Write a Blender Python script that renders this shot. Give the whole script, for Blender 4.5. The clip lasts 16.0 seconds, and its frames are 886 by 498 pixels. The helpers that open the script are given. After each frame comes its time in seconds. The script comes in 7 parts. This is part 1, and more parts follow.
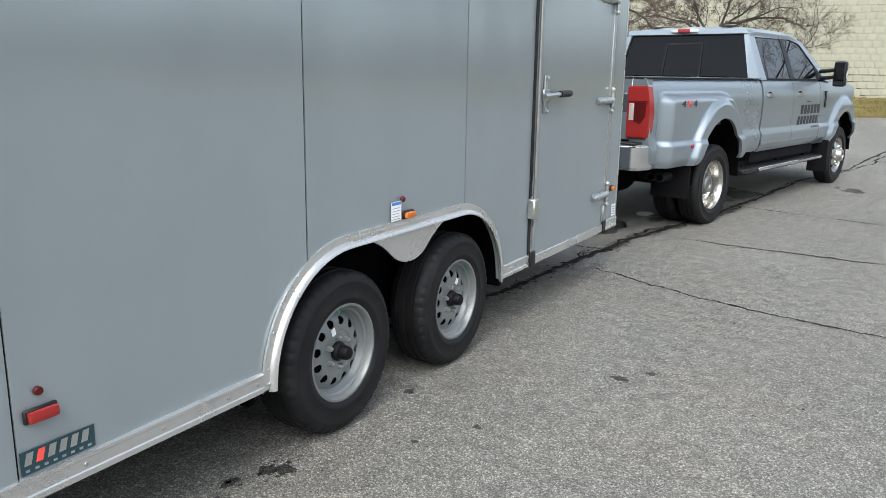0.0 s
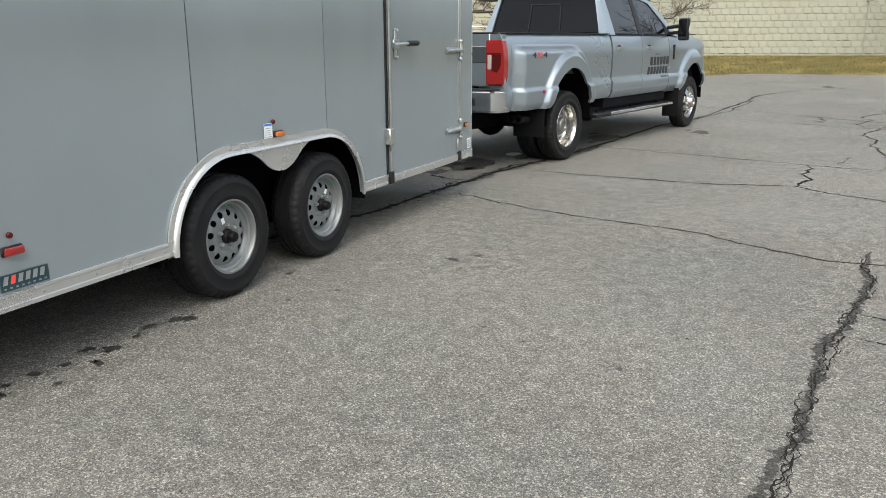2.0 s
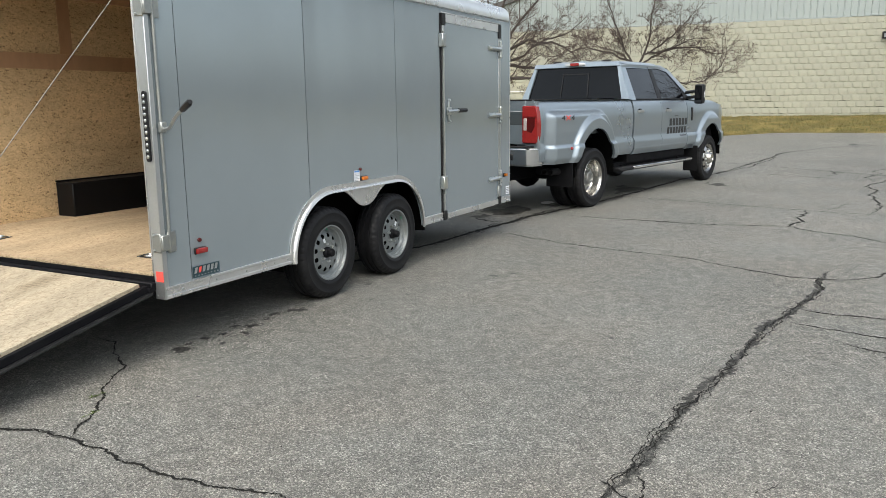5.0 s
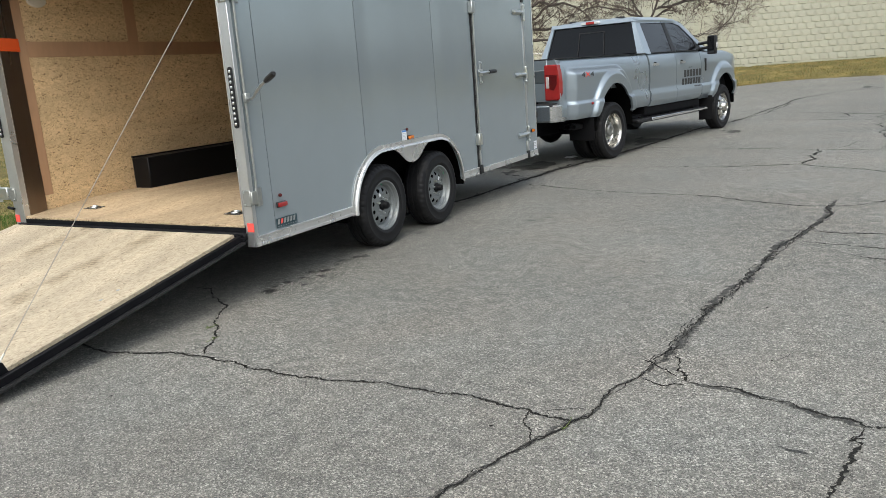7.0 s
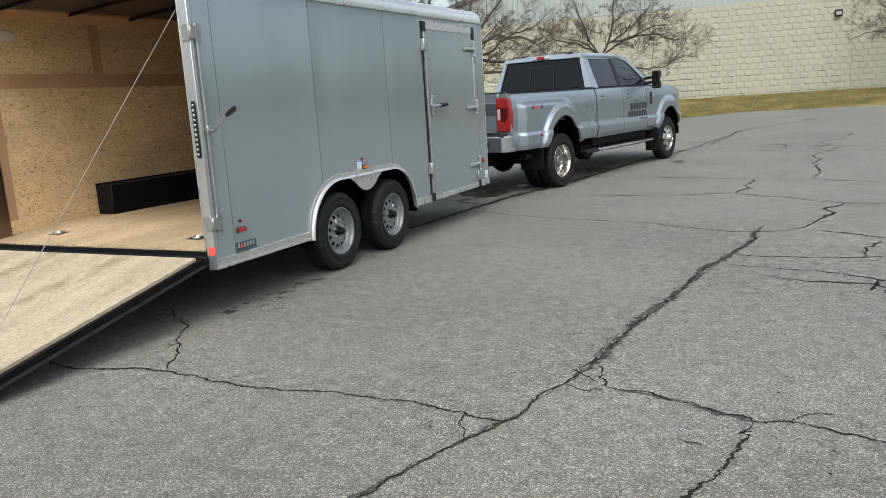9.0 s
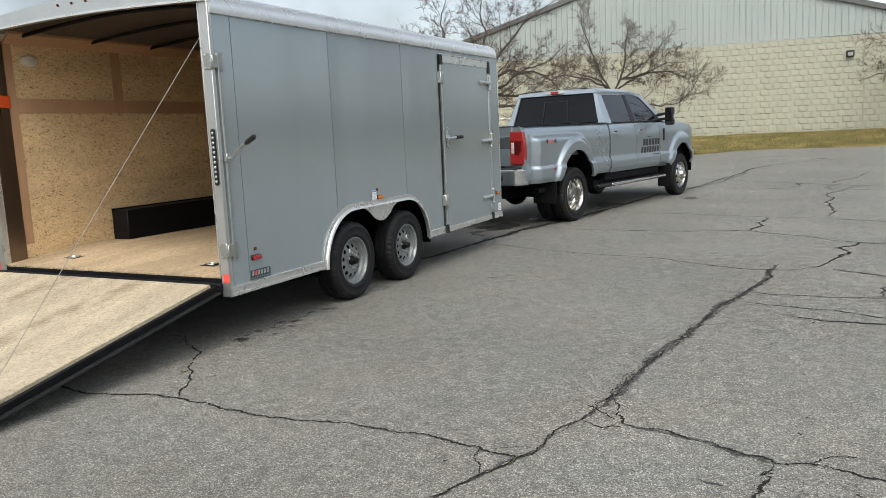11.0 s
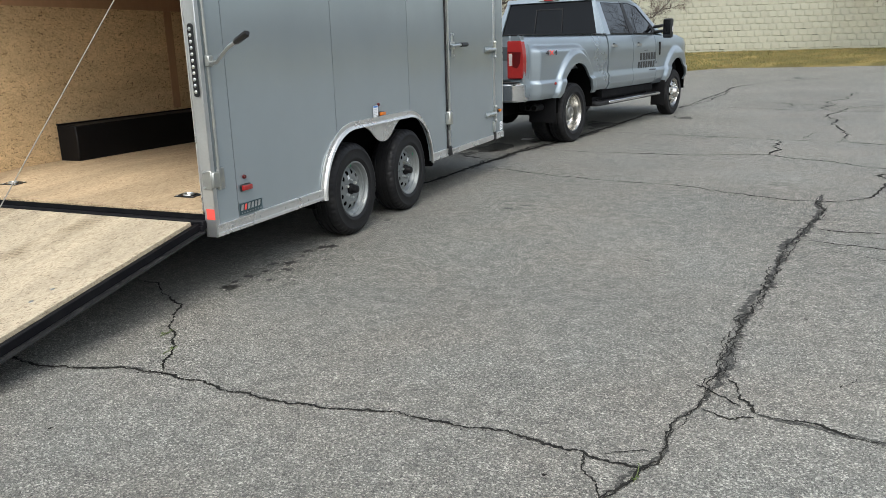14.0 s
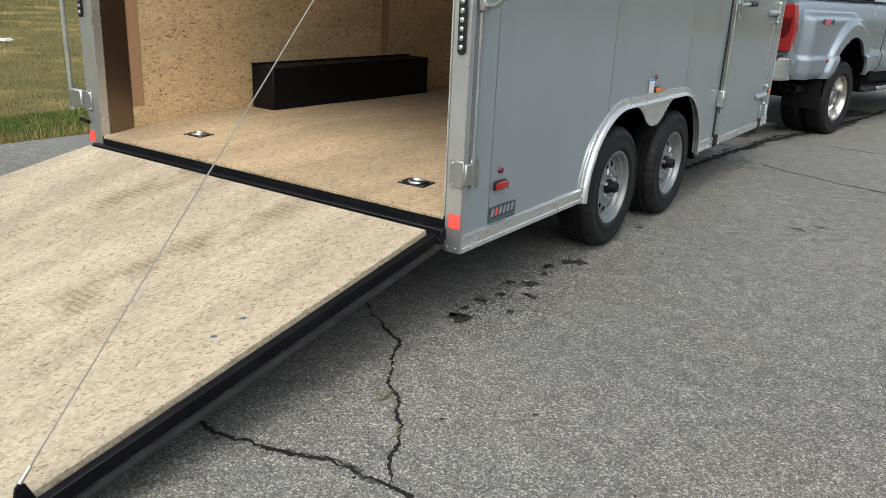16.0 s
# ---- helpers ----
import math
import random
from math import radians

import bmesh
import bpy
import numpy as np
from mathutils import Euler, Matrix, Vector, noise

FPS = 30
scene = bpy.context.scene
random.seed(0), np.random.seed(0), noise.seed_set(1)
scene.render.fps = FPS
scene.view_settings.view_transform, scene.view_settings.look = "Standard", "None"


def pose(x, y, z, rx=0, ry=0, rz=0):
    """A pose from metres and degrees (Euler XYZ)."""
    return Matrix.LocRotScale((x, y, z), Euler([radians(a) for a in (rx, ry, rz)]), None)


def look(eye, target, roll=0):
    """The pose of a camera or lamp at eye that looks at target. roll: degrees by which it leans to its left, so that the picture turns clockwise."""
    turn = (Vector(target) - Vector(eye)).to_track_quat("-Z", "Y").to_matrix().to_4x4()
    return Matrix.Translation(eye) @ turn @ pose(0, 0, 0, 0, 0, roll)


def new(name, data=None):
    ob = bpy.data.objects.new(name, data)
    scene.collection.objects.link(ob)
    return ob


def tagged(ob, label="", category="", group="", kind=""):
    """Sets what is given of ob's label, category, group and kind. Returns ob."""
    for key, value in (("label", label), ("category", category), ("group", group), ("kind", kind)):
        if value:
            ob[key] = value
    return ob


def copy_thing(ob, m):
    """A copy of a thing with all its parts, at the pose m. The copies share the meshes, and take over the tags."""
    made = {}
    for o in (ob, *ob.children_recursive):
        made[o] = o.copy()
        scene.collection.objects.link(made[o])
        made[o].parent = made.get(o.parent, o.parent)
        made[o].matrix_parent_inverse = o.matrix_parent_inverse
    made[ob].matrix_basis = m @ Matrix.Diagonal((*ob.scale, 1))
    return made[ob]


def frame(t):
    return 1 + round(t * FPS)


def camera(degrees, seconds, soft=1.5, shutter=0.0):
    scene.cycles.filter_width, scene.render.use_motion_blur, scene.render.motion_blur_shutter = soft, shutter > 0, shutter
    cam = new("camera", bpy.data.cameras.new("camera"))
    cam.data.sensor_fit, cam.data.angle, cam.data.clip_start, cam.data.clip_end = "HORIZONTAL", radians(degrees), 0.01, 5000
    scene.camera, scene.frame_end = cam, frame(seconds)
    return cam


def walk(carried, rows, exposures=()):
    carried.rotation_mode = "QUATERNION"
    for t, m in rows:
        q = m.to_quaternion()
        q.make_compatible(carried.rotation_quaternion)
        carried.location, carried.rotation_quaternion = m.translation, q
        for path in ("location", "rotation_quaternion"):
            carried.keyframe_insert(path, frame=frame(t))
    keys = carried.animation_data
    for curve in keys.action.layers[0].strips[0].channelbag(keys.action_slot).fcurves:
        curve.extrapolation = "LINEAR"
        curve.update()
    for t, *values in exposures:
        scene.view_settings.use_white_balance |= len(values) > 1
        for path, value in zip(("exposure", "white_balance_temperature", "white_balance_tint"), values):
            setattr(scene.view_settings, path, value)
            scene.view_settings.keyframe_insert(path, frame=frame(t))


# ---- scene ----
cam = camera(59.2, 16.0, 0.82)
PATH = [
    (0, (1.895, -0.828, 1.489), (0.897, 0.848, 1.046), 0.9),
    (0.5, (2.109, -1.055, 1.503), (1.099, 0.632, 1.134), -1.0),
    (1, (2.392, -1.248, 1.504), (1.397, 0.446, 1.129), -3.0),
    (1.5, (2.657, -1.465, 1.494), (1.66, 0.217, 1.072), -4.0),
    (2, (2.808, -1.702, 1.388), (1.991, 0.049, 0.872), -0.2),
    (2.5, (3.011, -1.931, 1.366), (2.252, -0.158, 0.837), 0.8),
    (3, (3.285, -2.131, 1.372), (2.424, -0.387, 0.908), 0.1),
    (3.2, (3.359, -2.204, 1.366), (2.445, -0.475, 0.949), -0.3),
    (5.3, (3.445, -3.204, 1.434), (2.506, -1.474, 1.079), -1.0),
    (5.5, (3.39, -3.28, 1.434), (2.429, -1.56, 1.09), -1.4),
    (6, (3.418, -3.454, 1.444), (2.409, -1.76, 1.107), -1.8),
    (6.5, (3.521, -3.614, 1.398), (2.522, -1.924, 1.017), -2.8),
    (7, (3.576, -3.805, 1.386), (2.611, -2.109, 0.948), -4.2),
    (7.5, (3.641, -4.033, 1.416), (2.713, -2.32, 0.964), -4.8),
    (8, (3.718, -4.107, 1.446), (2.788, -2.381, 1.047), -4.1),
    (8.5, (3.823, -4.079, 1.419), (2.957, -2.32, 1.024), -4.0),
    (9, (3.834, -4.097, 1.427), (2.952, -2.341, 1.051), -3.7),
    (11.3, (3.764, -4.107, 1.428), (2.861, -2.347, 1.135), -2.6),
    (11.5, (3.725, -4.101, 1.419), (2.841, -2.339, 1.081), -3.0),
    (12, (3.664, -4.102, 1.421), (2.833, -2.327, 1.025), -3.1),
    (12.5, (3.581, -4.052, 1.409), (2.776, -2.271, 0.989), -2.9),
    (13, (3.401, -3.868, 1.369), (2.592, -2.096, 0.916), -2.7),
    (13.5, (3.197, -3.627, 1.374), (2.391, -1.861, 0.892), -2.3),
    (14, (2.907, -3.442, 1.373), (2.128, -1.671, 0.867), -1.7),
    (14.5, (2.654, -3.21, 1.325), (1.902, -1.448, 0.752), -1.0),
    (15, (2.4, -2.967, 1.393), (1.447, -1.301, 0.832), -1.4),
    (15.5, (1.995, -2.767, 1.383), (0.946, -1.164, 0.808), 1.8),
    (16, (1.635, -2.523, 1.362), (0.566, -0.953, 0.734), 2.7),
]
walk(cam, [(t, look(eye, target, roll)) for t, eye, target, roll in PATH], [(0, 1.05, 6250, 6.5), (0.6, 1.01, 6550, 6.5), (1.0, 1.0, 6850, 6.5), (2.0, 0.95, 6600, 6.0), (3.0, 0.92, 6620, 5.8), (6, 0.82, 6450, 5.5), (8.5, 0.77, 6400, 5.5), (11.4, 0.73, 6550, 5.5), (12.5, 0.76, 6350, 5.5), (14.0, 0.8, 6350, 5.5), (15.0, 0.8, 6350, 5.5), (16, 0.7, 6400, 5.5)])


# ---- light ----
SKY_STRENGTH, SUN_STRENGTH = 0.137, 0.6
SUN_UP, SUN_AROUND = 52.0, 165.0   # degrees; the second one clockwise from +y
world = bpy.data.worlds.new("overcast_sky")
scene.world = world
world.use_nodes = True
wn, wl = world.node_tree.nodes, world.node_tree.links
sky = wn.new("ShaderNodeTexSky")
sky.sky_type, sky.sun_disc = "NISHITA", False
sky.sun_elevation, sky.sun_rotation = radians(SUN_UP), radians(SUN_AROUND)
sky.air_density, sky.dust_density, sky.ozone_density = 1.0, 4.0, 1.0
pale = wn.new("ShaderNodeHueSaturation")
pale.inputs["Saturation"].default_value = 0.5
wl.new(sky.outputs[0], pale.inputs["Color"])
# broken overcast: soft brighter and greyer patches of cloud, brighter overhead than low down
wtc, wno, wra, wmx = wn.new("ShaderNodeTexCoord"), wn.new("ShaderNodeTexNoise"), wn.new("ShaderNodeMapRange"), wn.new("ShaderNodeMix")
wno.inputs["Scale"].default_value, wno.inputs["Detail"].default_value = 3.0, 5.0
wmp = wn.new("ShaderNodeMapping")
wmp.inputs["Location"].default_value = (2.6, 1.3, 0.4)
wl.new(wtc.outputs["Generated"], wmp.inputs["Vector"])
wl.new(wmp.outputs[0], wno.inputs["Vector"])
wra.inputs[1].default_value, wra.inputs[2].default_value = 0.3, 0.7
wra.inputs[3].default_value, wra.inputs[4].default_value = 0.5, 1.54
wl.new(wno.outputs["Fac"], wra.inputs[0])
wmx.data_type, wmx.blend_type = "RGBA", "MULTIPLY"
wmx.inputs["Factor"].default_value = 1.0
wl.new(pale.outputs[0], wmx.inputs["A"])
wsp, wup, wmu = wn.new("ShaderNodeSeparateXYZ"), wn.new("ShaderNodeMapRange"), wn.new("ShaderNodeMath")
wl.new(wtc.outputs["Generated"], wsp.inputs[0])
wl.new(wsp.outputs["Z"], wup.inputs[0])
wup.inputs[1].default_value, wup.inputs[2].default_value = 0.0, 0.7
wup.inputs[3].default_value, wup.inputs[4].default_value = 1.0, 1.14
wmu.operation = "MULTIPLY"
wl.new(wra.outputs[0], wmu.inputs[0])
wl.new(wup.outputs[0], wmu.inputs[1])
wl.new(wmu.outputs[0], wmx.inputs["B"])
wb = wn["Background"]
wl.new(wmx.outputs["Result"], wb.inputs["Color"])
wb.inputs["Strength"].default_value = SKY_STRENGTH
sun_data = bpy.data.lights.new("sun", "SUN")
sun_data.energy, sun_data.angle, sun_data.color = SUN_STRENGTH, radians(70), (1.0, 0.965, 0.91)
sun = new("sun", sun_data)
su, sa = radians(SUN_UP), radians(SUN_AROUND)
sun.matrix_world = look((40 * math.sin(sa) * math.cos(su), 40 * math.cos(sa) * math.cos(su), 40 * math.sin(su)), (0, 0, 0))


# ---- materials ----
def shade(name, base, rough=0.5, metal=0.0, var=0.12, scale=3.0, fine=60.0, bump=0.1, depth=0.002, coat=0.0, rvar=0.1, second=None, amount=0.5, stretch=(1, 1, 1), spec=0.5):
    """A surface with stains at one scale, grain at another, and fine relief. second: a colour that patches of noise blend in."""
    m = bpy.data.materials.new(name)
    m.use_nodes = True
    nt, nl = m.node_tree.nodes, m.node_tree.links
    b = nt["Principled BSDF"]
    tc, mp = nt.new("ShaderNodeTexCoord"), nt.new("ShaderNodeMapping")
    mp.inputs["Scale"].default_value = stretch
    nl.new(tc.outputs["Object"], mp.inputs["Vector"])
    big, small = nt.new("ShaderNodeTexNoise"), nt.new("ShaderNodeTexNoise")
    big.inputs["Scale"].default_value, big.inputs["Detail"].default_value = scale, 6
    small.inputs["Scale"].default_value, small.inputs["Detail"].default_value = fine, 3
    for n in (big, small):
        nl.new(mp.outputs[0], n.inputs["Vector"])
    both = nt.new("ShaderNodeMath")
    both.operation = "MULTIPLY_ADD"
    nl.new(big.outputs["Fac"], both.inputs[0])
    both.inputs[1].default_value = 0.6
    half = nt.new("ShaderNodeMath")
    half.operation, half.inputs[1].default_value = "MULTIPLY", 0.4
    nl.new(small.outputs["Fac"], half.inputs[0])
    nl.new(half.outputs[0], both.inputs[2])
    tone = nt.new("ShaderNodeMapRange")
    tone.inputs[1].default_value, tone.inputs[2].default_value = 0.3, 0.7
    tone.inputs[3].default_value, tone.inputs[4].default_value = 1 - var, 1 + var
    nl.new(both.outputs[0], tone.inputs[0])
    mul = nt.new("ShaderNodeMix")
    mul.data_type, mul.blend_type = "RGBA", "MULTIPLY"
    mul.inputs["Factor"].default_value = 1.0
    mul.inputs["A"].default_value = (*base, 1)
    if second:
        mix, ramp = nt.new("ShaderNodeMix"), nt.new("ShaderNodeMapRange")
        mix.data_type = "RGBA"
        ramp.inputs[1].default_value, ramp.inputs[2].default_value = 0.5, 0.68
        ramp.inputs[4].default_value = amount
        nl.new(big.outputs["Fac"], ramp.inputs[0])
        nl.new(ramp.outputs[0], mix.inputs["Factor"])
        mix.inputs["A"].default_value, mix.inputs["B"].default_value = (*base, 1), (*second, 1)
        nl.new(mix.outputs["Result"], mul.inputs["A"])
    nl.new(tone.outputs[0], mul.inputs["B"])
    nl.new(mul.outputs["Result"], b.inputs["Base Color"])
    rr = nt.new("ShaderNodeMapRange")
    rr.inputs[1].default_value, rr.inputs[2].default_value = 0.3, 0.7
    rr.inputs[3].default_value, rr.inputs[4].default_value = max(rough - rvar * rough, 0.01), min(rough + rvar * rough, 1)
    nl.new(big.outputs["Fac"], rr.inputs[0])
    nl.new(rr.outputs[0], b.inputs["Roughness"])
    b.inputs["Metallic"].default_value = metal
    b.inputs["Specular IOR Level"].default_value = spec
    b.inputs["Coat Weight"].default_value = coat
    b.inputs["Coat Roughness"].default_value = 0.06
    if bump:
        bp = nt.new("ShaderNodeBump")
        bp.inputs["Strength"].default_value, bp.inputs["Distance"].default_value = bump, depth
        nl.new(small.outputs["Fac"], bp.inputs["Height"])
        nl.new(bp.outputs[0], b.inputs["Normal"])
    return m


def nodes_of(m):
    return m.node_tree.nodes, m.node_tree.links, m.node_tree.nodes["Principled BSDF"]


def asphalt_material(name="worn_asphalt", tone_lo=0.56, tone_hi=1.3, rough=0.8):
    """Worn asphalt: pale and dark aggregate a few millimetres across in a grey binder, with broad stains."""
    m = bpy.data.materials.new(name)
    m.use_nodes = True
    nt, nl, b = nodes_of(m)
    tc = nt.new("ShaderNodeTexCoord")
    cell, cell2 = nt.new("ShaderNodeTexVoronoi"), nt.new("ShaderNodeTexVoronoi")
    cell.inputs["Scale"].default_value, cell2.inputs["Scale"].default_value = 175, 400
    broad, mid = nt.new("ShaderNodeTexNoise"), nt.new("ShaderNodeTexNoise")
    broad.inputs["Scale"].default_value, broad.inputs["Detail"].default_value = 0.45, 6
    mid.inputs["Scale"].default_value, mid.inputs["Detail"].default_value = 11, 6
    for n in (cell, cell2, broad, mid):
        nl.new(tc.outputs["Object"], n.inputs["Vector"])
    sep, sep2 = nt.new("ShaderNodeSeparateColor"), nt.new("ShaderNodeSeparateColor")
    nl.new(cell.outputs["Color"], sep.inputs[0])
    nl.new(cell2.outputs["Color"], sep2.inputs[0])
    ramp = nt.new("ShaderNodeValToRGB")
    ramp.color_ramp.interpolation = "LINEAR"
    e = ramp.color_ramp.elements
    e[0].position, e[0].color = 0.0, (0.008, 0.008, 0.008, 1)
    e[1].position, e[1].color = 1.0, (0.54, 0.53, 0.505, 1)
    for pos, col in ((0.3, (0.07, 0.07, 0.069, 1)), (0.68, (0.145, 0.144, 0.14, 1)), (0.86, (0.3, 0.295, 0.283, 1))):
        k = e.new(pos)
        k.color = col
    nl.new(sep.outputs[0], ramp.inputs[0])
    ramp2 = nt.new("ShaderNodeValToRGB")
    e = ramp2.color_ramp.elements
    e[0].position, e[0].color = 0.0, (0.035, 0.035, 0.035, 1)
    e[1].position, e[1].color = 1.0, (0.37, 0.362, 0.345, 1)
    nl.new(sep2.outputs[0], ramp2.inputs[0])
    mix = nt.new("ShaderNodeMix")
    mix.data_type = "RGBA"
    mix.inputs["Factor"].default_value = 0.42
    nl.new(ramp.outputs[0], mix.inputs["A"])
    nl.new(ramp2.outputs[0], mix.inputs["B"])
    add, clump, both = nt.new("ShaderNodeMath"), nt.new("ShaderNodeTexNoise"), nt.new("ShaderNodeMath")
    add.operation = "MULTIPLY_ADD"
    clump.inputs["Scale"].default_value, clump.inputs["Detail"].default_value, clump.inputs["Roughness"].default_value = 60, 4, 0.85
    nl.new(tc.outputs["Object"], clump.inputs["Vector"])
    both.operation = "MULTIPLY_ADD"
    nl.new(mid.outputs["Fac"], both.inputs[0])
    both.inputs[1].default_value = 1.5
    nl.new(broad.outputs["Fac"], both.inputs[2])
    nl.new(clump.outputs["Fac"], add.inputs[0])
    add.inputs[1].default_value = 3.0
    nl.new(both.outputs[0], add.inputs[2])
    tone = nt.new("ShaderNodeMapRange")
    tone.inputs[1].default_value, tone.inputs[2].default_value = 2.15, 3.35
    tone.inputs[3].default_value, tone.inputs[4].default_value = tone_lo, tone_hi
    nl.new(add.outputs[0], tone.inputs[0])
    mul = nt.new("ShaderNodeMix")
    mul.data_type, mul.blend_type = "RGBA", "MULTIPLY"
    mul.inputs["Factor"].default_value = 1
    nl.new(mix.outputs["Result"], mul.inputs["A"])
    nl.new(tone.outputs[0], mul.inputs["B"])
    # patches of browner and of cooler binder, some metres across
    tint, patch = nt.new("ShaderNodeValToRGB"), nt.new("ShaderNodeTexNoise")
    patch.inputs["Scale"].default_value, patch.inputs["Detail"].default_value = 1.1, 4
    nl.new(tc.outputs["Object"], patch.inputs["Vector"])
    tint.color_ramp.elements[0].position, tint.color_ramp.elements[0].color = 0.35, (0.995, 1.0, 0.93, 1)
    tint.color_ramp.elements[1].position, tint.color_ramp.elements[1].color = 0.68, (1.03, 0.99, 0.895, 1)
    nl.new(patch.outputs["Fac"], tint.inputs[0])
    warm = nt.new("ShaderNodeMix")
    warm.data_type, warm.blend_type = "RGBA", "MULTIPLY"
    warm.inputs["Factor"].default_value = 1
    nl.new(mul.outputs["Result"], warm.inputs["A"])
    nl.new(tint.outputs[0], warm.inputs["B"])
    nl.new(warm.outputs["Result"], b.inputs["Base Color"])
    b.inputs["Roughness"].default_value = rough
    b.inputs["Specular IOR Level"].default_value = 0.45
    bp = nt.new("ShaderNodeBump")
    bp.inputs["Strength"].default_value, bp.inputs["Distance"].default_value = 0.55, 0.004
    nl.new(cell.outputs["Distance"], bp.inputs["Height"])
    nl.new(bp.outputs[0], b.inputs["Normal"])
    return m


def osb_material(name, light, dark, scale=1.0, speck=0.6, slits=0.7):
    """Oriented strand board: overlapping flakes of several tans, some of them dark."""
    m = bpy.data.materials.new(name)
    m.use_nodes = True
    nt, nl, b = nodes_of(m)
    tc = nt.new("ShaderNodeTexCoord")
    warp = nt.new("ShaderNodeTexNoise")
    warp.inputs["Scale"].default_value = 9 * scale
    nl.new(tc.outputs["Object"], warp.inputs["Vector"])
    off = nt.new("ShaderNodeMix")
    off.data_type, off.blend_type = "RGBA", "LINEAR_LIGHT"
    off.inputs["Factor"].default_value = 0.014
    nl.new(tc.outputs["Object"], off.inputs["A"])
    nl.new(warp.outputs["Color"], off.inputs["B"])
    flakes = []
    for turn, sc in ((0.3, 16), (-0.4, 22), (1.0, 28)):
        mp, vo, sp = nt.new("ShaderNodeMapping"), nt.new("ShaderNodeTexVoronoi"), nt.new("ShaderNodeSeparateColor")
        vr = nt.new("ShaderNodeVectorRotate")
        vr.rotation_type = "EULER_XYZ"
        vr.inputs["Rotation"].default_value = (turn * 0.8, 0.0, turn)
        mp.inputs["Location"].default_value = (turn * 3.1, turn * 5.7, turn * 1.9)
        mp.inputs["Scale"].default_value = (5.2, 0.75, 4.6)
        vo.inputs["Scale"].default_value = sc * scale
        nl.new(off.outputs["Result"], vr.inputs["Vector"])
        nl.new(vr.outputs[0], mp.inputs["Vector"])
        nl.new(mp.outputs[0], vo.inputs["Vector"])
        nl.new(vo.outputs["Color"], sp.inputs[0])
        flakes.append(sp)
    # flakes of a later layer lie over those of an earlier one
    top_flake = flakes[0].outputs[0]
    for sp in flakes[1:]:
        over, lay = nt.new("ShaderNodeMath"), nt.new("ShaderNodeMix")
        over.operation, over.inputs[1].default_value = "GREATER_THAN", 0.58
        nl.new(sp.outputs[1], over.inputs[0])
        nl.new(over.outputs[0], lay.inputs["Factor"])
        nl.new(top_flake, lay.inputs["A"])
        nl.new(sp.outputs[0], lay.inputs["B"])
        top_flake = lay.outputs["Result"]
    a2 = nt.new("ShaderNodeMath")
    a2.operation, a2.inputs[1].default_value = "MULTIPLY", 3.0
    nl.new(top_flake, a2.inputs[0])
    fibre = nt.new("ShaderNodeTexNoise")
    fibre.inputs["Scale"].default_value, fibre.inputs["Detail"].default_value = 60 * scale, 3
    mpf = nt.new("ShaderNodeMapping")
    mpf.inputs["Rotation"].default_value, mpf.inputs["Scale"].default_value = (0.1, 0.1, 0.1), (2.4, 0.35, 2.0)
    nl.new(off.outputs["Result"], mpf.inputs["Vector"])
    nl.new(mpf.outputs[0], fibre.inputs["Vector"])
    r = nt.new("ShaderNodeMapRange")
    r.inputs[1].default_value, r.inputs[2].default_value = -0.05, 1.05
    fib = nt.new("ShaderNodeMath")
    fib.operation, fib.inputs[1].default_value = "MULTIPLY_ADD", 0.9
    nl.new(fibre.outputs["Fac"], fib.inputs[0])
    sub = nt.new("ShaderNodeMath")
    sub.operation, sub.inputs[1].default_value = "SUBTRACT", 0.45
    nl.new(top_flake, sub.inputs[0])
    nl.new(sub.outputs[0], fib.inputs[2])
    nl.new(fib.outputs[0], r.inputs[0])
    ramp = nt.new("ShaderNodeValToRGB")
    e = ramp.color_ramp.elements
    e[0].position, e[0].color = 0.02, (*[c * speck for c in dark], 1)
    e[1].position, e[1].color = 1.0, (*[min(1, c * 1.15) for c in light], 1)
    k = e.new(0.1)
    k.color = (*[0.6 * x + 0.4 * y for x, y in zip(dark, light)], 1)
    k = e.new(0.38)
    k.color = (*[0.2 * x + 0.8 * y for x, y in zip(dark, light)], 1)
    nl.new(r.outputs[0], ramp.inputs[0])
    # thin dark strand edges and broad stains
    broad, slit = nt.new("ShaderNodeTexNoise"), nt.new("ShaderNodeTexNoise")
    broad.inputs["Scale"].default_value, broad.inputs["Detail"].default_value = 1.6, 5
    mpb = nt.new("ShaderNodeMapping")
    mpb.inputs["Scale"].default_value = (2.6, 0.6, 1.9)
    nl.new(tc.outputs["Object"], mpb.inputs["Vector"])
    slit.inputs["Scale"].default_value, slit.inputs["Detail"].default_value = 26 * scale, 2
    mps = nt.new("ShaderNodeMapping")
    mps.inputs["Scale"].default_value = (4.2, 0.6, 3.4)
    turn_s = nt.new("ShaderNodeVectorRotate")
    turn_s.rotation_type = "EULER_XYZ"
    turn_s.inputs["Rotation"].default_value = (0.45, 0.0, 0.25)
    nl.new(off.outputs["Result"], turn_s.inputs["Vector"])
    nl.new(turn_s.outputs[0], mps.inputs["Vector"])
    nl.new(mps.outputs[0], slit.inputs["Vector"])
    nl.new(mpb.outputs[0], broad.inputs["Vector"])
    sr, br = nt.new("ShaderNodeMapRange"), nt.new("ShaderNodeMapRange")
    sr.inputs[1].default_value, sr.inputs[2].default_value = 0.655, 0.72
    sr.inputs[3].default_value, sr.inputs[4].default_value = 1.0, slits
    br.inputs[1].default_value, br.inputs[2].default_value = 0.3, 0.7
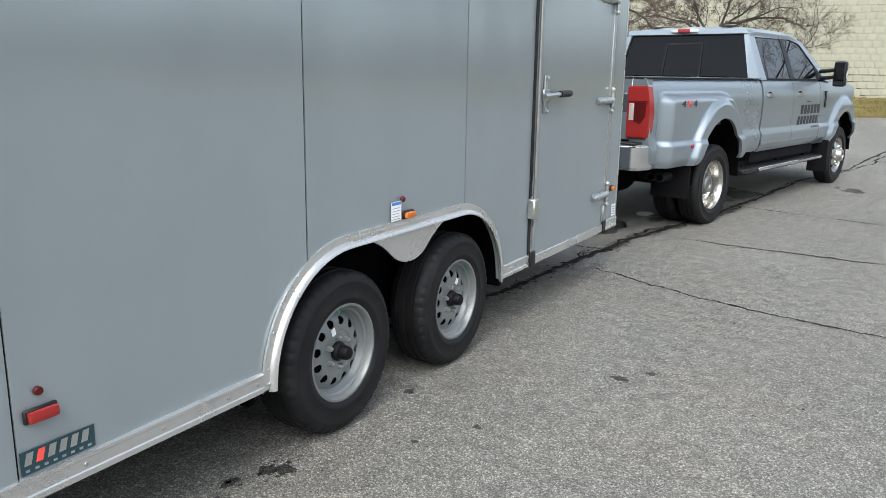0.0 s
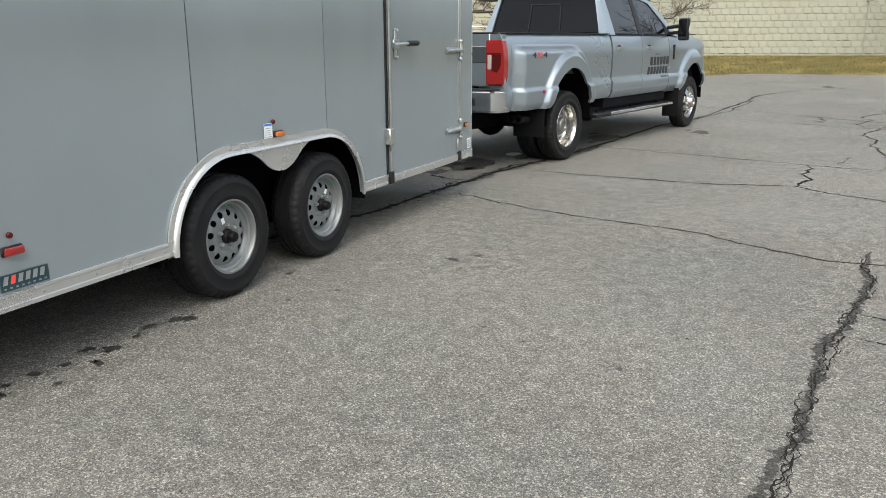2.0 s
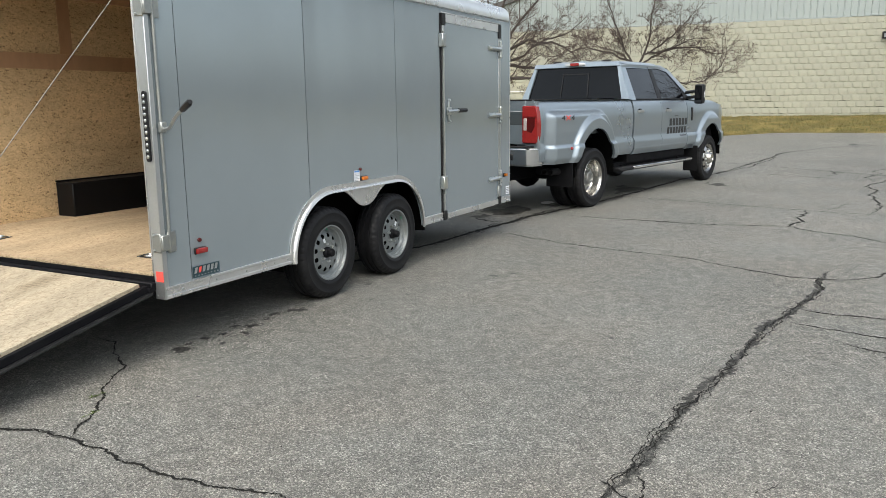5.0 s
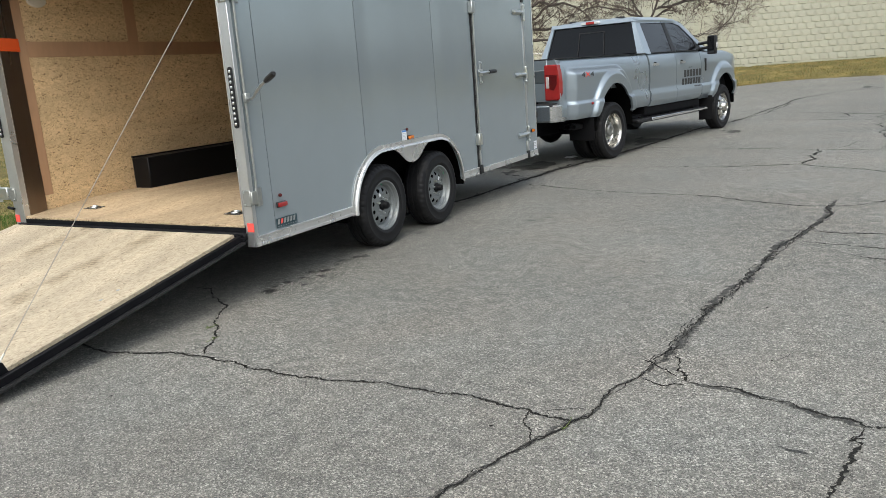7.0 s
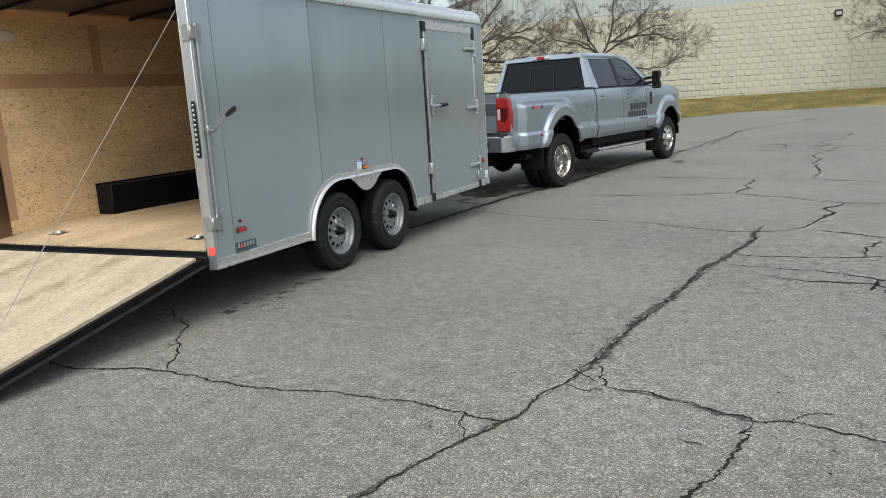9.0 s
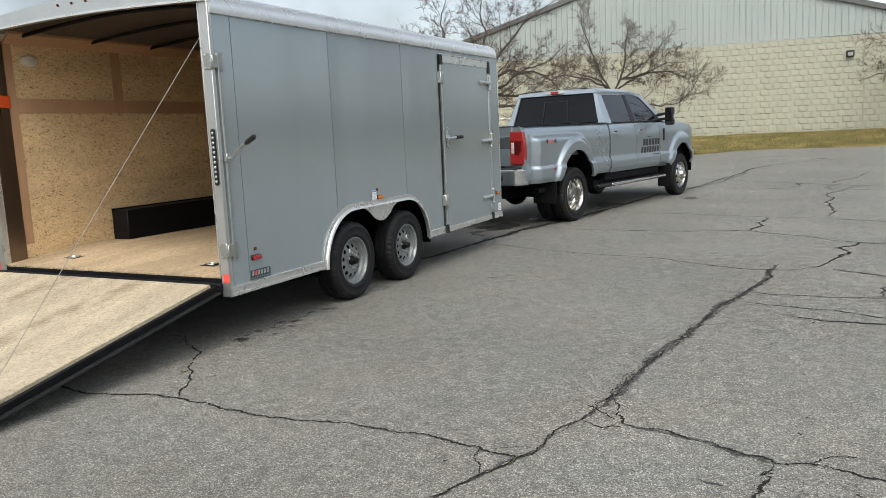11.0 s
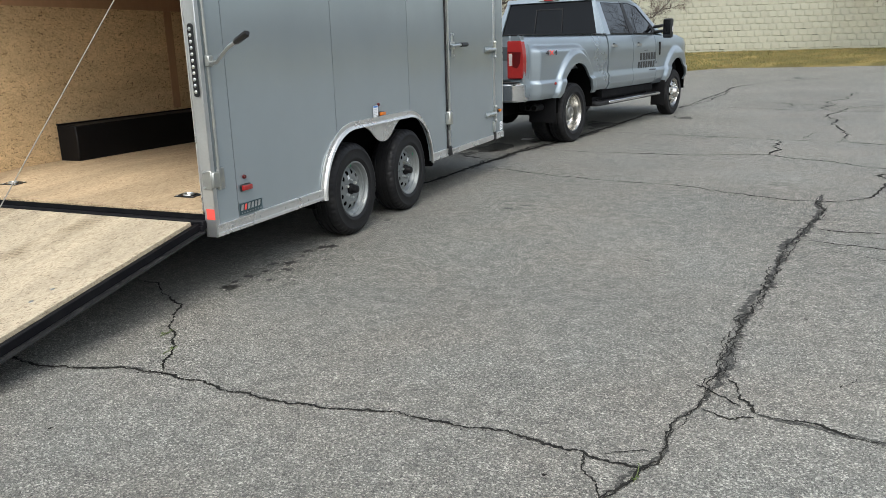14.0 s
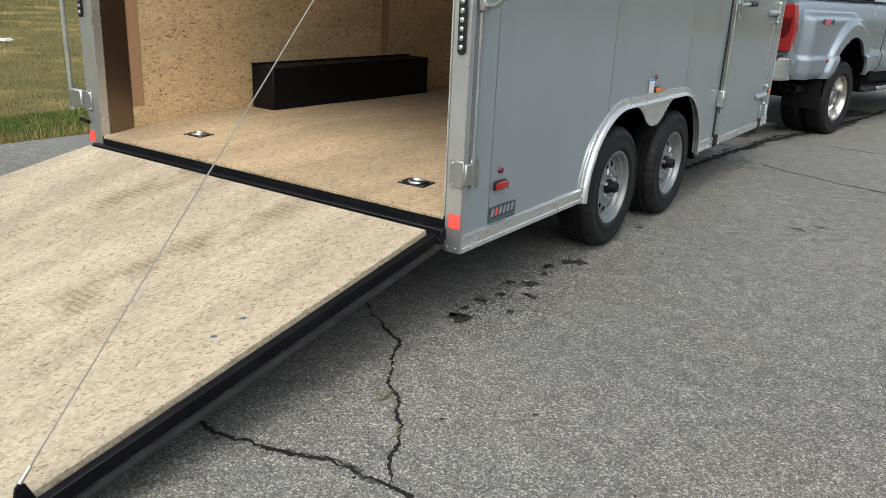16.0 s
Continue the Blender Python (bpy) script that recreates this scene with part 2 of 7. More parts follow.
    br.inputs[3].default_value, br.inputs[4].default_value = 0.76, 1.14
    nl.new(slit.outputs["Fac"], sr.inputs[0])
    nl.new(broad.outputs["Fac"], br.inputs[0])
    pm = nt.new("ShaderNodeMath")
    pm.operation = "MULTIPLY"
    nl.new(sr.outputs[0], pm.inputs[0])
    nl.new(br.outputs[0], pm.inputs[1])
    mul = nt.new("ShaderNodeMix")
    mul.data_type, mul.blend_type = "RGBA", "MULTIPLY"
    mul.inputs["Factor"].default_value = 1
    nl.new(ramp.outputs[0], mul.inputs["A"])
    nl.new(pm.outputs[0], mul.inputs["B"])
    nl.new(mul.outputs["Result"], b.inputs["Base Color"])
    b.inputs["Roughness"].default_value = 0.78
    bp = nt.new("ShaderNodeBump")
    bp.inputs["Strength"].default_value, bp.inputs["Distance"].default_value = 0.25, 0.0015
    nl.new(a2.outputs[0], bp.inputs["Height"])
    nl.new(bp.outputs[0], b.inputs["Normal"])
    return m


def per_object(m, spread=0.12):
    """Lets each piece of one kind differ a little in tone."""
    nt, nl, b = nodes_of(m)
    info, mr = nt.new("ShaderNodeObjectInfo"), nt.new("ShaderNodeMapRange")
    mr.inputs[3].default_value, mr.inputs[4].default_value = 1 - spread, 1 + spread
    nl.new(info.outputs["Random"], mr.inputs[0])
    mul = nt.new("ShaderNodeMix")
    mul.data_type, mul.blend_type = "RGBA", "MULTIPLY"
    mul.inputs["Factor"].default_value = 1
    src = b.inputs["Base Color"].links[0].from_socket
    nl.new(src, mul.inputs["A"])
    nl.new(mr.outputs[0], mul.inputs["B"])
    nl.new(mul.outputs["Result"], b.inputs["Base Color"])
    return m


def per_island(m, spread=0.12):
    """Lets each loose piece of one mesh differ a little in tone."""
    nt, nl, b = nodes_of(m)
    info, mr = nt.new("ShaderNodeNewGeometry"), nt.new("ShaderNodeMapRange")
    mr.inputs[3].default_value, mr.inputs[4].default_value = 1 - spread, 1 + spread
    nl.new(info.outputs["Random Per Island"], mr.inputs[0])
    mul = nt.new("ShaderNodeMix")
    mul.data_type, mul.blend_type = "RGBA", "MULTIPLY"
    mul.inputs["Factor"].default_value = 1
    src = b.inputs["Base Color"].links[0].from_socket
    nl.new(src, mul.inputs["A"])
    nl.new(mr.outputs[0], mul.inputs["B"])
    nl.new(mul.outputs["Result"], b.inputs["Base Color"])
    return m


M_ASPHALT = asphalt_material()
M_CRACK = shade("crack_dirt", (0.015, 0.0145, 0.013), 0.95, var=0.5, scale=9, fine=120, bump=0.6, depth=0.006, second=(0.024, 0.022, 0.017), amount=0.5, spec=0.2)
M_STAIN = asphalt_material("oil_damp_asphalt", 0.1, 0.3, 0.6)
M_SEAL = asphalt_material("broken_dirty_asphalt", 0.12, 0.46)
M_GRASS_SOIL = shade("turf", (0.135, 0.115, 0.045), 0.95, var=0.35, scale=0.8, fine=30, bump=0.8, depth=0.03, second=(0.26, 0.2, 0.08), amount=0.85, spec=0.1)
M_BLADE = per_island(shade("grass_blade", (0.115, 0.115, 0.035), 0.8, var=0.4, scale=0.5, fine=20, bump=0, second=(0.25, 0.17, 0.07), amount=0.9, spec=0.2), 0.35)
M_BLADE_NEAR = per_island(shade("lawn_blade", (0.09, 0.105, 0.03), 0.8, var=0.35, scale=1.1, fine=20, bump=0, second=(0.2, 0.165, 0.07), amount=0.9, spec=0.2), 0.4)
M_BLADE_FRESH = per_island(shade("fresh_grass_blade", (0.06, 0.115, 0.018), 0.8, var=0.3, scale=1.6, fine=20, bump=0, second=(0.11, 0.12, 0.035), amount=0.7, spec=0.2), 0.35)
M_DRY = per_island(shade("dry_grass_blade", (0.27, 0.2, 0.085), 0.85, var=0.25, scale=0.9, fine=20, bump=0, second=(0.2, 0.19, 0.06), amount=0.6, spec=0.2), 0.3)
M_SIDING = shade("grey_coated_aluminium", (0.332, 0.378, 0.402), 0.14, 0.45, var=0.035, scale=0.7, fine=5, bump=0.05, depth=0.006, rvar=0.12, coat=0.0, spec=0.6)
M_ALU = shade("mill_aluminium", (0.52, 0.53, 0.53), 0.36, 0.85, var=0.08, scale=4, fine=70, bump=0.08, depth=0.001, rvar=0.25)
M_ALU_WHITE = shade("pale_anodised_trim", (0.64, 0.64, 0.63), 0.28, 0.75, var=0.07, scale=3, fine=40, bump=0.04, depth=0.001)
M_ZINC = shade("zinc_plated_steel", (0.5, 0.52, 0.52), 0.3, 0.9, var=0.12, scale=14, fine=120, bump=0.15, depth=0.0008, second=(0.66, 0.62, 0.46), amount=0.5)
M_DULLZINC = shade("weathered_zinc", (0.33, 0.34, 0.325), 0.42, 0.8, var=0.14, scale=14, fine=120, bump=0.15, depth=0.0008, second=(0.4, 0.38, 0.3), amount=0.4)
M_BLACKSTEEL = shade("black_painted_steel", (0.005, 0.005, 0.0065), 0.5, 0.0, var=0.25, scale=8, fine=90, bump=0.2, depth=0.001, second=(0.01, 0.01, 0.01), amount=0.4, spec=0.14)
M_BOXBLACK = shade("black_wheel_box_paint", (0.005, 0.005, 0.006), 0.55, 0.0, var=0.2, scale=4, fine=60, bump=0.2, depth=0.001, spec=0.2)
M_RUBBER = shade("tyre_rubber", (0.0085, 0.0085, 0.0095), 0.6, 0.0, var=0.3, scale=9, fine=140, bump=0.3, depth=0.002, second=(0.016, 0.0155, 0.015), amount=0.6, spec=0.26)
M_PLASTIC = shade("black_plastic", (0.012, 0.012, 0.013), 0.5, 0.0, var=0.15, scale=8, fine=150, bump=0.2, depth=0.0008, spec=0.3)
M_SILVERWHEEL = shade("silver_painted_wheel", (0.215, 0.23, 0.232), 0.42, 0.4, var=0.1, scale=10, fine=90, bump=0.1, depth=0.001, second=(0.2, 0.2, 0.19), amount=0.45)
M_POLISHED = shade("polished_aluminium_wheel", (0.5, 0.49, 0.465), 0.22, 0.95, var=0.1, scale=9, fine=80, bump=0.08, depth=0.001, second=(0.45, 0.42, 0.36), amount=0.5)
M_WHEELDISC = shade("brushed_wheel_centre", (0.3, 0.3, 0.285), 0.42, 0.85, var=0.25, scale=14, fine=80, bump=0.1, depth=0.001, second=(0.2, 0.19, 0.17), amount=0.6)
M_CHROME = shade("chrome", (0.78, 0.79, 0.8), 0.1, 1.0, var=0.05, scale=5, fine=50, bump=0)
M_BUMPER = shade("weathered_chrome", (0.6, 0.61, 0.62), 0.2, 0.95, var=0.08, scale=6, fine=60, bump=0.03, depth=0.001)
M_PAINT = shade("silver_truck_paint", (0.3, 0.345, 0.38), 0.3, 0.65, var=0.03, scale=1.5, fine=220, bump=0.02, depth=0.0004, coat=0.4)
# black coating; also fills places that are dark only by shade
M_PAINT_DARK = shade("black_underbody_and_shade_fill", (0.007, 0.007, 0.008), 0.9, 0.0, var=0.2, scale=5, fine=60, spec=0.15)
M_TAILGATE = shade("dark_grey_tailgate_trim", (0.1, 0.115, 0.125), 0.3, 0.5, var=0.06, scale=3, fine=60, bump=0.02, coat=0.5)
M_GLASS = shade("tinted_privacy_glass", (0.003, 0.0035, 0.0045), 0.01, 0.0, var=0.1, scale=2, fine=20, bump=0, spec=0.4)
M_REARGLASS = shade("dark_rear_window_glass", (0.003, 0.0035, 0.0045), 0.01, 0.0, var=0.1, scale=2, fine=20, bump=0, spec=0.24)
# black liner, made darker still: the wells' shade is put into its colour
M_LINER = shade("black_liner_with_shade", (0.003, 0.003, 0.003), 0.95, 0.0, var=0.3, scale=9, fine=70, spec=0.03)
M_REDLENS = shade("red_lamp_lens", (0.29, 0.018, 0.017), 0.12, 0.0, var=0.08, scale=20, fine=200, bump=0.1, depth=0.001, coat=0.5)
M_DARKRED = shade("dark_red_lamp_lens", (0.08, 0.005, 0.005), 0.15, 0.0, var=0.1, scale=30, fine=200, bump=0.1, depth=0.001)
M_REVERSE = shade("milky_reversing_lens", (0.46, 0.42, 0.4), 0.3, 0.0, var=0.12, scale=40, fine=200, bump=0.1, depth=0.001)
M_AMBER = shade("amber_lamp_lens", (0.58, 0.15, 0.01), 0.15, 0.0, var=0.1, scale=30, fine=200, bump=0.1, depth=0.001, coat=0.5)
M_CLEARLENS = shade("clear_lamp_lens", (0.62, 0.63, 0.64), 0.12, 0.3, var=0.15, scale=40, fine=200, bump=0.1, depth=0.001, coat=0.5)
M_TAPE = shade("red_reflective_tape", (0.85, 0.09, 0.07), 0.35, 0.0, var=0.06, scale=20, fine=150, bump=0.1, depth=0.0005)
M_ORANGE = shade("orange_warning_label", (0.95, 0.13, 0.03), 0.4, 0.0, var=0.03, scale=8, fine=90, bump=0)
M_WHITE = shade("white_label_paper", (0.78, 0.8, 0.82), 0.5, 0.0, var=0.04, scale=10, fine=90, bump=0)
M_BLUE = shade("blue_label_print", (0.05, 0.2, 0.55), 0.45, 0.0, var=0.05, scale=10, fine=90, bump=0)
M_NAVY = shade("dark_teal_badge", (0.018, 0.05, 0.062), 0.35, 0.0, var=0.06, scale=10, fine=90, bump=0)
M_DECAL = shade("black_vinyl_lettering", (0.02, 0.022, 0.025), 0.4, 0.0, var=0.08, scale=10, fine=90, bump=0)
M_GREENMARK = shade("green_marking_paint", (0.03, 0.3, 0.14), 0.5, 0.0, var=0.1, scale=40, fine=200, bump=0)
M_GREYPRINT = shade("grey_print", (0.25, 0.26, 0.27), 0.5, 0.0, var=0.08, scale=10, fine=90, bump=0)
M_OSB_FLOOR = osb_material("osb_floor_sheathing", (0.49, 0.375, 0.24), (0.31, 0.2, 0.11), 1.15, 0.8, 0.74)
M_OSB_RAMP = osb_material("osb_ramp_deck", (0.455, 0.384, 0.276), (0.277, 0.212, 0.138), 1.2, 0.8, 0.65)


def add_tracks(m, lines, half, depth, skew=0.115):
    """Faint dirty tyre tracks up a board: bands at the given x places, slightly askew, printed with cross bars of tread."""
    nt, nl, b = nodes_of(m)
    tc, xyz, worn, tread, wear = nt.new("ShaderNodeTexCoord"), nt.new("ShaderNodeSeparateXYZ"), nt.new("ShaderNodeTexNoise"), nt.new("ShaderNodeTexWave"), nt.new("ShaderNodeMapRange")
    nl.new(tc.outputs["Object"], xyz.inputs[0])
    worn.inputs["Scale"].default_value, worn.inputs["Detail"].default_value = 6, 6
    tread.bands_direction = "Y"
    tread.inputs["Scale"].default_value, tread.inputs["Distortion"].default_value, tread.inputs["Detail"].default_value, tread.inputs["Detail Scale"].default_value = 11, 1.6, 2, 3
    for n in (worn, tread):
        nl.new(tc.outputs["Object"], n.inputs["Vector"])
    wear.inputs[1].default_value, wear.inputs[2].default_value = 0.35, 0.65
    nl.new(worn.outputs["Fac"], wear.inputs[0])
    bars = nt.new("ShaderNodeMath")
    bars.operation, bars.inputs[1].default_value, bars.inputs[2].default_value = "MULTIPLY_ADD", 0.5, 0.5
    nl.new(tread.outputs["Fac"], bars.inputs[0])
    mark = nt.new("ShaderNodeMath")
    mark.operation = "MULTIPLY"
    nl.new(bars.outputs[0], mark.inputs[0])
    nl.new(wear.outputs[0], mark.inputs[1])
    askew = nt.new("ShaderNodeMath")
    askew.operation, askew.inputs[1].default_value = "MULTIPLY_ADD", -skew
    nl.new(xyz.outputs["Y"], askew.inputs[0])
    nl.new(xyz.outputs["X"], askew.inputs[2])
    src = b.inputs["Base Color"].links[0].from_socket
    for x in lines:
        off, mag, band, amt, mul = nt.new("ShaderNodeMath"), nt.new("ShaderNodeMath"), nt.new("ShaderNodeMapRange"), nt.new("ShaderNodeMath"), nt.new("ShaderNodeMix")
        off.operation, off.inputs[1].default_value = "ADD", -x
        mag.operation, amt.operation = "ABSOLUTE", "MULTIPLY"
        nl.new(askew.outputs[0], off.inputs[0])
        nl.new(off.outputs[0], mag.inputs[0])
        nl.new(mag.outputs[0], band.inputs[0])
        band.inputs[1].default_value, band.inputs[2].default_value = half * 0.6, half * 1.3
        band.inputs[3].default_value, band.inputs[4].default_value = depth, 0.0
        nl.new(band.outputs[0], amt.inputs[0])
        nl.new(mark.outputs[0], amt.inputs[1])
        mul.data_type, mul.blend_type = "RGBA", "MULTIPLY"
        nl.new(amt.outputs[0], mul.inputs["Factor"])
        nl.new(src, mul.inputs["A"])
        mul.inputs["B"].default_value = (0.46, 0.42, 0.35, 1)
        src = mul.outputs["Result"]
    nl.new(src, b.inputs["Base Color"])


add_tracks(M_OSB_RAMP, (-0.76, -1.53), 0.1, 0.8)
M_OSB_WALL = osb_material("osb_wall_lining", (0.69, 0.51, 0.292), (0.47, 0.305, 0.152), 0.85, 0.5, 0.84)
M_BATTEN = shade("brown_plywood_strip", (0.43, 0.26, 0.15), 0.6, 0.0, var=0.14, scale=3, fine=26, bump=0.15, depth=0.001, stretch=(1, 1, 0.25))
# grey jamb metal; the brown it reflects is put into its colour
M_JAMB = shade("brown_reflecting_jamb_metal", (0.27, 0.21, 0.165), 0.3, 0.9, var=0.08, scale=3, fine=90, bump=0.05, depth=0.0006, stretch=(4, 4, 0.3))
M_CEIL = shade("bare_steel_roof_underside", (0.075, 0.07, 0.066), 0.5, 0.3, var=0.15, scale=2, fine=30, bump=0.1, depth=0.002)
M_WORNSTEEL = shade("scuffed_black_steel", (0.017, 0.017, 0.018), 0.5, 0.2, var=0.4, scale=18, fine=90, bump=0.3, depth=0.001, second=(0.03, 0.03, 0.03), amount=0.4)
M_CABLE = shade("coated_steel_cable", (0.27, 0.25, 0.215), 0.45, 0.2, var=0.1, scale=30, fine=200, bump=0.3, depth=0.001)
M_BLOCK = per_object(shade("cream_painted_block", (0.328, 0.325, 0.259), 0.85, 0.0, var=0.06, scale=0.5, fine=14, bump=0.5, depth=0.012, second=(0.37, 0.345, 0.245), amount=0.5), 0.04)
M_BLOCK_FAR = per_island(shade("cream_painted_blockwork", (0.328, 0.325, 0.259), 0.85, 0.0, var=0.06, scale=0.5, fine=14, bump=0.5, depth=0.012, second=(0.37, 0.345, 0.245), amount=0.5), 0.04)
M_JOINT = shade("painted_mortar_joint", (0.328, 0.325, 0.259), 0.9, 0.0, var=0.12, scale=0.7, fine=12, bump=0.3, depth=0.005, second=(0.36, 0.33, 0.23), amount=0.5)
M_METALWALL = shade("pale_green_grey_metal_cladding", (0.295, 0.33, 0.318), 0.45, 0.1, var=0.05, scale=0.4, fine=6, bump=0.03, stretch=(1, 1, 0.2))
M_ROOFEDGE = shade("dark_gutter_trim", (0.1, 0.1, 0.1), 0.5, 0.2, var=0.1)
M_WHITEWALL = shade("pale_blue_white_siding", (0.72, 0.77, 0.82), 0.6, 0.0, var=0.05, scale=0.5, fine=10, bump=0.05)
M_BARK = shade("grey_brown_bark", (0.055, 0.044, 0.038), 0.92, 0.0, var=0.3, scale=6, fine=40, bump=0.6, depth=0.01)
M_TWIG = shade("reddish_bare_twigs", (0.075, 0.054, 0.044), 0.9, 0.0, var=0.3, scale=2, fine=30, bump=0)
M_LEAFGREEN = per_island(shade("weed_leaf", (0.08, 0.11, 0.025), 0.7, 0.0, var=0.3, scale=20, fine=90, bump=0), 0.3)
M_STRAW = shade("pale_litter_and_glint", (0.8, 0.8, 0.78), 0.7, 0.0, var=0.1)
M_DOME = shade("white_dome_lens", (0.6, 0.57, 0.5), 0.35, 0.0, var=0.03, bump=0)


# ---- building tools ----
def mesh_of(bm, name, material, smooth=True):
    bmesh.ops.recalc_face_normals(bm, faces=bm.faces[:])
    me = bpy.data.meshes.new(name)
    bm.to_mesh(me)
    bm.free()
    me.materials.append(material)
    if smooth:
        me.set_sharp_from_angle(angle=radians(38))
        for p in me.polygons:
            p.use_smooth = True
    return me


def part(name, bm, material, parent, label="", smooth=True):
    """One mesh under a thing or a part; its numbers are in the frame of the top-level thing."""
    ob = new(name, mesh_of(bm, name, material, smooth))
    ob.parent = parent
    if label:
        tagged(ob, label)
    return ob


def thing(name, label, category, m=None, group="", kind=""):
    ob = new(name)
    ob.empty_display_size = 0.2
    if m is not None:
        ob.matrix_world = m
    return tagged(ob, label, category, group, kind)


def box(x0, x1, y0, y1, z0, z1, bevel=0.0, bm=None, seg=1):
    own = bmesh.new()
    r = bmesh.ops.create_cube(own, size=1.0)
    bmesh.ops.transform(own, matrix=Matrix.Translation(((x0 + x1) / 2, (y0 + y1) / 2, (z0 + z1) / 2)) @ Matrix.Diagonal((abs(x1 - x0), abs(y1 - y0), abs(z1 - z0), 1)), verts=r["verts"])
    if bevel:
        bmesh.ops.bevel(own, geom=own.edges[:], offset=bevel, segments=seg, affect="EDGES", profile=0.6)
    return join(bm, own)


def join(bm, own):
    if bm is None:
        return own
    me = bpy.data.meshes.new("scratch")
    own.to_mesh(me)
    own.free()
    bm.from_mesh(me)
    bpy.data.meshes.remove(me)
    return bm


def turned(bm, m):
    bmesh.ops.transform(bm, matrix=m, verts=bm.verts[:])
    return bm


def prism(pts, axis, a, b, bevel=0.0, bm=None):
    """A plate: the outline pts, in the two axes other than axis, between a and b along axis."""
    own = bmesh.new()

    def at(p, c):
        return {"x": (c, p[0], p[1]), "y": (p[0], c, p[1]), "z": (p[0], p[1], c)}[axis]

    lo, hi = [own.verts.new(at(p, a)) for p in pts], [own.verts.new(at(p, b)) for p in pts]
    own.faces.new(lo)
    own.faces.new(hi)
    for i in range(len(pts)):
        j = (i + 1) % len(pts)
        own.faces.new((lo[i], lo[j], hi[j], hi[i]))
    if bevel:
        bmesh.ops.bevel(own, geom=own.edges[:], offset=bevel, segments=1, affect="EDGES")
    return join(bm, own)


def tube(pts, r, seg=8, bm=None, cap=True):
    """A pipe along points; r is one radius or one for each point."""
    bm = bm or bmesh.new()
    pts = [Vector(p) for p in pts]
    rs = r if isinstance(r, (list, tuple)) else [r] * len(pts)
    rings, side = [], None
    for i, p in enumerate(pts):
        way = (pts[min(i + 1, len(pts) - 1)] - pts[max(i - 1, 0)]).normalized()
        if side is None:
            side = way.cross(Vector((0, 0, 1)) if abs(way.z) < 0.9 else Vector((1, 0, 0))).normalized()
        side = (side - way * side.dot(way)).normalized()
        other = way.cross(side)
        rings.append([bm.verts.new(p + rs[i] * (math.cos(k * math.tau / seg) * side + math.sin(k * math.tau / seg) * other)) for k in range(seg)])
    for a, b in zip(rings, rings[1:]):
        for k in range(seg):
            bm.faces.new((a[k], a[(k + 1) % seg], b[(k + 1) % seg], b[k]))
    if cap:
        bm.faces.new(rings[0])
        bm.faces.new(rings[-1])
    return bm


def lathe(profile, seg=48, bm=None, closed=False):
    """A turned form about the x axis: profile of (radius, x)."""
    bm = bm or bmesh.new()
    rings = []
    for r, x in profile:
        if r < 1e-5:
            rings.append([bm.verts.new((x, 0, 0))])
        else:
            rings.append([bm.verts.new((x, r * math.cos(k * math.tau / seg), r * math.sin(k * math.tau / seg))) for k in range(seg)])
    pairs = list(zip(rings, rings[1:])) + ([(rings[-1], rings[0])] if closed else [])
    for a, b in pairs:
        for k in range(seg):
            q = (k + 1) % seg
            if len(a) == 1 and len(b) == 1:
                continue
            if len(a) == 1:
                bm.faces.new((a[0], b[q], b[k]))
            elif len(b) == 1:
                bm.faces.new((a[k], a[q], b[0]))
            else:
                bm.faces.new((a[k], a[q], b[q], b[k]))
    return bm


def holed_ring(r0, r1, count, rh, x_of, deep, bm=None):
    """A disc between two radii, pierced by round holes with walls."""
    bm = bm or bmesh.new()
    rm, dr, dth, n = (r0 + r1) / 2, (r1 - r0) / 2, math.pi / count, 16

    def vert(th, r, back=0.0):
        return bm.verts.new((x_of(r) - back, r * math.cos(th), r * math.sin(th)))

    for c in range(count):
        mid = c * math.tau / count
        inner, outer, rear = [], [], []
        for k in range(n):
            u, v = math.cos(k * math.tau / n), math.sin(k * math.tau / n)
            inner.append(vert(mid + rh * u / rm, rm + rh * v))
            rear.append(vert(mid + rh * u / rm, rm + rh * v, deep))
            s = 1 / max(abs(u), abs(v))
            outer.append(vert(mid + dth * u * s, rm + dr * v * s))
        for k in range(n):
            q = (k + 1) % n
            bm.faces.new((inner[k], inner[q], outer[q], outer[k]))
            bm.faces.new((inner[k], rear[k], rear[q], inner[q]))
    bmesh.ops.remove_doubles(bm, verts=bm.verts[:], dist=0.0005)
    return bm


def ball(p, r, bm=None, sub=1, squash=(1, 1, 1)):
    own = bmesh.new()
    bmesh.ops.create_icosphere(own, subdivisions=sub, radius=r)
    turned(own, Matrix.Translation(p) @ Matrix.Diagonal((*squash, 1)))
    return join(bm, own)


def disc_x(x, y, z, r, thick, bm=None, seg=16):
    """A short round peg whose axis is x."""
    own = lathe([(0, x + thick), (r * 0.85, x + thick), (r, x + thick * 0.7), (r, x), (0, x)], seg)
    turned(own, Matrix.Translation((0, y, z)))
    return join(bm, own)


def letters(name, text, size, m, material, parent, depth=0.001):
    """Raised lettering in the built-in font, as a mesh."""
    cu = bpy.data.curves.new(name, "FONT")
    cu.body, cu.size, cu.extrude, cu.align_x = text, size, depth, "CENTER"
    tmp = new("scratch_text", cu)
    me = bpy.data.meshes.new_from_object(tmp.evaluated_get(bpy.context.evaluated_depsgraph_get()))
    bpy.data.objects.remove(tmp)
    me.materials.clear()
    me.materials.append(material)
    me.transform(m)
    ob = new(name, me)
    ob.parent = parent
    return ob


def smooth(a, b, x):
    t = min(max((x - a) / (b - a), 0.0), 1.0)
    return t * t * (3 - 2 * t)


